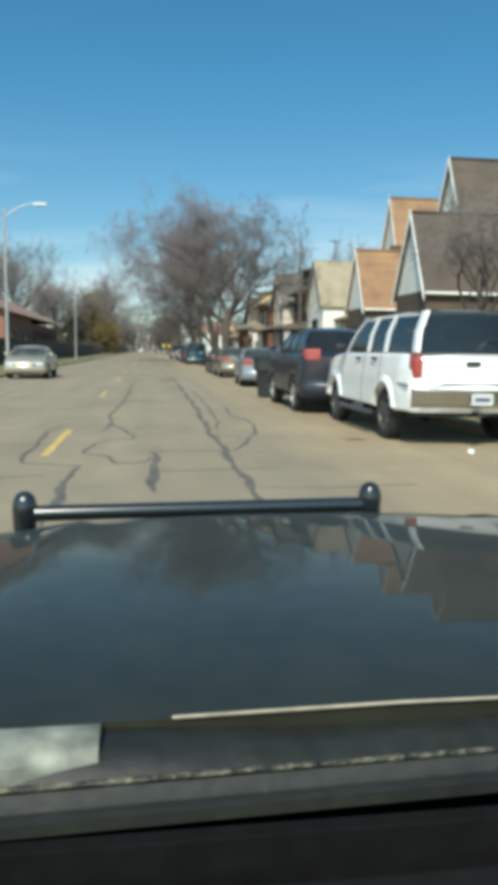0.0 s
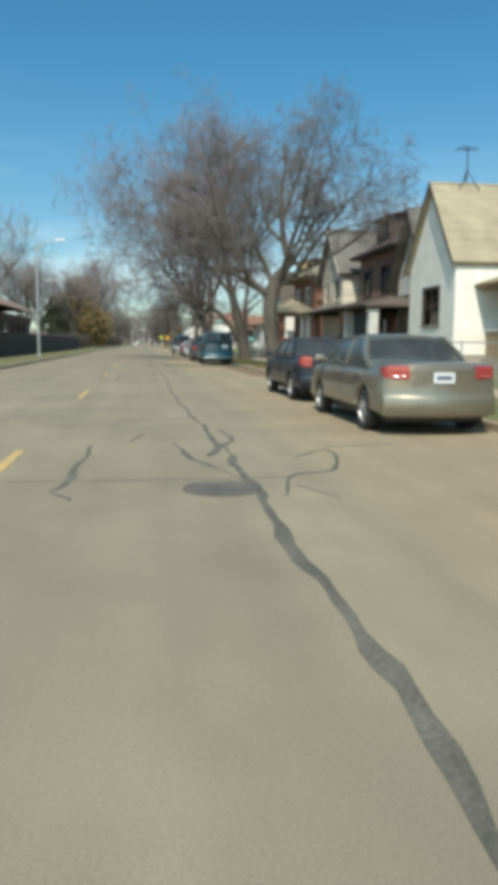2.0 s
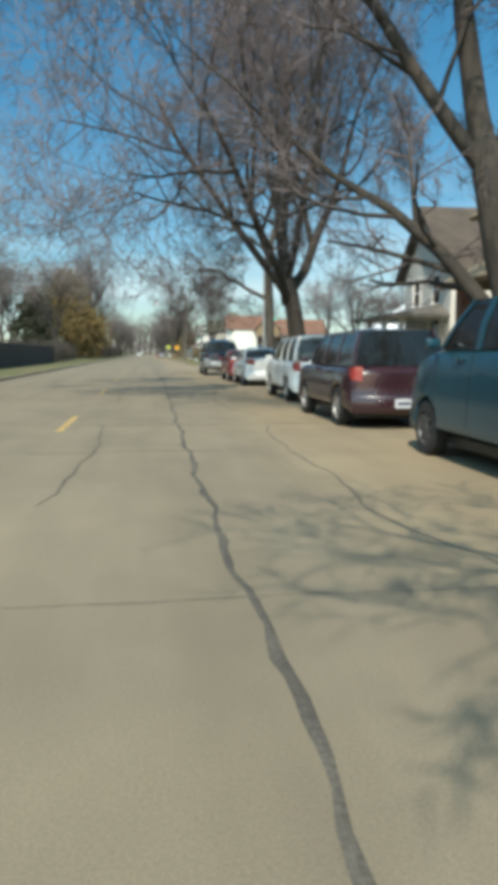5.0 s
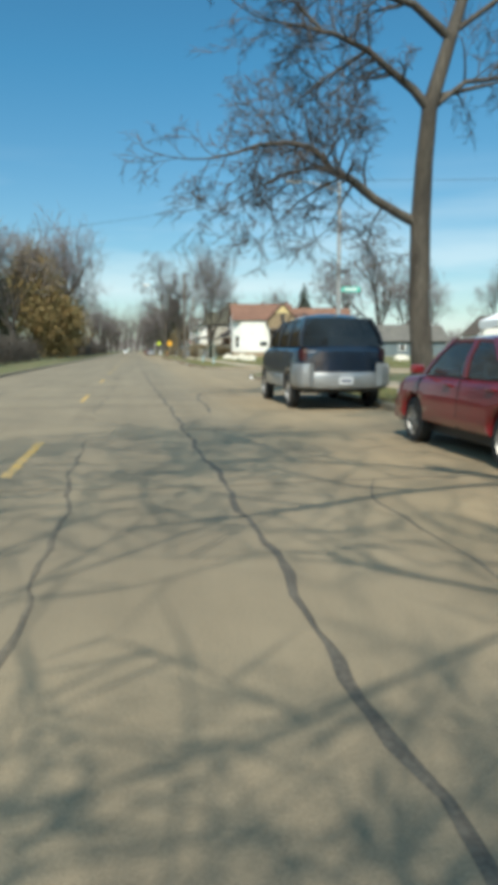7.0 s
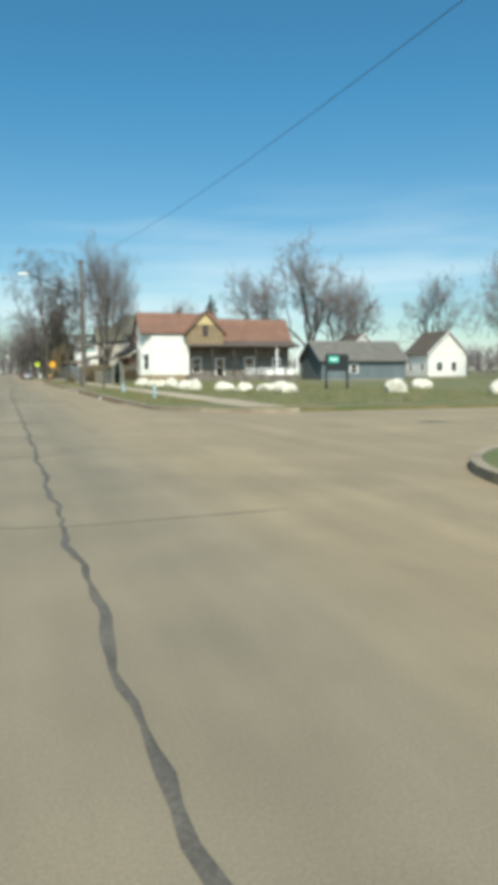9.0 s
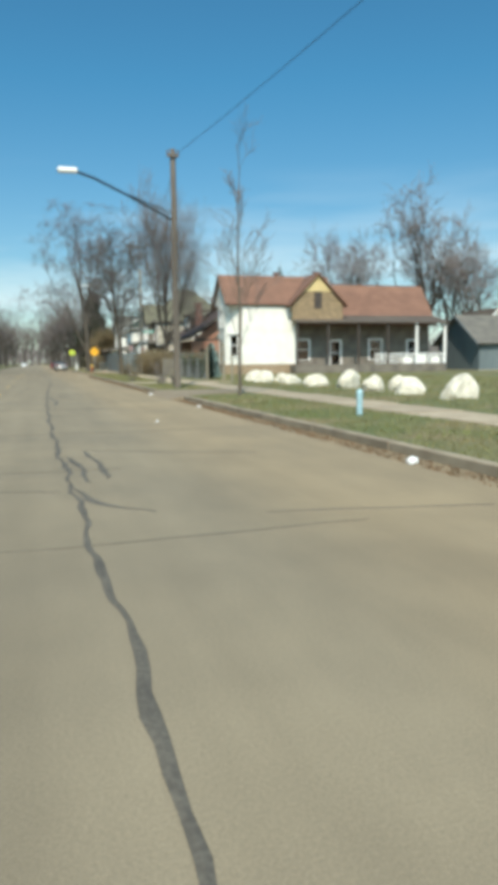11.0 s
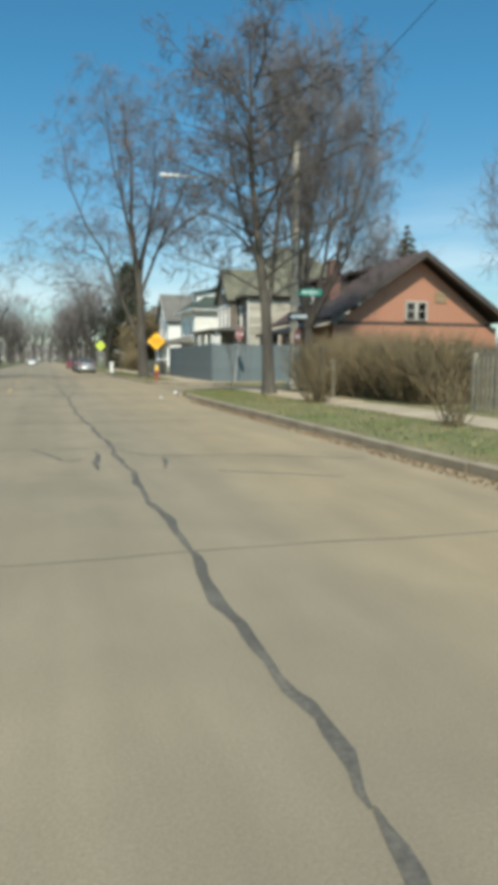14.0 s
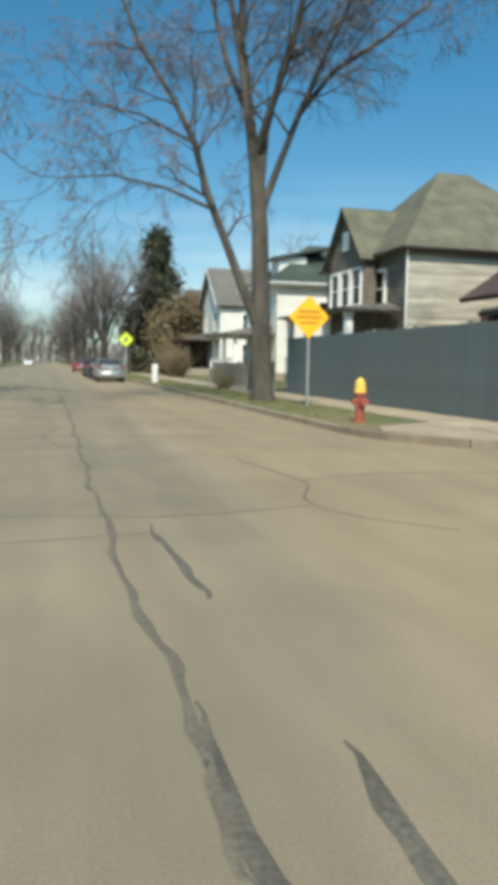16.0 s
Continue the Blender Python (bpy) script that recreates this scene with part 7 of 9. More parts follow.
tree("leaning bare street tree with dark twin stems", pose(6.9, 77.5, 0.1), M_bark_dark, M_twig_red, seed=21, height=15.5, trunk_r=0.34, fork=3.2, levels=6, kids=4, spread=0.75, sway=0.12, twigs=0.7, sprout=2.2, weep=0.05, fine_r=0.009,
     stem=(((0.35, 0, -0.1), 0.55), ((0.3, 0, 0.6), 0.42), ((0.1, 0, 1.9), 0.36), ((-0.2, 0, 2.9), 0.34), ((-0.4, 0, 3.7), 0.31), ((-0.6, 0, 4.6), 0.28), ((-0.85, 0, 5.6), 0.22), ((-1.15, 0, 7.2), 0.19), ((-1.3, 0, 8.9), 0.16), ((-1.7, 0, 10.0), 0.13), ((-2.1, 0, 12.0), 0.08)),
     paths=((((-0.6, 0, 4.5), (-1.3, 0, 5.3), (-2.1, 0, 6.3), (-2.9, 0, 7.4), (-3.9, 0.1, 8.3), (-5.2, 0.2, 9.2), (-6.6, 0.3, 10.2)), 0.17, 0.03, 14),
            (((0.3, 0.1, 1.2), (0.4, 0.2, 2.5), (0.35, 0.2, 3.7), (0.5, 0.2, 4.9), (0.7, 0.2, 6.0), (0.75, 0.2, 8.0), (1.0, 0.3, 10.1), (1.4, 0.4, 12.2)), 0.18, 0.04, 14),
            (((-0.5, 0, 4.6), (-0.2, -0.1, 5.7), (0.0, -0.2, 6.7), (0.3, -0.3, 7.7), (0.6, -0.4, 9.4), (0.5, -0.5, 11.6)), 0.11, 0.03, 11),
            (((0.0, 0, 1.2), (-0.5, 0.2, 2.2), (-1.3, 0.3, 3.1), (-2.3, 0.4, 3.9), (-3.4, 0.5, 4.5), (-4.8, 0.6, 5.6)), 0.20, 0.03, 10),
            (((-1.2, 0, 7.4), (-2.2, -0.6, 9.1), (-3.6, -1.2, 10.4), (-5.4, -1.6, 11.3)), 0.12, 0.03, 12),
            (((-1.4, 0, 9.2), (-1.2, 1.4, 10.6), (-1.6, 2.8, 12.0), (-2.2, 3.8, 13.5)), 0.11, 0.03, 11),
            (((0.75, 0.2, 7.6), (2.0, 0.2, 9.4), (3.4, 0.3, 10.7), (4.8, 0.4, 11.6)), 0.11, 0.03, 12),
            (((-1.3, 0, 8.6), (-1.4, -1.6, 10.2), (-1.2, -3.0, 11.4), (-1.4, -4.0, 12.9)), 0.11, 0.03, 11),
            (((-1.8, 0, 10.3), (-3.2, 0.3, 11.7), (-4.6, 0.5, 13.0)), 0.09, 0.025, 10),
            (((1.0, 0.3, 9.9), (0.4, 1.4, 11.6), (0.2, 2.2, 13.5)), 0.09, 0.025, 10)))
tree("bare street tree leaning over the road, reddish twigs", pose(6.0, 91.6, 0.1), M_bark_dark, M_twig_red, radius=9.0, bias=(-2.2, 0), seed=31, height=19.5, trunk_r=0.34, fork=4.0, lean=(-0.18, 0.0), limbs=7, levels=6, kids=4, spread=0.75, top=0.45, flare=(0.6, 1.5), twigs=1.0, weep=0.03, fine_r=0.011)
tree("tall bare street tree with a long low limb", pose(8.1, 111.3, 0.1), M_bark_mid, M_twig_dark, seed=45, height=16.5, trunk_r=0.30, fork=5.6, levels=6, kids=4, spread=0.55, sway=0.07, twigs=0.62, sprout=1.0, weep=0.07, fine_r=0.009,
     stem=(((0, 0, -0.1), 0.44), ((-0.08, 0, 0.7), 0.33), ((-0.22, 0, 2.5), 0.30), ((-0.28, -0.1, 4.7), 0.28), ((-0.42, -0.6, 6.1), 0.24), ((-0.5, -1.1, 7.4), 0.21), ((-0.05, -1.3, 9.1), 0.17), ((0.45, -1.2, 10.6), 0.14), ((0.6, -1.0, 13.2), 0.08)),
     paths=((((-0.28, -0.05, 4.6), (-0.9, -0.15, 4.85), (-1.7, -0.35, 5.2), (-2.4, -0.5, 5.65), (-2.95, -0.65, 5.8), (-3.2, -0.8, 6.05), (-3.7, -1.2, 6.25), (-4.3, -1.3, 6.3), (-5.0, -1.4, 6.2), (-5.7, -1.4, 5.95), (-6.3, -1.5, 5.8)), 0.15, 0.022, 24),
            (((-2.9, -0.65, 5.8), (-3.5, -0.8, 5.85), (-4.2, -1.0, 5.65), (-4.9, -1.1, 5.3), (-5.4, -1.2, 5.0)), 0.06, 0.016, 14),
            (((-2.6, -0.55, 5.7), (-3.2, -0.5, 5.45), (-3.8, -0.5, 5.05), (-4.3, -0.6, 4.6)), 0.045, 0.014, 10),
            (((-2.3, -0.5, 5.6), (-2.6, -0.4, 5.1), (-2.85, -0.4, 4.6)), 0.04, 0.014, 7),
            (((-1.4, -0.3, 5.1), (-1.7, -0.2, 4.6), (-1.8, -0.2, 4.1)), 0.035, 0.012, 8),
            (((-2.8, -0.6, 5.8), (-2.6, -0.7, 6.5), (-2.85, -0.8, 7.2)), 0.04, 0.014, 8),
            (((-0.5, -1.1, 7.3), (-1.0, -1.2, 7.75), (-1.6, -1.3, 8.1), (-2.3, -1.5, 8.5), (-3.2, -1.8, 8.7), (-4.1, -2.0, 8.75), (-5.0, -2.1, 8.8)), 0.13, 0.025, 22),
            (((-2.3, -1.5, 8.5), (-2.9, -1.5, 8.1), (-3.5, -1.6, 7.7), (-4.1, -1.7, 7.2)), 0.05, 0.015, 12),
            (((-3.6, -1.9, 8.75), (-4.3, -2.0, 9.3), (-5.0, -2.1, 9.7)), 0.05, 0.015, 9),
            (((-0.5, -1.1, 7.3), (0.4, -1.2, 8.0), (1.3, -1.3, 8.1), (2.1, -1.4, 7.6), (2.7, -1.4, 6.6)), 0.08, 0.02, 12),
            (((-0.4, -1.15, 7.6), (0.5, -0.9, 7.9), (1.6, -0.8, 8.2)), 0.09, 0.03, 3),
            (((-0.1, -1.3, 9.0), (-1.2, -1.6, 9.6), (-2.4, -1.9, 9.7), (-3.4, -2.1, 9.9), (-4.4, -2.3, 9.9)), 0.12, 0.025, 16),
            (((-3.0, -2.0, 9.8), (-3.1, -2.2, 10.6), (-3.7, -2.3, 11.4)), 0.06, 0.018, 9),
            (((0.3, -1.2, 10.2), (1.4, -0.8, 10.8), (2.7, -0.4, 10.7), (3.8, 0.0, 10.0)), 0.10, 0.025, 14),
            (((0.45, -1.2, 10.6), (-0.6, -1.0, 11.9), (-1.9, -0.8, 12.8), (-3.3, -0.6, 13.0)), 0.10, 0.025, 14),
            (((0.5, -1.1, 11.4), (1.4, -2.0, 12.6), (2.6, -2.6, 13.2), (3.6, -3.0, 13.0)), 0.08, 0.02, 12),
            (((0.6, -1.0, 13.0), (0.3, -0.9, 14.6), (-0.3, -1.0, 15.9)), 0.08, 0.02, 10),
            (((-0.05, -1.3, 9.1), (1.2, -1.5, 10.0), (2.6, -1.7, 10.5), (3.7, -1.8, 10.2)), 0.08, 0.02, 14),
            (((0.2, -1.25, 9.9), (-0.9, -1.0, 11.0), (-2.4, -0.9, 11.6), (-3.9, -0.9, 11.5)), 0.09, 0.02, 14),
            (((0.45, -1.2, 10.6), (1.5, -1.4, 11.8), (2.4, -1.5, 12.6), (2.9, -1.6, 13.3)), 0.08, 0.02, 12)))
tree("young bare tree on the verge", pose(6.6, 171.6, 0.1), M_bark, M_twig, seed=52, height=9.0, trunk_r=0.075, fork=2.0, levels=4, kids=3, spread=0.30,
     stem=(((0, 0, -0.1), 0.075), ((0, 0, 1.0), 0.055), ((0.04, 0, 2.6), 0.045), ((0, 0.05, 4.4), 0.032), ((0.05, 0, 6.8), 0.018)),
     arms=tuple((0.34 + 0.05 * k, (0.42 * math.cos(2.4 * k), 0.42 * math.sin(2.4 * k), 0.9), 1.7 - 0.08 * k, 0.013) for k in range(13)))
tree("rounded bare corner tree, dense dark crown of short twigs", pose(7.78, 217.0, 0.1), M_bark_mid, M_twig_dark, seed=61, height=12.4, trunk_r=0.2, fork=3.0, levels=6, kids=4, spread=0.7, sway=0.06, twigs=0.62, sprout=0.95, weep=0.03, fine_r=0.009,
     stem=(((0.03, 0, -0.1), 0.34), ((0, 0, 0.4), 0.235), ((-0.04, 0, 1.6), 0.205), ((-0.12, 0, 3.0), 0.185), ((-0.32, 0, 4.4), 0.15), ((-0.46, 0, 5.6), 0.125), ((-0.62, 0.1, 7.4), 0.10), ((-0.7, 0.1, 9.2), 0.07), ((-0.7, 0.1, 11.0), 0.04)),
     paths=((((-0.1, 0, 2.7), (0.08, 0, 3.8), (0.18, 0, 5.2), (0.42, 0.1, 6.9), (0.85, 0.2, 8.6), (1.0, 0.2, 10.6)), 0.11, 0.025, 18),
            (((-0.15, 0, 3.1), (-0.15, 0.5, 4.6), (-0.2, 0.9, 6.4), (-0.4, 1.3, 8.4), (-0.5, 1.5, 10.2)), 0.10, 0.025, 15),
            (((-0.3, 0, 4.3), (-0.8, -0.3, 5.4), (-1.3, -0.6, 6.7), (-1.7, -0.8, 8.4), (-1.9, -0.9, 10.0)), 0.08, 0.02, 15))
     + tuple((((-0.25 - 0.05 * k / 3, 0, z), (-0.2 + 0.55 * r * math.cos(q), 0.55 * r * math.sin(q), z + 0.22 * r + 0.15), (-0.2 + r * math.cos(q), r * math.sin(q), z + 0.42 * r)), 0.05, 0.014, 9)
             for k, z, q, r in ((k, 3.3 + 0.36 * k, 2.4 * k + 0.4, (2.3 + 0.16 * k) if k < 8 else (3.5 - 0.09 * (k - 8))) for k in range(22))))
tree("tall bare corner tree with many upswept stems", pose(14.6, 231.7, 0.1), M_bark_dark, M_twig_mid, radius=5.2, droop=0.0, seed=64, height=20.5, trunk_r=0.27, fork=3.0, limbs=9, levels=6, kids=4, spread=0.6, sway=0.07, top=0.42, twigs=0.85, flare=(0.25, 0.9), fine_r=0.009)
tree("tall bare street tree with upswept limbs and fine twigs", pose(6.6, 242.6, 0.1), M_bark_mid, M_twig_red, seed=73, height=21.0, trunk_r=0.33, fork=6.2, levels=6, kids=4, spread=0.6, weep=0.14, twigs=0.72, sprout=2.0, fine_r=0.009,
     stem=(((0, 0, -0.1), 0.47), ((-0.04, 0, 0.4), 0.34), ((-0.09, 0, 2.6), 0.285), ((-0.17, 0, 5.2), 0.25), ((-0.27, 0, 6.4), 0.23), ((-0.4, 0.2, 8.0), 0.15), ((-0.7, 0.4, 10.5), 0.12), ((-0.6, 0.5, 14.0), 0.10)),
     paths=((((-0.15, 0, 2.2), (-0.49, 0, 2.95), (-1.2, 0, 4.7), (-1.75, 0, 6.0), (-2.15, 0.1, 7.5), (-2.75, 0.2, 8.7), (-3.7, 0.3, 10.1), (-4.6, 0.4, 12.4), (-5.0, 0.4, 14.6)), 0.16, 0.03, 13),
            (((-1.75, 0, 5.7), (-3.0, -0.2, 6.1), (-4.5, -0.4, 6.3), (-6.0, -0.5, 6.1)), 0.06, 0.018, 5),
            (((-0.3, 0, 6.2), (-0.56, -0.1, 8.0), (-0.84, -0.3, 9.5), (-1.3, -0.5, 11.5), (-2.0, -0.6, 14.0), (-2.3, -0.6, 17.0)), 0.15, 0.03, 11),
            (((-0.2, 0, 6.0), (0.0, 0.1, 8.0), (0.45, 0.2, 9.7), (1.2, 0.4, 11.9), (1.9, 0.5, 14.5), (2.2, 0.5, 17.5)), 0.13, 0.03, 11),
            (((-0.1, 0, 5.8), (0.35, 0, 6.95), (1.0, 0, 8.6), (2.05, 0, 9.9), (3.7, 0.1, 11.1), (5.2, 0.2, 12.3), (6.2, 0.2, 13.6)), 0.13, 0.03, 11),
            (((1.0, 0, 8.6), (1.6, -0.6, 10.2), (2.6, -1.2, 12.4), (3.4, -1.6, 14.8)), 0.09, 0.02, 10),
            (((-2.15, 0.1, 7.5), (-3.6, 0.6, 8.3), (-5.2, 0.9, 8.6)), 0.06, 0.02, 6),
            (((-0.4, 0.2, 8.2), (-0.8, 1.8, 10.5), (-1.0, 3.2, 13.0), (-1.2, 4.2, 16.0)), 0.12, 0.025, 10),
            (((-0.3, 0, 7.4), (0.2, -1.6, 9.8), (0.4, -3.0, 12.0), (0.3, -4.0, 14.6)), 0.12, 0.025, 10)))
for i, (x, y) in enumerate(((6.9, 218.9), (7.1, 263.0))):
    tree("thin sapling on the verge", pose(x, y, 0.1), seed=80 + i, height=2.6, trunk_r=0.025, fork=0.8, limbs=3, levels=3, kids=3, spread=0.5, top=0.6)

tree("large bare tree with a round crown across the road", pose(-12.2, 240.0, 0.1), M_bark_dark, M_twig, radius=7.4, seed=95, height=24.5, trunk_r=0.42, fork=5.0, limbs=7, levels=5, kids=4, spread=0.65, top=0.45, twigs=0.9, fine_r=0.022)
tree("small bare garden tree before the steep-roofed house", pose(9.85, 21.2, 0.1), M_bark_dark, M_twig, seed=91, height=6.2, trunk_r=0.11, fork=2.0, limbs=5, levels=5, kids=4, spread=0.7, top=0.45, radius=2.6)

# background trees: four kinds, repeated
kinds = []
for i, (hh, rr, ff, tw) in enumerate(((15, 0.28, 3.5, M_twig), (17, 0.32, 4.5, M_twig_red), (13, 0.24, 2.8, M_twig), (16, 0.30, 3.0, M_twig)) * 2):
    kinds.append(dict(seed=200 + i, height=hh, trunk_r=rr, fork=ff, limbs=6, levels=5 if i < 4 else 4, kids=4, spread=0.7, top=0.42, twigs=0.72 if i < 4 else 0.9, flare=(0.3, 1.0), bark=M_bark_dark, twig=tw, fine_r=0.022, radius=hh * 0.40, lean_mesh=True))
protos = {}
spots = [(48, 233, 1.25), (46, 250, 1.0), (56, 240, 1.1), (66, 250, 1.0), (70, 210, 0.9), (90, 230, 1.1), (100, 200, 1.0), (85, 255, 1.1), (72, 180, 0.8), (105, 165, 0.9), (95, 145, 0.8), (60, 160, 0.6),
         (30, 128, 0.8), (34, 108, 0.8), (38, 90, 0.8), (32, 262, 0.9), (36, 288, 1.0), (30, 310, 1.0),
         (8.5, 296, 0.95), (7.5, 318, 1.1), (8, 342, 1.1), (7, 365, 1.1), (8, 395, 1.2), (7, 430, 1.2), (10, 470, 1.3), (9, 520, 1.3),
         (-13, 175, 0.9), (-15, 240, 0.9), (-13, 262, 1.0), (-11, 290, 0.9), (-12, 320, 1.0), (-10, 352, 1.0), (-11, 390, 1.1), (-10, 430, 1.1), (-11, 480, 1.2), (-9, 530, 1.2),
         (-34, 140, 1.0), (-26, 152, 1.0), (-22, 190, 1.0), (-38, 175, 1.1), (-30, 225, 1.1), (-45, 120, 1.0), (-24, 300, 1.0), (-40, 95, 1.0), (-48, 210, 1.0), (-20, 268, 0.8), (-17, 141, 0.85), (-22, 128, 0.85),
         (3, 620, 1.6), (-6, 640, 1.6), (12, 600, 1.6), (20, 560, 1.5), (-18, 580, 1.5),
         (-15, 233, 1.1), (-19, 252, 1.0), (9, 332, 1.0), (6.8, 380, 1.1), (10, 412, 1.1), (7.5, 450, 1.2), (8, 495, 1.2), (7, 545, 1.3), (9, 575, 1.3), (-12, 305, 1.0), (-10, 336, 1.0), (-12, 371, 1.0), (-9.5, 410, 1.1), (-11, 455, 1.1), (-9.5, 505, 1.2), (-11, 555, 1.3), (-2, 660, 1.7), (7, 650, 1.6)]
rnd = random.Random(9)
for i, (x, y, s) in enumerate(spots):
    k = i % 4 + (4 if abs(y - 120) > 165 else 0)
    s = s * (1.22 if x >= 40 else 1.08 if y > 250 else 1.35)
    m = pose(x, y, 0.1, 0, 0, rnd.uniform(0, 360)) @ Matrix.Scale(s, 4)
    if k not in protos:
        protos[k] = tree("bare tree in the distance with fine brown twigs", m, group="trees in the distance", **kinds[k])
        protos[k].matrix_basis = m
    else:
        ob = copy_thing(protos[k], m)
        ob.scale = (s, s, s)
leafy("spruce_tree", "dark olive bushy spruce beyond the houses", pose(11.4, 297.0, 0.1), 14.4, 4.3, M_spruce, 26000, 5, 0.22, taper=0.75)
conifer("dark spruce behind the brick bungalow", pose(42.5, 274.0, 0.1), 18.0, 5.2, M_spruce, 6, tiers=24, full=0.8)
conifer("small dark conifer behind the white house", pose(30.5, 232.0, 0.1), 9.0, 2.5, M_spruce, 7, tiers=26, full=0.65)
leafy("bronze_tree", "broad bronze-leaved tree across the road", pose(-14.5, 205.0, 0.1), 15.0, 6.0, M_cedar, 22000, 8, 0.27)
leafy("bronze_tree", "smaller bronze-leaved tree across the road", pose(-12.5, 226.0, 0.1), 10.0, 4.5, M_cedar, 12000, 10, 0.26)
leafy("cedar_tree", "dark green cedar across the road", pose(-18.0, 190.0, 0.1), 11.0, 3.8, M_spruce, 11000, 9, 0.26)
leafy("bronze_tree", "brown-leaved tree beside the far pavement", pose(13.6, 293.0, 0.1), 7.4, 4.0, M_hedge, 9000, 11, 0.2)
conifer("spiky blue-green juniper behind the tall posts", pose(10.72, 193.3, 0.1), 2.35, 0.55, M_juniper, 27, tiers=14, drop=-0.1, name="evergreen_shrub", full=0.6)
for i, (x, y) in enumerate(((10.65, 196.1), (10.7, 197.5), (10.6, 198.7), (10.7, 200.1), (10.65, 201.4), (10.7, 202.6), (10.6, 203.9), (10.7, 205.1))):
    conifer("small upright evergreen shrub in a row by the fence", pose(x, y, 0.1), 1.36 + 0.14 * (i % 3), 0.19, M_shrubgreen, 20 + i, tiers=14, drop=0.1, name="evergreen_shrub", full=1.0)
twiggy("shrub", "bare brown shrub on the verge", "shrub", pose(7.5, 211.4, 0.1), 0.8, 0.8, 2.5, 90, 4, M_hedge)
twiggy("shrub", "thin bare shrub with pale buds on the verge", "shrub", pose(6.43, 186.6, 0.1), 0.62, 0.62, 2.5, 46, 14, M_twig, 0.009)
twiggy("shrub", "small bare sapling shrub near the kerb", "shrub", pose(5.45, 191.0, 0.1), 0.4, 0.4, 1.8, 18, 15, M_twig_mid, 0.009)
twiggy("shrub", "bare twiggy shrub on the verge before the evergreens", "shrub", pose(7.25, 203.6, 0.1), 0.6, 0.6, 1.9, 50, 16, M_hedge, 0.010)
twiggy("shrub", "low bare shrub on the far verge", "shrub", pose(7.8, 252.6, 0.1), 0.7, 0.7, 1.2, 120, 5, M_hedge)
for i, (x, y, s) in enumerate(((12.5, 289, 3.6), (10.5, 283, 2.8), (9.8, 276, 2.2))):
    twiggy("shrub", "large brown shrub beside the pavement", "shrub", pose(x, y, 0.1), s * 0.6, s * 0.6, s * 1.3, 500, 30 + i, M_hedge, 0.02)
twiggy("hedge", "clipped bare brown hedge along the pavement", "hedge", pose(10.4, 214.5, 0.1), 0.8, 5.6, 2.45, 2900, 6, M_hedge, 0.013, "stuff", True)
twiggy("hedge", "clipped bare brown hedge along the side street", "hedge", pose(15.5, 219.4, 0.1), 4.6, 0.7, 2.5, 2100, 7, M_hedge, 0.013, "stuff", True)
twiggy("thicket", "dark bare thicket across the road", "thicket", pose(-12.5, 160.0, 0.1), 2.0, 22.0, 3.0, 1800, 8, M_bark_dark, 0.035, "stuff", True)
twiggy("thicket", "dark bare thicket far across the road", "thicket", pose(-11.5, 300.0, 0.1), 2.5, 70.0, 3.5, 2200, 9, M_bark_dark, 0.06, "stuff", True)


twiggy("far_woods", "hazy bare woods at the end of the street", "woods", pose(0, 760.0, 0.0), 240.0, 25.0, 17.0, 2700, 12, M_twig, 0.40, "stuff", True)
twiggy("far_woods", "hazy bare woods beyond the back gardens", "woods", pose(140, 300.0, 0.0), 12.0, 180.0, 11.0, 1900, 13, M_twig, 0.19, "stuff", True)

# ---- poles, lamps and wires ----
def street_lamp(label, x, y, h, arm, material, head_len=0.75, r=0.10, rise=0.8, below=0.5):
    t = thing("street_lamp", label, "street lamp", pose(x, y, 0.1), "street lamps")
    bm = B()
    tube(bm, [(0, 0, 0), (0, 0, 0.25), (0, 0, 0.3), (0, 0, h)], [r * 1.5, r * 1.5, r, r * 0.62], 12)
    part("pole", bm, material, t)
    bm = B()
    s = 1 if arm > 0 else -1
    n = 6
    pts = [(arm * i / n, 0, h - below + rise * math.sin(math.pi / 2 * i / n)) for i in range(n + 1)]
    tube(bm, pts, [0.045 - 0.012 * i / n for i in range(n + 1)], 8)
    part("arm", bm, material, t)
    zt = pts[-1][2]
    bm = B()
    box(bm, *sorted((arm, arm + s * head_len)), -0.12, 0.12, zt - 0.06, zt + 0.05, 0.035)
    hd = part("lamp_head", bm, M_lampwhite, t, "pale lamp housing")
    bm = B()
    box(bm, *sorted((arm + s * 0.15, arm + s * (head_len - 0.08))), -0.09, 0.09, zt - 0.09, zt - 0.055, 0.012)
    part("lens", bm, M_clearlens, hd)
    return t


street_lamp("grey steel street lamp on the far verge", -8.1, 44.2, 9.0, 1.6, M_galv)
street_lamp("grey steel street lamp on the far verge", -8.1, 86.0, 8.8, 1.5, M_galv)
lamp3 = street_lamp("tall steel lamp pole at the corner with street signs", 10.05, 127.3, 9.3, -1.9, M_galv, r=0.13, rise=0.45)
lamp4 = street_lamp("tall pale corner pole with lamp and street signs", 10.4, 221.9, 10.3, -5.0, M_palepole, r=0.19, rise=0.4, below=2.1)
lamp4.location.z = 0.1

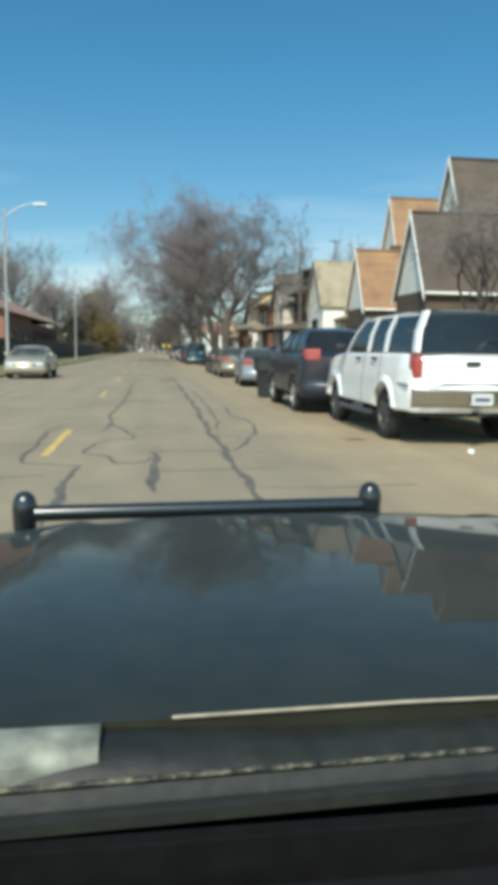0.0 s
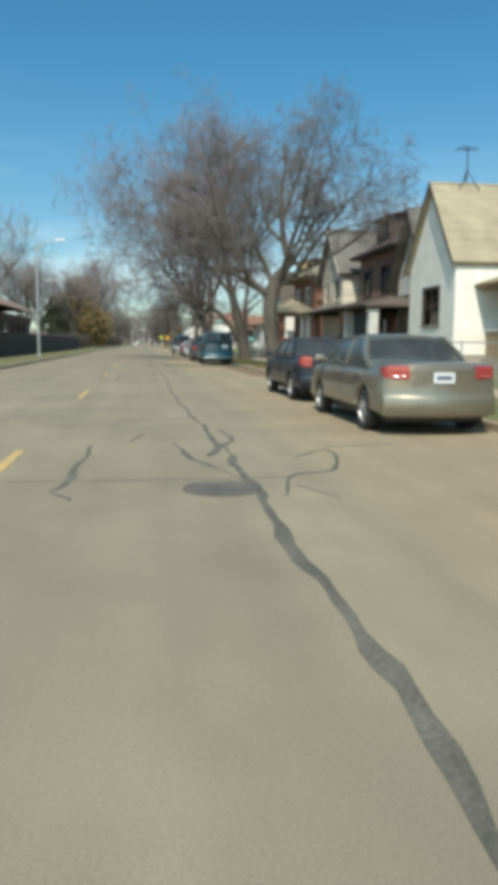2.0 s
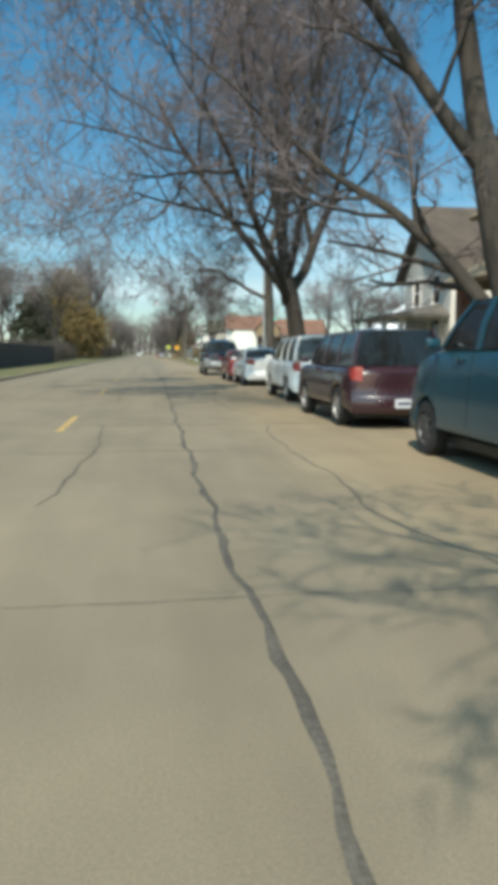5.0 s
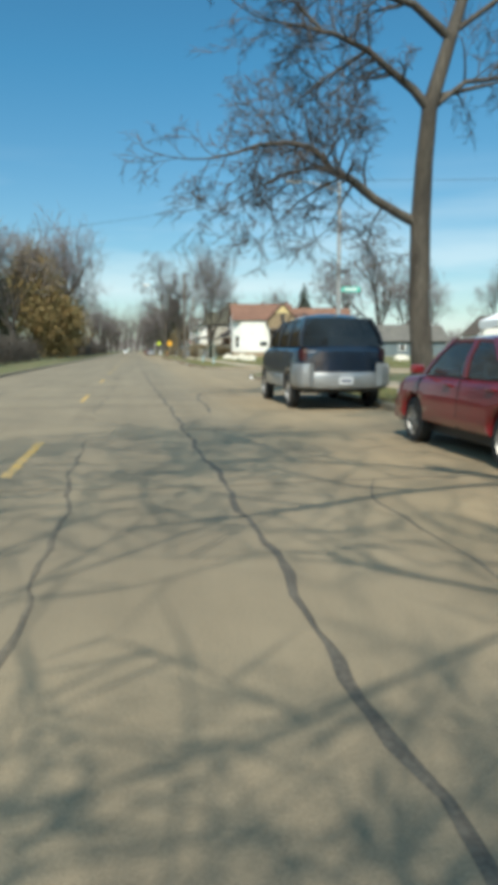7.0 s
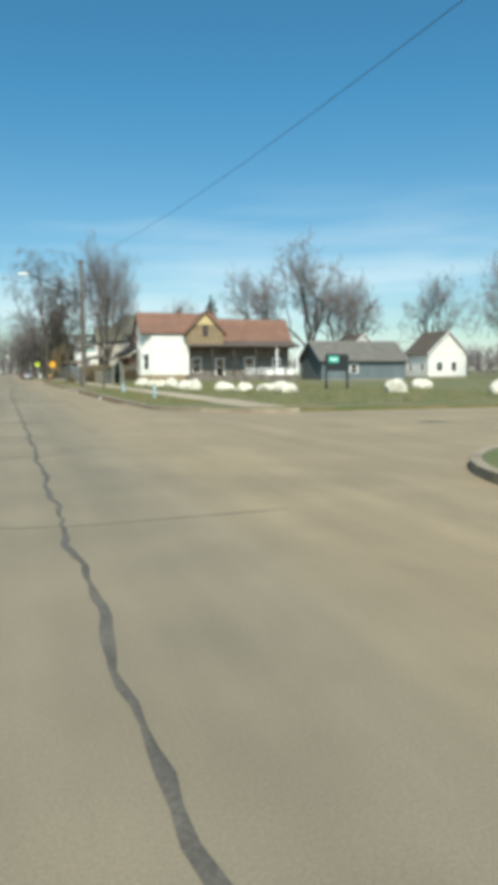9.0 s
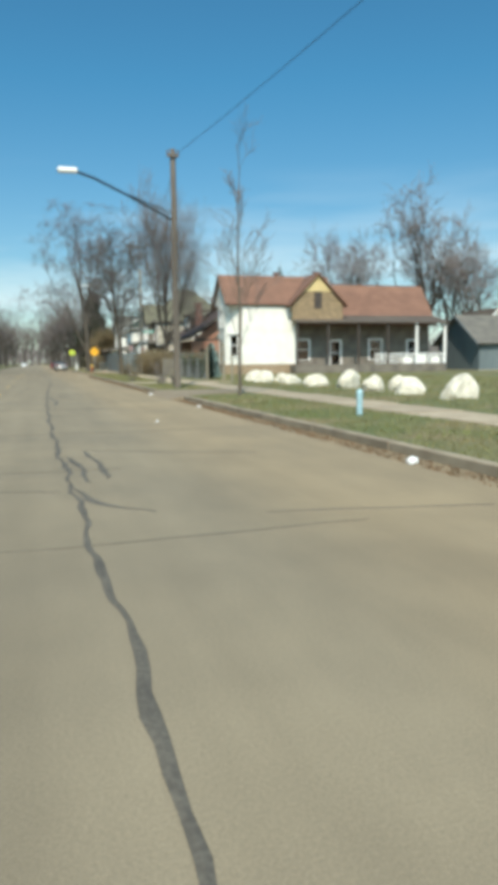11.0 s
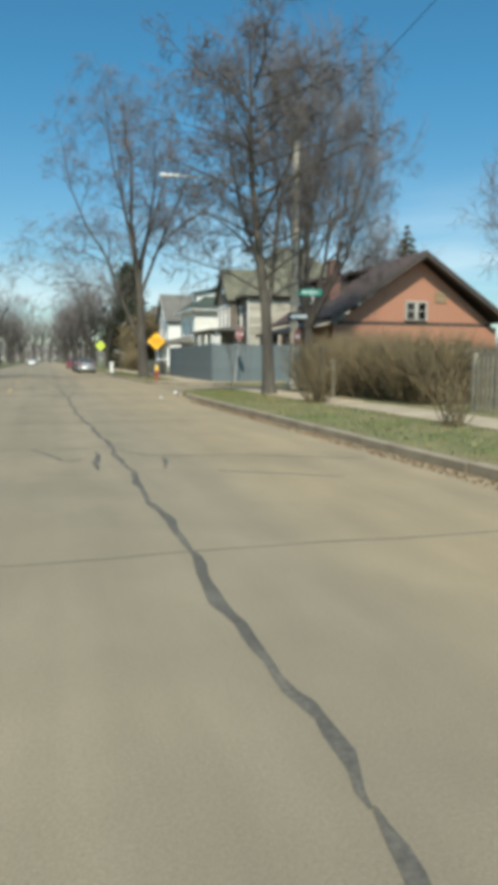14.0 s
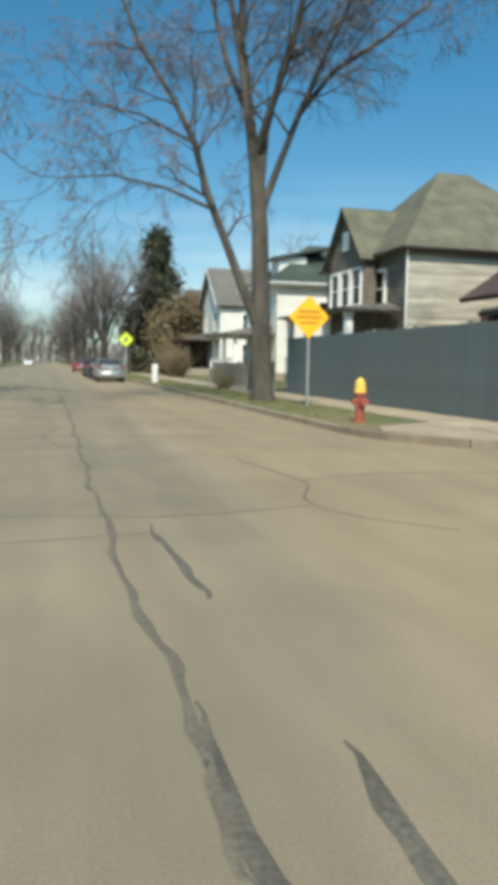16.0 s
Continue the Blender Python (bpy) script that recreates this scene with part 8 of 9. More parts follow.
# wooden pole with a long lamp arm
t = thing("utility_pole", "weathered wooden utility pole with long lamp arm", "utility pole", pose(6.0, 179.7, 0.1))
bm = B()
tube(bm, [(0, 0, -0.1), (0.02, 0, 2.6), (0, 0, 5), (0.03, 0, 7.6), (0.02, 0, 10.1)], [0.160, 0.148, 0.140, 0.128, 0.115], 14)
part("pole", bm, M_pole, t)
bm = B()
tube(bm, [(-0.1, -0.05, 7.2), (-2.0, -0.75, 7.95), (-3.4, -1.25, 8.45), (-4.1, -1.5, 8.6)], 0.05, 8)
tube(bm, [(-0.1, -0.05, 7.45), (-2.0, -0.75, 7.99)], 0.025, 6)
part("arm", bm, M_black, t)
bm = B()
box(bm, -4.8, -4.05, -1.75, -1.45, 8.52, 8.70, 0.05)
part("lamp_head", bm, M_lampwhite, t)
bm = B()
box(bm, -0.25, 0.25, -0.19, -0.10, 9.75, 9.87)
for x in (-0.22, 0.22):
    lathe(bm, [(0.03, 0), (0.05, 0.04), (0.03, 0.09), (0.045, 0.13), (0.02, 0.16)], 8, (x, -0.145, 9.87))
part("crossarm", bm, M_pole, t)
t = thing("leaning_stake", "short dark stake leaning by the wooden pole", "stake", pose(5.95, 179.7, 0.1))
bm = B()
tube(bm, [(-0.16, 0.2, 0.55), (0.0, 0.0, -0.05)], 0.06, 8)
part("stake", bm, M_bark_dark, t)


def wire(a, b, sag, r=0.010):
    a, b = Vector(a), Vector(b)
    bm = B()
    pts = []
    for i in range(25):
        f = i / 24
        pts.append(a.lerp(b, f) - Vector((0, 0, sag * 4 * f * (1 - f))))
    tube(bm, pts, r, 5)
    return tagged(part("overhead_wire", bm, M_wire), "thin black overhead wire between poles", "wire", "overhead wires")


wire((6.21, 179.56, 10.03), (10.4, 127.3, 9.6), 0.7)
wire((6.21, 179.56, 10.0), (10.4, 221.9, 10.2), 0.5)
wire((10.4, 127.3, 9.5), (48, 112, 10.5), 0.9)
wire((10.4, 127.3, 9.4), (-30, 160, 10.0), 0.9)
wire((10.4, 221.9, 10.2), (30, 268, 10.5), 0.8)


# ---- signs ----
def flat_sign(t, name, outline, z, y, material, bars=(), barmat=None, label="", turn=0.0, x=0.0):
    """A thin sheet sign facing -y at height z, with plain bars for its writing."""
    bm = B()
    prism(bm, outline, -0.006, 0.006, "y")
    s = part(name, bm, material, t, label)
    s.matrix_basis = pose(x, y, z, 0, 0, turn)
    for (x0, x1, z0, z1) in bars:
        bm = B()
        box(bm, x0, x1, -0.010, -0.0065, z0, z1)
        part("writing", bm, barmat or M_bar, s)
    return s


def sign_post(t, h, lean=0.0, r=0.03):
    bm = B()
    box(bm, -0.03, 0.03, -0.02, 0.02, -0.1, h)
    for v in bm.verts:
        v.co.x += lean * v.co.z
    part("post", bm, M_galv, t)


def diamond(s):
    return [(0, -s), (s, 0), (0, s), (-s, 0)]


def octagon(s):
    return [(s * math.cos(math.pi / 8 + k * math.pi / 4), s * math.sin(math.pi / 8 + k * math.pi / 4)) for k in range(8)]


def rect(w, h):
    return [(-w / 2, -h / 2), (w / 2, -h / 2), (w / 2, h / 2), (-w / 2, h / 2)]


t = thing("warning_sign", "orange diamond road works sign on a post", "road sign", pose(7.1, 240.0, 0.1))
sign_post(t, 2.9)
flat_sign(t, "sign_plate", diamond(0.58), 2.45, -0.03, M_orange, ((-0.30, 0.30, 0.10, 0.18), (-0.36, 0.36, -0.05, 0.03), (-0.25, 0.25, -0.20, -0.12)), M_fadedprint)
t = thing("warning_sign", "lime-yellow diamond crossing sign on a post", "road sign", pose(6.3, 279.0, 0.1))
sign_post(t, 3.3)
flat_sign(t, "sign_plate", diamond(0.56), 2.85, -0.03, M_lime, ((-0.10, 0.10, -0.24, 0.24), (-0.22, -0.10, -0.20, -0.10), (0.10, 0.20, -0.02, 0.08)), M_bar)
t = thing("stop_sign", "faded red octagonal stop sign on a leaning post", "road sign", pose(10.3, 231.8, 0.1))
sign_post(t, 3.05, 0.10)
s = flat_sign(t, "sign_plate", octagon(0.36), 2.65, -0.035, M_stop, (), None, "", -64.0, 0.26)
txt = bpy.data.curves.new("writing", "FONT")
txt.body, txt.size, txt.align_x, txt.align_y, txt.extrude = "STOP", 0.30, "CENTER", "CENTER", 0.002
txt.materials.append(M_barw)
w = new("writing", txt)
w.parent = s
w.matrix_basis = pose(0, -0.0095, 0, 90, 0, 0)
# signs on the two corner poles
s1 = flat_sign(lamp3, "street_name_sign", rect(0.95, 0.24), 4.15, -0.02, M_green, ((-0.33, 0.33, -0.05, 0.05),), M_barw, "green street name sign", 0.0, 0.62)
bm = B()
tube(bm, [(0.05, 0, 3.55), (2.3, 0, 3.52)], 0.02, 6)
part("signal_bracket", bm, M_galv, lamp3)
flat_sign(lamp4, "street_name_sign", rect(1.05, 0.26), 4.15, -0.02, M_green, ((-0.38, 0.38, -0.05, 0.05),), M_barw, "green street name sign", 0.0, 0.70)
ow = flat_sign(lamp4, "direction_sign", rect(0.92, 0.34), 3.10, -0.20, M_black, ((-0.20, 0.38, -0.07, 0.07),), M_barw, "black and white one-way plate", 0.0, 0.12)
bm = B()
prism(bm, [(-0.40, 0.0), (-0.20, -0.13), (-0.20, 0.13)], -0.010, -0.0065, "y")
part("arrow", bm, M_barw, ow)
flat_sign(lamp4, "stop_plate", octagon(0.38), 2.25, -0.18, M_stop, ((-0.22, 0.22, -0.08, 0.08),), M_barw, "faded red octagonal plate", 48.0, 0.1)
# post with pale top by the first corner
t = thing("sign_post", "thin pale post beside the hydrant", "post", pose(10.2, 124.6, 0.1))
bm = B()
tube(bm, [(0, 0, -0.05), (0, 0, 2.9)], 0.035, 8)
part("post", bm, M_oldfence, t)
for x, y, hgt, mt, lab in ((9.3, 214.6, 1.15, M_oldfence, "pale wooden stake before the hedge"), (9.25, 215.6, 1.6, M_darktrim, "dark stake with a round cap before the hedge")):
    t = thing("stake", lab, "stake", pose(x, y, 0.1), "garden stakes")
    bm = B()
    box(bm, -0.045, 0.045, -0.045, 0.045, -0.1, hgt, 0.008)
    part("post", bm, mt, t)
    bm = B()
    lathe(bm, [(0.03, hgt), (0.06, hgt + 0.03), (0.06, hgt + 0.07), (0.02, hgt + 0.11)], 10)
    part("cap", bm, mt, t)
# park notice board
t = thing("notice_board", "dark green notice board on two posts", "sign board", pose(20.6, 163.2, 0.1))
for x in (-0.75, 0.75):
    bm = B()
    box(bm, x - 0.06, x + 0.06, -0.06, 0.06, -0.05, 2.2, 0.01)
    part("post", bm, M_black, t)
bm = B()
box(bm, -0.75, 0.75, -0.05, 0.05, 1.2, 2.3, 0.02)
bd = part("board", bm, M_black, t)
bm = B()
box(bm, -0.60, 0.10, -0.06, -0.051, 1.75, 2.15)
part("panel", bm, M_green, bd)
bm = B()
box(bm, -0.5, 0.0, -0.066, -0.061, 1.90, 2.0)
part("writing", bm, M_barw, bd)


# ---- hydrants ----
def hydrant(label, m, body, bonnet, s=1.0):
    t = thing("fire_hydrant", label, "fire hydrant", m @ Matrix.Scale(s, 4), "fire hydrants")
    bm = B()
    lathe(bm, [(0.145, 0.0), (0.145, 0.04), (0.10, 0.06), (0.095, 0.30), (0.105, 0.33), (0.105, 0.55), (0.13, 0.57), (0.13, 0.61), (0.09, 0.62)], 16)
    part("barrel", bm, body, t)
    bm = B()
    lathe(bm, [(0.125, 0.62), (0.125, 0.66), (0.114, 0.68), (0.112, 0.76), (0.10, 0.83), (0.075, 0.88), (0.035, 0.90), (0.035, 0.93), (0.01, 0.935)], 16)
    part("bonnet", bm, bonnet, t)
    for d, r, L in (((0, -1, 0), 0.070, 0.17), ((1, 0, 0), 0.050, 0.145), ((-1, 0, 0), 0.050, 0.145)):
        bm = B()
        d = Vector(d)
        tube(bm, [d * 0.08 + Vector((0, 0, 0.44)), d * L + Vector((0, 0, 0.44))], r, 12)
        tube(bm, [d * (L - 0.005) + Vector((0, 0, 0.44)), d * (L + 0.03) + Vector((0, 0, 0.44))], r * 1.15, 6)
        part("outlet", bm, body, t)
    return t


hydrant("worn red fire hydrant with yellow bonnet on the verge", pose(7.03, 118.4, 0.1), M_hred, M_hyellow, 1.22)
hydrant("worn red fire hydrant with yellow bonnet on the corner", pose(6.35, 234.8, 0.1), M_hred, M_hyellow)
for y in (152.5, 161.9):
    t = thing("marker_post", "short pale blue post on the verge", "post", pose(6.5, y, 0.1), "blue posts")
    bm = B()
    lathe(bm, [(0.06, 0), (0.06, 0.42), (0.066, 0.43), (0.066, 0.52), (0.05, 0.56), (0.01, 0.575)], 14)
    part("post", bm, M_hblue, t)
    bm = B()
    lathe(bm, [(0.063, 0.40), (0.070, 0.405), (0.070, 0.425), (0.063, 0.43)], 14)
    part("collar", bm, M_hblue, t)

# ---- wheeled bin ----
def wheelie_bin(label, m, material):
    """A wheeled cart: tapered body with a wide collar, hinged lid, handle bar and two wheels at +y."""
    t = thing("wheelie_bin", label, "rubbish bin", m, "rubbish carts")
    bm = B()
    rings = []
    for hx, hy, z in ((0.22, 0.22, 0.05), (0.23, 0.24, 0.12), (0.275, 0.285, 0.70), (0.29, 0.30, 0.74), (0.32, 0.345, 0.77), (0.33, 0.36, 1.05), (0.35, 0.38, 1.065), (0.35, 0.38, 1.11)):
        c = 0.07
        rings.append([bm.verts.new(p) for p in ((-hx + c, -hy, z), (hx - c, -hy, z), (hx - c * 0.3, -hy + c * 0.3, z), (hx, -hy + c, z), (hx, hy - c, z), (hx - c, hy, z), (-hx + c, hy, z), (-hx, hy - c, z), (-hx, -hy + c, z), (-hx + c * 0.3, -hy + c * 0.3, z))])
    for a, b in zip(rings, rings[1:]):
        for k in range(10):
            bm.faces.new((a[k], a[(k + 1) % 10], b[(k + 1) % 10], b[k]))
    bm.faces.new(rings[0][::-1])
    bm.faces.new(rings[-1])
    sharp(part("body", bm, material, t).data, 40)
    bm = B()
    box(bm, -0.37, 0.37, -0.405, 0.39, 1.112, 1.15, 0.016)
    box(bm, -0.30, 0.30, -0.33, 0.31, 1.145, 1.19, 0.022)
    part("lid", bm, material, t)
    bm = B()
    tube(bm, [(-0.29, 0.38, 1.05), (-0.29, 0.46, 1.09), (0.29, 0.46, 1.09), (0.29, 0.38, 1.05)], 0.018, 8)
    part("handle", bm, M_black, t)
    for s in (-1, 1):
        bm = B()
        tube(bm, [(s * 0.24, 0.29, 0.14), (s * 0.31, 0.29, 0.14)], 0.14, 18)
        part("wheel", bm, M_rubber, t)
    bm = B()
    box(bm, -0.14, 0.14, -0.30, -0.265, 0.52, 0.66, 0.01)
    part("moulded_panel", bm, M_black, t)
    return t


M_binblue = mat("blue_cart_plastic", (0.055, 0.065, 0.115), 0.55, var=0.15, scale=3, bump=0.15)
wheelie_bin("dark plastic wheeled rubbish cart standing in the road", pose(3.20, 20.55, 0, 0, 0, -84), M_binplastic)
wheelie_bin("dark rubbish cart standing before a block porch", pose(10.9, 61.2, 0.12, 0, 0, -90), M_binplastic)
wheelie_bin("blue recycling cart standing before a block porch", pose(10.9, 59.9, 0.12, 0, 0, -84), M_binblue)
wheelie_bin("dark rubbish cart standing by a brick porch", pose(10.9, 66.6, 0.12, 0, 0, -95), M_binplastic)

# ---- boulders on the open lot ----
rnd = random.Random(17)
for i, (x, y, sx_, sy_, sz_) in enumerate(((12.2, 188.6, 0.6, 0.5, 0.5), (11.9, 185.6, 0.75, 0.5, 0.5), (12.7, 185.4, 0.4, 0.4, 0.38), (12.05, 181.9, 0.58, 0.45, 0.42), (12.1, 178.5, 0.72, 0.5, 0.42), (12.1, 175.2, 0.68, 0.5, 0.62), (13.0, 172.4, 0.5, 0.4, 0.45), (11.7, 172.2, 0.5, 0.45, 0.5), (12.0, 169.9, 0.62, 0.45, 0.45), (11.8, 166.6, 0.58, 0.5, 0.6),
    (15.1, 158.2, 0.75, 0.6, 0.45), (15.6, 162.6, 0.9, 0.6, 0.42), (13.9, 162.2, 0.6, 0.5, 0.42), (13.7, 165.4, 0.8, 0.6, 0.45), (16.6, 163.4, 0.8, 0.6, 0.5), (26.6, 162.7, 1.0, 0.6, 0.5), (20.5, 155.2, 1.0, 0.7, 0.6), (24.0, 150.6, 1.0, 0.7, 0.6))):
    bm = B()
    bmesh.ops.create_icosphere(bm, subdivisions=3, radius=1.0)
    sd = Vector((i * 3.1, i * 1.7, 0))
    cuts = [Vector((rnd.gauss(0, 1), rnd.gauss(0, 1), rnd.gauss(0, 0.7))).normalized() for _ in range(9)]
    for v in bm.verts:
        p = v.co.normalized()
        r = 1.0
        for c in cuts:
            d = p.dot(c)
            if d > 0.55:
                r = min(r, 0.70 / d)
        r *= 1 + 0.10 * noise.noise(p * 2.2 + sd)
        v.co = Vector((p.x * r * sx_, p.y * r * sy_, max(-0.25, p.z * r * sz_) * 1.0))
    ob = part("boulder", bm, M_boulder)
    ob.matrix_basis = pose(x, y, 0.12 + sz_ * 0.28, 0, 0, rnd.uniform(-40, 40))
    tagged(ob, "rough white limestone boulder on the grass", "boulder", "boulders along the lot")

# ---- litter, bollard ----
for i, (x, y, z, s) in enumerate(((5.05, 123.5, 0, 0.09), (4.45, 155.9, 0, 0.075), (5.0, 220.5, 0, 0.07), (4.4, 168.0, 0, 0.05), (5.7, 10.2, 0.0, 0.07), (4.3, 176.2, 0, 0.06), (3.9, 217.0, 0, 0.04), (5.49, 221.6, 0, 0.07), (5.7, 221.9, 0, 0.06), (2.51, 163.5, 0, 0.03), (4.0, 9.0, 0, 0.05), (4.75, 9.4, 0, 0.04))):
    bm = B()
    bmesh.ops.create_icosphere(bm, subdivisions=2, radius=s)
    for v in bm.verts:
        v.co *= 1 + 0.45 * noise.noise(v.co * 14 + Vector((i, 0, 0)))
        v.co.z = max(v.co.z * 0.8, -s * 0.6)
    ob = part("litter", bm, M_litter)
    ob.matrix_basis = pose(x, y, s * 0.6)
    tagged(ob, "crumpled white litter in the gutter", "litter", "litter")
t = thing("bollard", "short white post on the verge", "bollard", pose(6.1, 262.0, 0.1))
bm = B()
lathe(bm, [(0.17, 0), (0.17, 0.95), (0.14, 1.02), (0.02, 1.04)], 12)
part("post", bm, M_concrete_white, t)

# ---- the car that carries the view, where it stands at the start ----
t = thing("dark_car_front", "dark glossy car bonnet with a black push bar", "car", pose(-0.02, 0, 0))
M_glossblack = mat("gloss_black_coating", (0.014, 0.017, 0.018), 0.22, var=0.1, scale=6, bump=0, coat=0.3)
M_gapshade = mat("gap_shade_black", (0.006, 0.006, 0.006), 0.95, var=0.2, scale=8, bump=0.1, spec=0.1)
P_hood = mat("dark_bonnet_paint", (0.023, 0.023, 0.015), 0.45, 0.0, spec=0.12, var=0.15, scale=2, bump=0.0, bscale=20, coat=0.40)
P_hood.node_tree.nodes["Principled BSDF"].inputs["Coat Roughness"].default_value = 0.03
P_hood.node_tree.nodes["Principled BSDF"].inputs["Coat IOR"].default_value = 1.42
bm = B()
rows = []
for i in range(19):
    f = i / 18
    y = 0.72 + 1.50 * f
    row = []
    for j in range(31):
        g = -1 + j / 15
        z = 0.925 - 0.105 * f ** 1.4 - 0.13 * max(0.0, (f - 0.88) / 0.12) ** 2 - 0.060 * abs(g) ** 2.2 * (0.25 + 0.75 * f)
        rib = 0.010 * math.exp(-((abs(g) - 0.62) / 0.05) ** 2)
        row.append(bm.verts.new((0.24 + 1.02 * g * (1 - 0.03 * f), y - 0.07 * abs(g) ** 3 * f, z + rib)))
    rows.append(row)
for a, b in zip(rows, rows[1:]):
    for j in range(30):
        bm.faces.new((a[j], a[j + 1], b[j + 1], b[j]))
geo = bmesh.ops.extrude_face_region(bm, geom=list(bm.faces))
for v in geo["geom"]:
    if isinstance(v, bmesh.types.BMVert):
        v.co.z -= 0.03
hoodp = part("bonnet", bm, P_hood, t, smooth=False)
sharp(hoodp.data, 40)
bm = B()
tube(bm, [(-0.53, 2.34, 0.782), (0.55, 2.34, 0.795)], 0.026, 12)
sharp(part("push_bar", bm, M_glossblack, t, "glossy black push bar").data, 50)
for x, z in ((-0.55, 0.785), (0.57, 0.802)):
    bm = B()
    lathe(bm, [(0.028, -0.42), (0.028, -0.06), (0.037, -0.05), (0.039, 0.015), (0.036, 0.038), (0.028, 0.056), (0.016, 0.066), (0.004, 0.070)], 20, (x, 2.34, z))
    sharp(part("bar_end", bm, M_glossblack, t).data, 50)
bm = B()
box(bm, -0.66, 1.14, 0.60, 2.15, 0.30, 0.66, 0.06)
part("front_body", bm, P_hood, t)
bm = B()
box(bm, -0.60, 0.60, 2.20, 2.32, 0.40, 0.50, 0.02)
part("bumper", bm, M_black, t)
bm = B()
tube(bm, [(-0.145, 0.716, 0.926), (0.1, 0.716, 0.929), (0.5, 0.716, 0.926), (1.1, 0.716, 0.905)], 0.002, 6)
part("bonnet_seal", bm, M_oldfence, t, "pale rubber seal along the bonnet edge")
M_cowlgrey = mat("dark_green_grey_plastic", (0.014, 0.015, 0.0105), 0.6, var=0.25, scale=9, bump=0.1)
# the cowl panel: swept behind the bonnet, with a trough, a seal lip and a second step
bm = B()
rows = []
for y, z in ((0.722, 0.905), (0.700, 0.908), (0.672, 0.909), (0.655, 0.900), (0.645, 0.899), (0.636, 0.911), (0.628, 0.911), (0.622, 0.897), (0.612, 0.896), (0.606, 0.902), (0.600, 0.901)):
    row = []
    for k in range(25):
        x = -0.70 + 1.84 * k / 24
        g = max(0.0, (x + 0.32)) * 0.035
        rise = 0.012 * (1 / (1 + math.exp((x + 0.10) / 0.045))) if y > 0.65 else 0.0
        row.append(bm.verts.new((x, y - 0.008 + min(g, 0.02), z + rise)))
    rows.append(row)
for a, b in zip(rows, rows[1:]):
    for k in range(24):
        bm.faces.new((a[k], a[k + 1], b[k + 1], b[k]))
geo = bmesh.ops.extrude_face_region(bm, geom=list(bm.faces))
for v in geo["geom"]:
    if isinstance(v, bmesh.types.BMVert):
        v.co.z -= 0.012
sharp(part("cowl_panel", bm, M_cowlgrey, t, "dark green-grey plastic cowl").data, 50)
bm = B()
rows = []
for k in range(13):
    x = -0.70 + 0.484 * k / 12
    f = max(0.0, (x + 0.30) / 0.084)
    rows.append([bm.verts.new((x, y, z)) for y, z in ((0.712 + 0.004 * f, 0.924), (0.700, 0.932), (0.668, 0.931), (0.644 + 0.016 * f, 0.922), (0.642 + 0.016 * f, 0.912))])
for a, b in zip(rows, rows[1:]):
    for k in range(4):
        bm.faces.new((a[k], a[k + 1], b[k + 1], b[k]))
geo = bmesh.ops.extrude_face_region(bm, geom=list(bm.faces))
for v in geo["geom"]:
    if isinstance(v, bmesh.types.BMVert):
        v.co.z -= 0.010
sharp(part("wiper_cowl", bm, mat("pale_cowl_plastic", (0.21, 0.215, 0.17), 0.6, var=0.3, scale=14, bump=0.1), t, "pale grey plastic cowl cover").data, 50)
bm = B()
tube(bm, [(-0.70, 0.621, 0.913), (-0.32, 0.624, 0.914), (-0.17, 0.629, 0.914), (-0.02, 0.634, 0.914), (0.15, 0.641, 0.913), (1.1, 0.645, 0.913)], 0.0028, 6)
part("wiper_blade", bm, mat("dusty_wiper_rubber", (0.10, 0.095, 0.06), 0.6, var=0.8, scale=60, bump=0.6, bscale=90), t, "dusty rubber lip along the cowl")
# near-black walls stand for the shade in the gap behind the cowl panel
bm = B()
box(bm, -0.70, 1.14, 0.578, 0.596, 0.70, 0.886, 0.002)
box(bm, -0.70, 1.14, 0.596, 0.715, 0.70, 0.838)
part("cowl", bm, M_gapshade, t)
bm = B()
box(bm, -0.70, 1.14, 0.16, 0.560, 0.60, 0.860, 0.012)
part("dashboard", bm, mat("dark_grey_dashboard", (0.0055, 0.0055, 0.0045), 0.9, var=0.2, scale=8, bump=0.1, spec=0.2), t)
for s in (-1, 1):
    bm = B()
    tube(bm, [(0.24 + s * 0.70, 1.45, 0.33), (0.24 + s * 0.88, 1.45, 0.33)], 0.33, 20)
    part("wheel", bm, M_rubber, t)


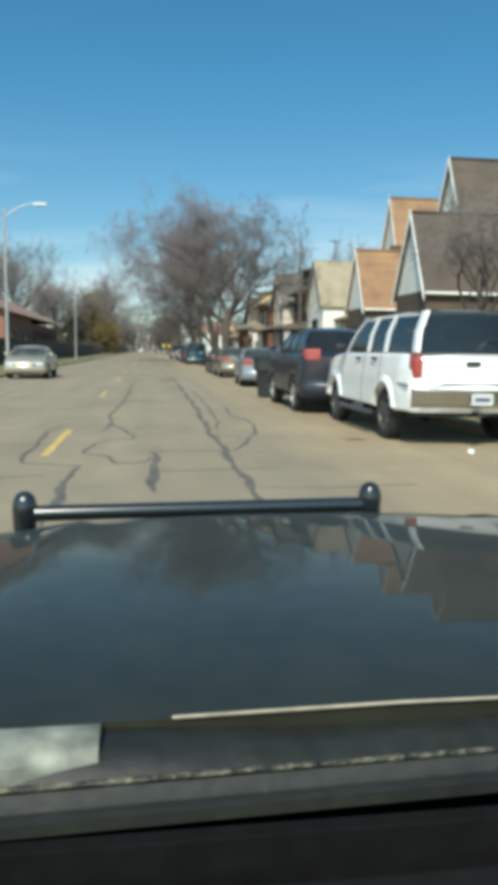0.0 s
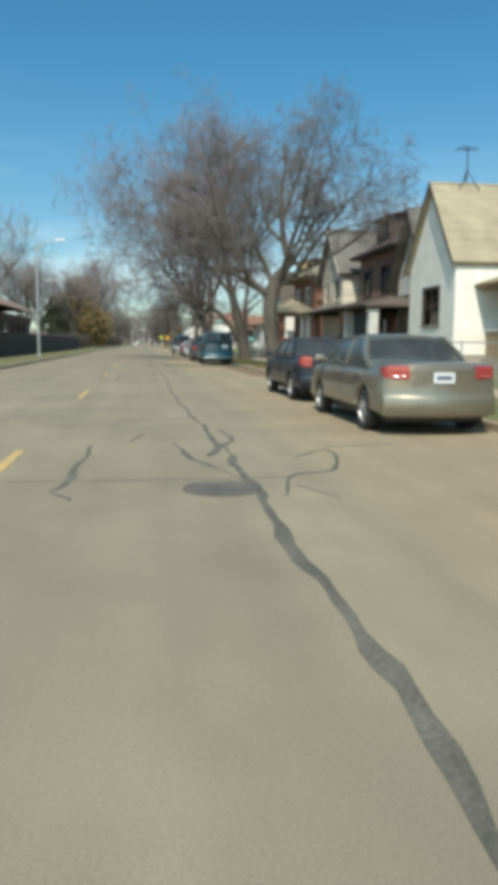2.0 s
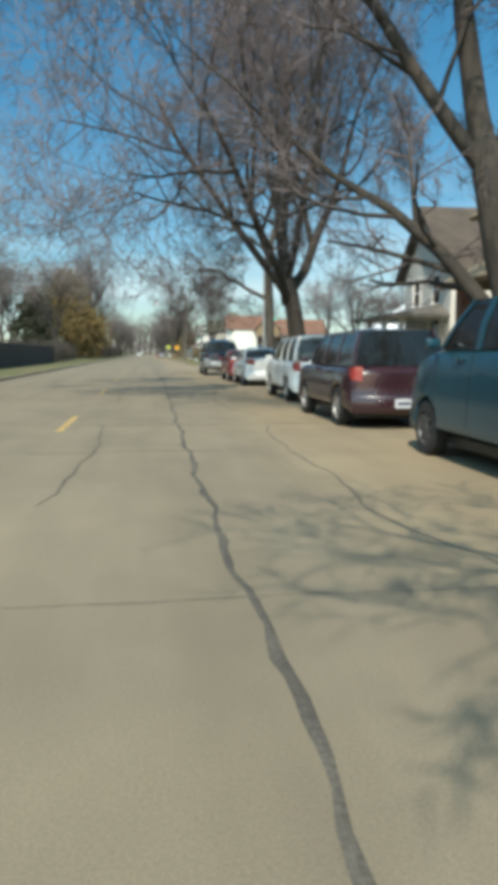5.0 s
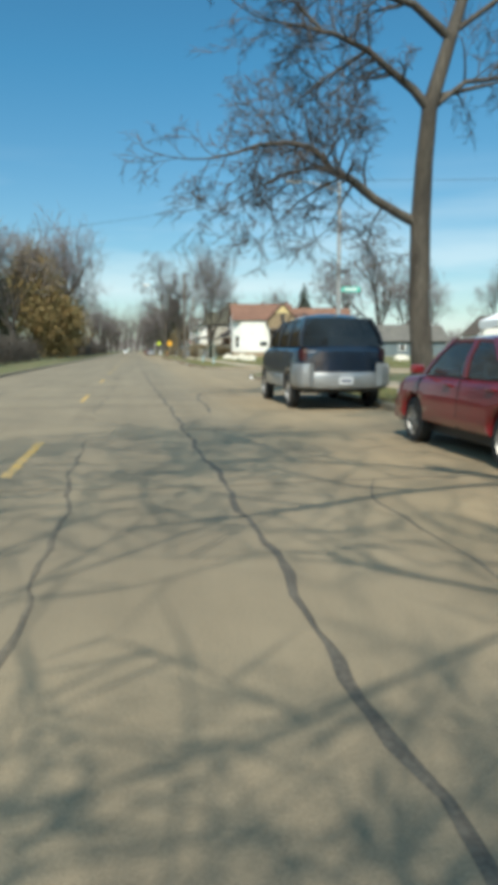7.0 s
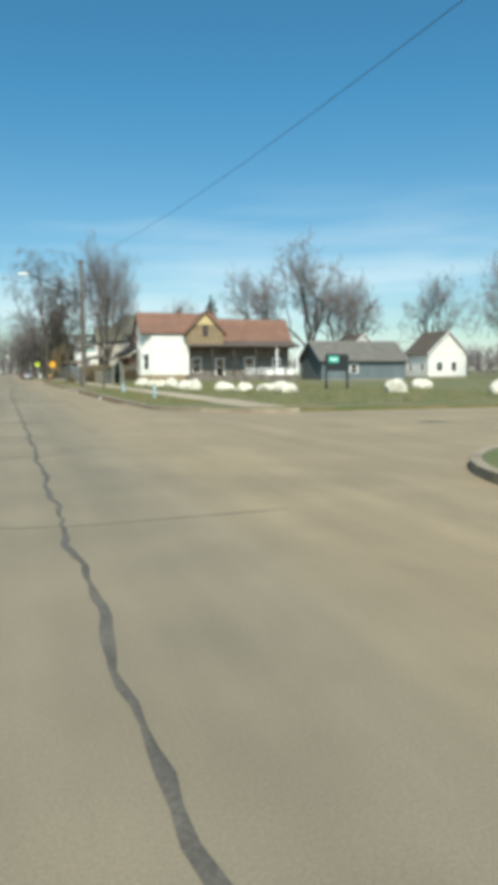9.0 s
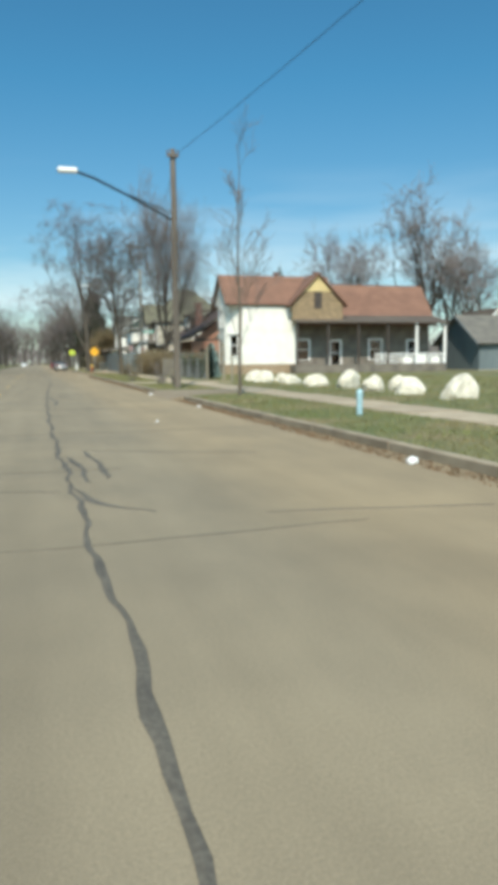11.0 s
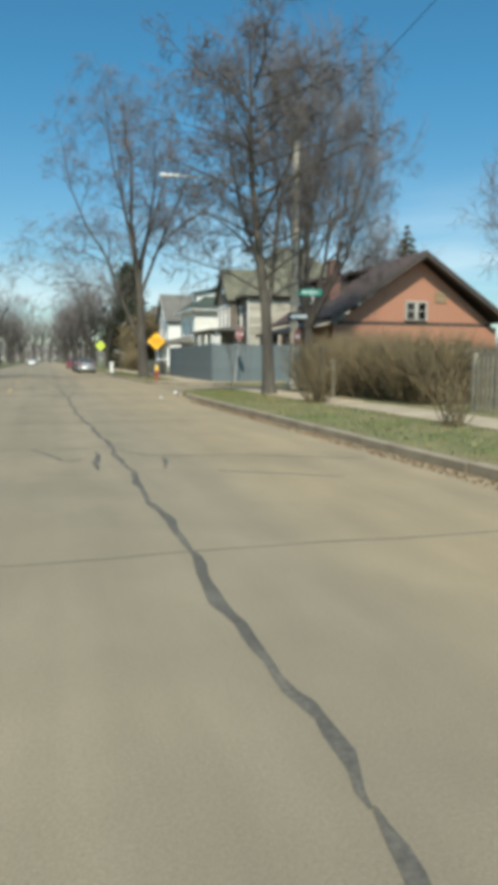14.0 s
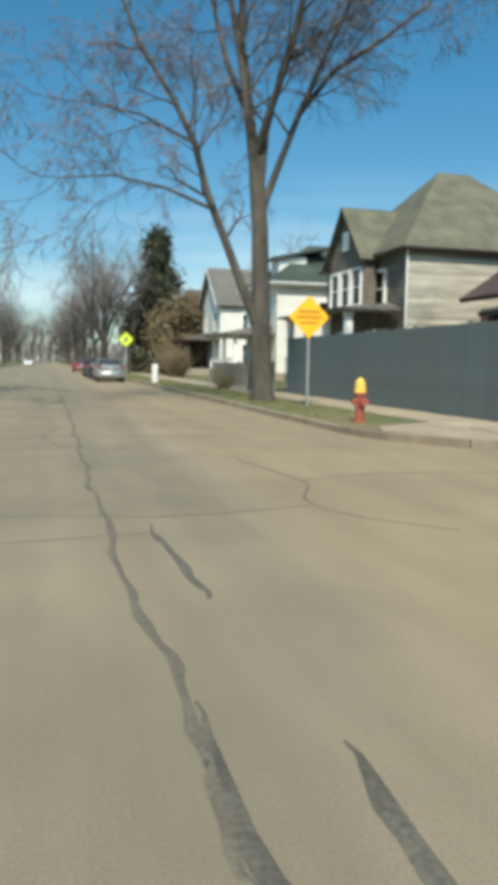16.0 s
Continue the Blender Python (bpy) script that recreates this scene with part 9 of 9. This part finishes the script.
# ---- fences, kerbs and pavements, piece by piece ----
def board_fence(label, pts, h, w, gap, material, name="fence", rails=True, jitter=0.02, post=None, z=0.1, inside=1):
    f = thing(name, label, "fence", pose(pts[0][0], pts[0][1], z))
    rnd = random.Random(int(pts[0][1] * 7))
    bm = B()
    box(bm, 0.0, w, -0.011, 0.011, 0.03, h)
    me = mesh_of(bm, "board")
    me.materials.append(material)
    o = Vector(pts[0])
    count = 0
    for a, b in zip(pts, pts[1:]):
        a, b = Vector(a), Vector(b)
        L = (b - a).length
        ang = math.atan2((b - a).y, (b - a).x)
        n = int(L / (w + gap))
        for i in range(n):
            p = a + (b - a) * (i * (w + gap) / L) - o
            ob = new("board", me)
            ob.parent = f
            ob.matrix_basis = Matrix.Translation((p.x, p.y, 0)) @ Matrix.Rotation(ang, 4, "Z") @ Matrix.Rotation(rnd.uniform(-jitter, jitter), 4, "Y") @ Matrix.Diagonal((1, 1, 1 + rnd.uniform(-jitter, jitter), 1))
            count += 1
        if rails:
            for zz in (0.4, h - 0.4):
                bm = B()
                d = (b - a).normalized()
                nn = Vector((-d.y, d.x)) * 0.035 * inside
                q = [a - o + nn * -1.6, b - o + nn * -1.6, b - o - nn * 0.4, a - o - nn * 0.4]
                prism(bm, [(v.x, v.y) for v in q], zz, zz + 0.09, "z")
                part("rail", bm, material, f)
            k = max(1, int(L / 2.4))
            for i in range(k + 1):
                p = a + (b - a) * (i / k) - o
                bm = B()
                d = (b - a).normalized()
                nn = Vector((-d.y, d.x)) * 0.07 * inside
                box(bm, p.x - nn.x - 0.05, p.x - nn.x + 0.05, p.y - nn.y - 0.05, p.y - nn.y + 0.05, -0.1, h + 0.06, 0.006)
                part("post", bm, post or material, f)
    return f


board_fence("tall blue-grey board fence round the corner lot", ((9.35, 248.5), (9.35, 233.2), (34.0, 233.2)), 2.15, 0.19, 0.004, M_bluefence, jitter=0.004, inside=-1)
board_fence("silvered wooden picket fence along the pavement", ((10.0, 207.4), (10.0, 199.6)), 1.35, 0.09, 0.10, M_oldfence, inside=-1)
board_fence("silvered wooden fence behind the hedge", ((11.4, 220.4), (11.4, 208.2)), 1.5, 0.13, 0.02, M_oldfence)
board_fence("dark brown board fence across the road", ((-10.4, 150.0), (-10.4, 50.0)), 1.9, 0.40, 0.006, M_brownfence, jitter=0.006)
board_fence("grey wooden fence beside the far house", ((9.35, 250.5), (9.35, 262.0)), 1.2, 0.10, 0.06, M_oldfence)

# gate frame of tall posts
t = thing("gate_frame", "tall weathered posts with a sagging top rail", "gate", pose(9.8, 190.4, 0.1))
for dx, dy, hh in ((0.0, 0.0, 2.0), (0.45, -2.2, 2.2), (0.35, -4.4, 1.5)):
    bm = B()
    box(bm, dx - 0.052, dx + 0.052, dy - 0.052, dy + 0.052, -0.1, hh, 0.01)
    part("post", bm, M_oldfence, t)
bm = B()
tube(bm, [(0.0, 0, 1.85), (0.25, -1.1, 1.95), (0.45, -2.2, 2.1)], 0.018, 6)
part("top_rail", bm, M_oldfence, t)


def chain_fence(label, pts, h):
    f = thing("chain_link_fence", label, "fence", pose(pts[0][0], pts[0][1], 0.1))
    o = Vector(pts[0])
    for a, b in zip(pts, pts[1:]):
        a, b = Vector(a) - o, Vector(b) - o
        L = (b - a).length
        d = (b - a) / L
        n = max(1, int(L / 2.5))
        for i in range(n + 1):
            p = a + d * (L * i / n)
            bm = B()
            tube(bm, [(p.x, p.y, -0.05), (p.x, p.y, h + 0.05)], 0.03, 8)
            part("post", bm, M_galv, f)
        bm = B()
        tube(bm, [(a.x, a.y, h), (b.x, b.y, h)], 0.021, 6)
        part("top_rail", bm, M_galv, f)
        items = []
        m = int(L / 0.09)
        for i in range(m):
            for s in (-1, 1):
                x0 = L * i / m
                x1 = x0 + s * h
                z0, z1 = 0.03, h
                if x1 > L:
                    z1 = 0.03 + (L - x0)
                    x1 = L
                if x1 < 0:
                    z1 = 0.03 + x0
                    x1 = 0
                items.append(([Vector((a.x + d.x * x0, a.y + d.y * x0, z0)), Vector((a.x + d.x * x1, a.y + d.y * x1, z1))], [0.0035, 0.0035], 3))
        me = tubes_mesh("wire_mesh", items)
        me.materials.append(M_galv)
        ob = new("wire_mesh", me)
        ob.parent = f
        ob["kind"] = "stuff"


chain_fence("sagging wire fence before a row of evergreens", ((10.0, 199.4), (10.0, 191.3)), 1.3)
chain_fence("grey chain-link fence round a front yard", ((9.7, 44.0), (9.7, 58.5)), 1.25)
chain_fence("grey chain-link fence round a front yard", ((9.8, 80.0), (9.8, 101.0)), 1.25)

# kerbs: straight pieces and corner arcs
bm = B()
box(bm, 0.0, KERB, 0.006, 2.994, -0.02, 0.135, 0.015)
kerb_me = mesh_of(bm, "kerb_stone")
kerb_me.materials.append(M_kerb)
KP = thing("kerb", "worn concrete kerb edging the road", "kerb", kind="structure")
for x0, x1, y0, y1, r0, r1 in BLOCKS:
    y = max(y0 + r0, -20)
    while y < min(y1 - r1, 330) - 1.5:
        if x0 == 4.78 and 172 < y < 176:
            # the kerb is dropped for a drive
            y += 3.0
            continue
        piece("kerb_stone", kerb_me, KP, pose(x0, y, rnd.uniform(-0.012, 0.004), 0, rnd.uniform(-1, 1), rnd.uniform(-0.2, 0.2)))
        y += 3.0
    for cy, r, a0 in ((y0 + r0, r0, math.pi), (y1 - r1, r1, math.pi / 2)):
        if not -30 < cy < 330:
            continue
        for k in range(4):
            bm = B()
            ring = []
            for i in range(4):
                a = a0 + (k + (i + 0.02) / 3.0 * 0.985) * math.pi / 8
                for rr in (r, r - KERB):
                    ring.append((x0 + r + rr * math.cos(a), cy + rr * math.sin(a)))
            outer, inner = ring[0::2], ring[1::2]
            prism(bm, outer + inner[::-1], -0.02, 0.132, "z")
            ob = part("kerb_stone", bm, M_kerb, KP)
y = 0.0
while y < 300:
    piece("kerb_stone", kerb_me, KP, pose(ROAD_W - KERB, y, rnd.uniform(-0.01, 0.003)))
    y += 3.0

# pavement slabs
bm = B()
box(bm, 0.01, 1.49, 0.01, 1.49, -0.03, 0.145, 0.008)
slab_me = mesh_of(bm, "slab")
slab_me.materials.append(M_slab)
PV = thing("pavement", "concrete slab pavement between verge and yards", "pavement", kind="structure")
def slabs(x, y0, y1):
    y = y0
    while y < y1:
        piece("slab", slab_me, PV, pose(x, y, rnd.uniform(-0.010, 0.006), rnd.uniform(-0.4, 0.4), rnd.uniform(-0.4, 0.4), 0))
        y += 1.5
slabs(7.65, 18, 128)
slabs(7.55, 142.5, 222)
slabs(7.75, 231.5, 292)
# crossings, garden paths and drives that meet the kerb
for x0, n, y in ((5.45, 2, 52.0), (5.5, 2, 49.0), (4.97, 2, 186.9), (4.97, 2, 188.4), (9.05, 1, 188.0), (9.05, 1, 186.5)):
    for k in range(n):
        piece("slab", slab_me, PV, pose(x0 + 1.2 * k, y, rnd.uniform(-0.01, 0.002)))
for k in range(12):
    piece("slab", slab_me, PV, pose(9.3 + 1.5 * k, 126.6, rnd.uniform(-0.01, 0.004)))
for x, y in ((10.75, 230.25), (12.25, 230.25)):
    piece("slab", slab_me, PV, pose(x, y, rnd.uniform(-0.01, 0.002)))
# a worn drive that ramps up through the dropped kerb
bm = B()
prism(bm, [(4.3, -0.02), (4.3, 0.006), (4.93, 0.126), (5.3, 0.129), (5.3, -0.02)], 172.4, 177.9, "y")
part("drive_ramp", bm, M_drive, PV)
bm = B()
prism(bm, [(5.305, 172.6), (6.0, 173.4), (7.54, 174.0), (7.54, 177.3), (6.2, 177.4), (5.305, 177.8)], 0.09, 0.129, "z")
part("drive_apron", bm, M_drive, PV)
# the rounded corner of the pavement, poured in one piece
bm = B()
prism(bm, [(9.3 + 3.62 * math.cos(q), 233.8 + 3.62 * math.sin(q)) for q in [math.radians(198 + 72 * k / 10) for k in range(11)]] + [(10.74, 230.2), (10.74, 231.74), (9.24, 233.1), (9.24, 231.48), (7.74, 231.48), (7.74, 234.4), (6.2, 233.6)], -0.02, 0.139, "z")
part("corner_slab", bm, M_slab, PV)

# grass blades and dead leaves on the near verges
def tufts(name, label, x0, x1, y0, y1, n, seed, material, h, w, bare=(0, 0), z=0.121):
    rnd = np.random.RandomState(seed)
    x, y = rnd.uniform(x0, x1, n), rnd.uniform(y0, y1, n)
    # no blades grow through the paved strip
    y = np.where((y > bare[0]) & (y < bare[1]), y + bare[1] - bare[0], y)
    a = rnd.uniform(0, 6.28, n)
    hh = h * rnd.uniform(0.4, 1.2, n)
    vs = np.zeros((n, 3, 3))
    vs[:, 0] = np.stack([x - w * np.cos(a), y - w * np.sin(a), np.full(n, z)], 1)
    vs[:, 1] = np.stack([x + w * np.cos(a), y + w * np.sin(a), np.full(n, z)], 1)
    vs[:, 2] = np.stack([x + rnd.normal(0, 0.6, n) * hh, y + rnd.normal(0, 0.6, n) * hh, z + hh], 1)
    me = bpy.data.meshes.new(name)
    me.from_pydata(vs.reshape(-1, 3).tolist(), [], np.arange(3 * n).reshape(-1, 3).tolist())
    me.materials.append(material)
    tagged(new(name, me), label, "grass", kind="stuff")


tufts("grass", "short patchy verge grass", 5.5, 7.6, 53.6, 124, 14000, 1, M_blade, 0.07, 0.012)
tufts("grass", "short patchy verge grass", 5.0, 7.5, 146, 172.2, 6500, 2, M_blade, 0.07, 0.012)
tufts("grass", "short patchy verge grass", 5.0, 7.5, 178.0, 213.5, 8500, 12, M_blade, 0.07, 0.012, (186.8, 190.0))
tufts("grass", "short patchy verge grass", 5.8, 7.7, 235.5, 290, 9000, 3, M_blade, 0.07, 0.012)
tufts("grass", "rough yard grass behind the pavement", 9.3, 26, 143, 206, 30000, 4, M_blade, 0.10, 0.016)
tufts("leaf_litter", "dead brown leaves in the gutter", 4.42, 4.77, 150, 172, 3000, 5, M_leaf, 0.02, 0.025, z=0.002)
tufts("leaf_litter", "dead brown leaves in the gutter", 4.45, 4.77, 178.3, 215, 3500, 13, M_leaf, 0.02, 0.025, z=0.002)
tufts("leaf_litter", "dead brown leaves on the verge", 5.5, 7.5, 60, 124, 2500, 6, M_leaf, 0.02, 0.03)
tufts("leaf_litter", "dark damp leaves scattered on the road", 2.75, 3.1, 10.5, 10.75, 60, 7, M_leaf, 0.012, 0.03, z=0.002)
tufts("leaf_litter", "dead brown leaves in the gutter", 4.7, 5.22, 44, 70, 900, 8, M_leaf, 0.02, 0.03, z=0.002)

tufts("leaf_litter", "dead brown leaves and bare soil crumbs on the verge", 5.45, 7.5, 54, 80, 9000, 9, M_leaf, 0.03, 0.03)
tufts("leaf_litter", "dead brown leaves in the gutter", 4.3, 5.25, 54, 66, 1500, 10, M_leaf, 0.015, 0.025, z=0.002)

tufts("grass", "short patchy grass on the corner", 6.6, 7.5, 213.5, 221.6, 1600, 14, M_blade, 0.07, 0.012)
tufts("grass", "short patchy grass on the corner", 5.0, 6.6, 213.5, 219.2, 2200, 15, M_blade, 0.07, 0.012)
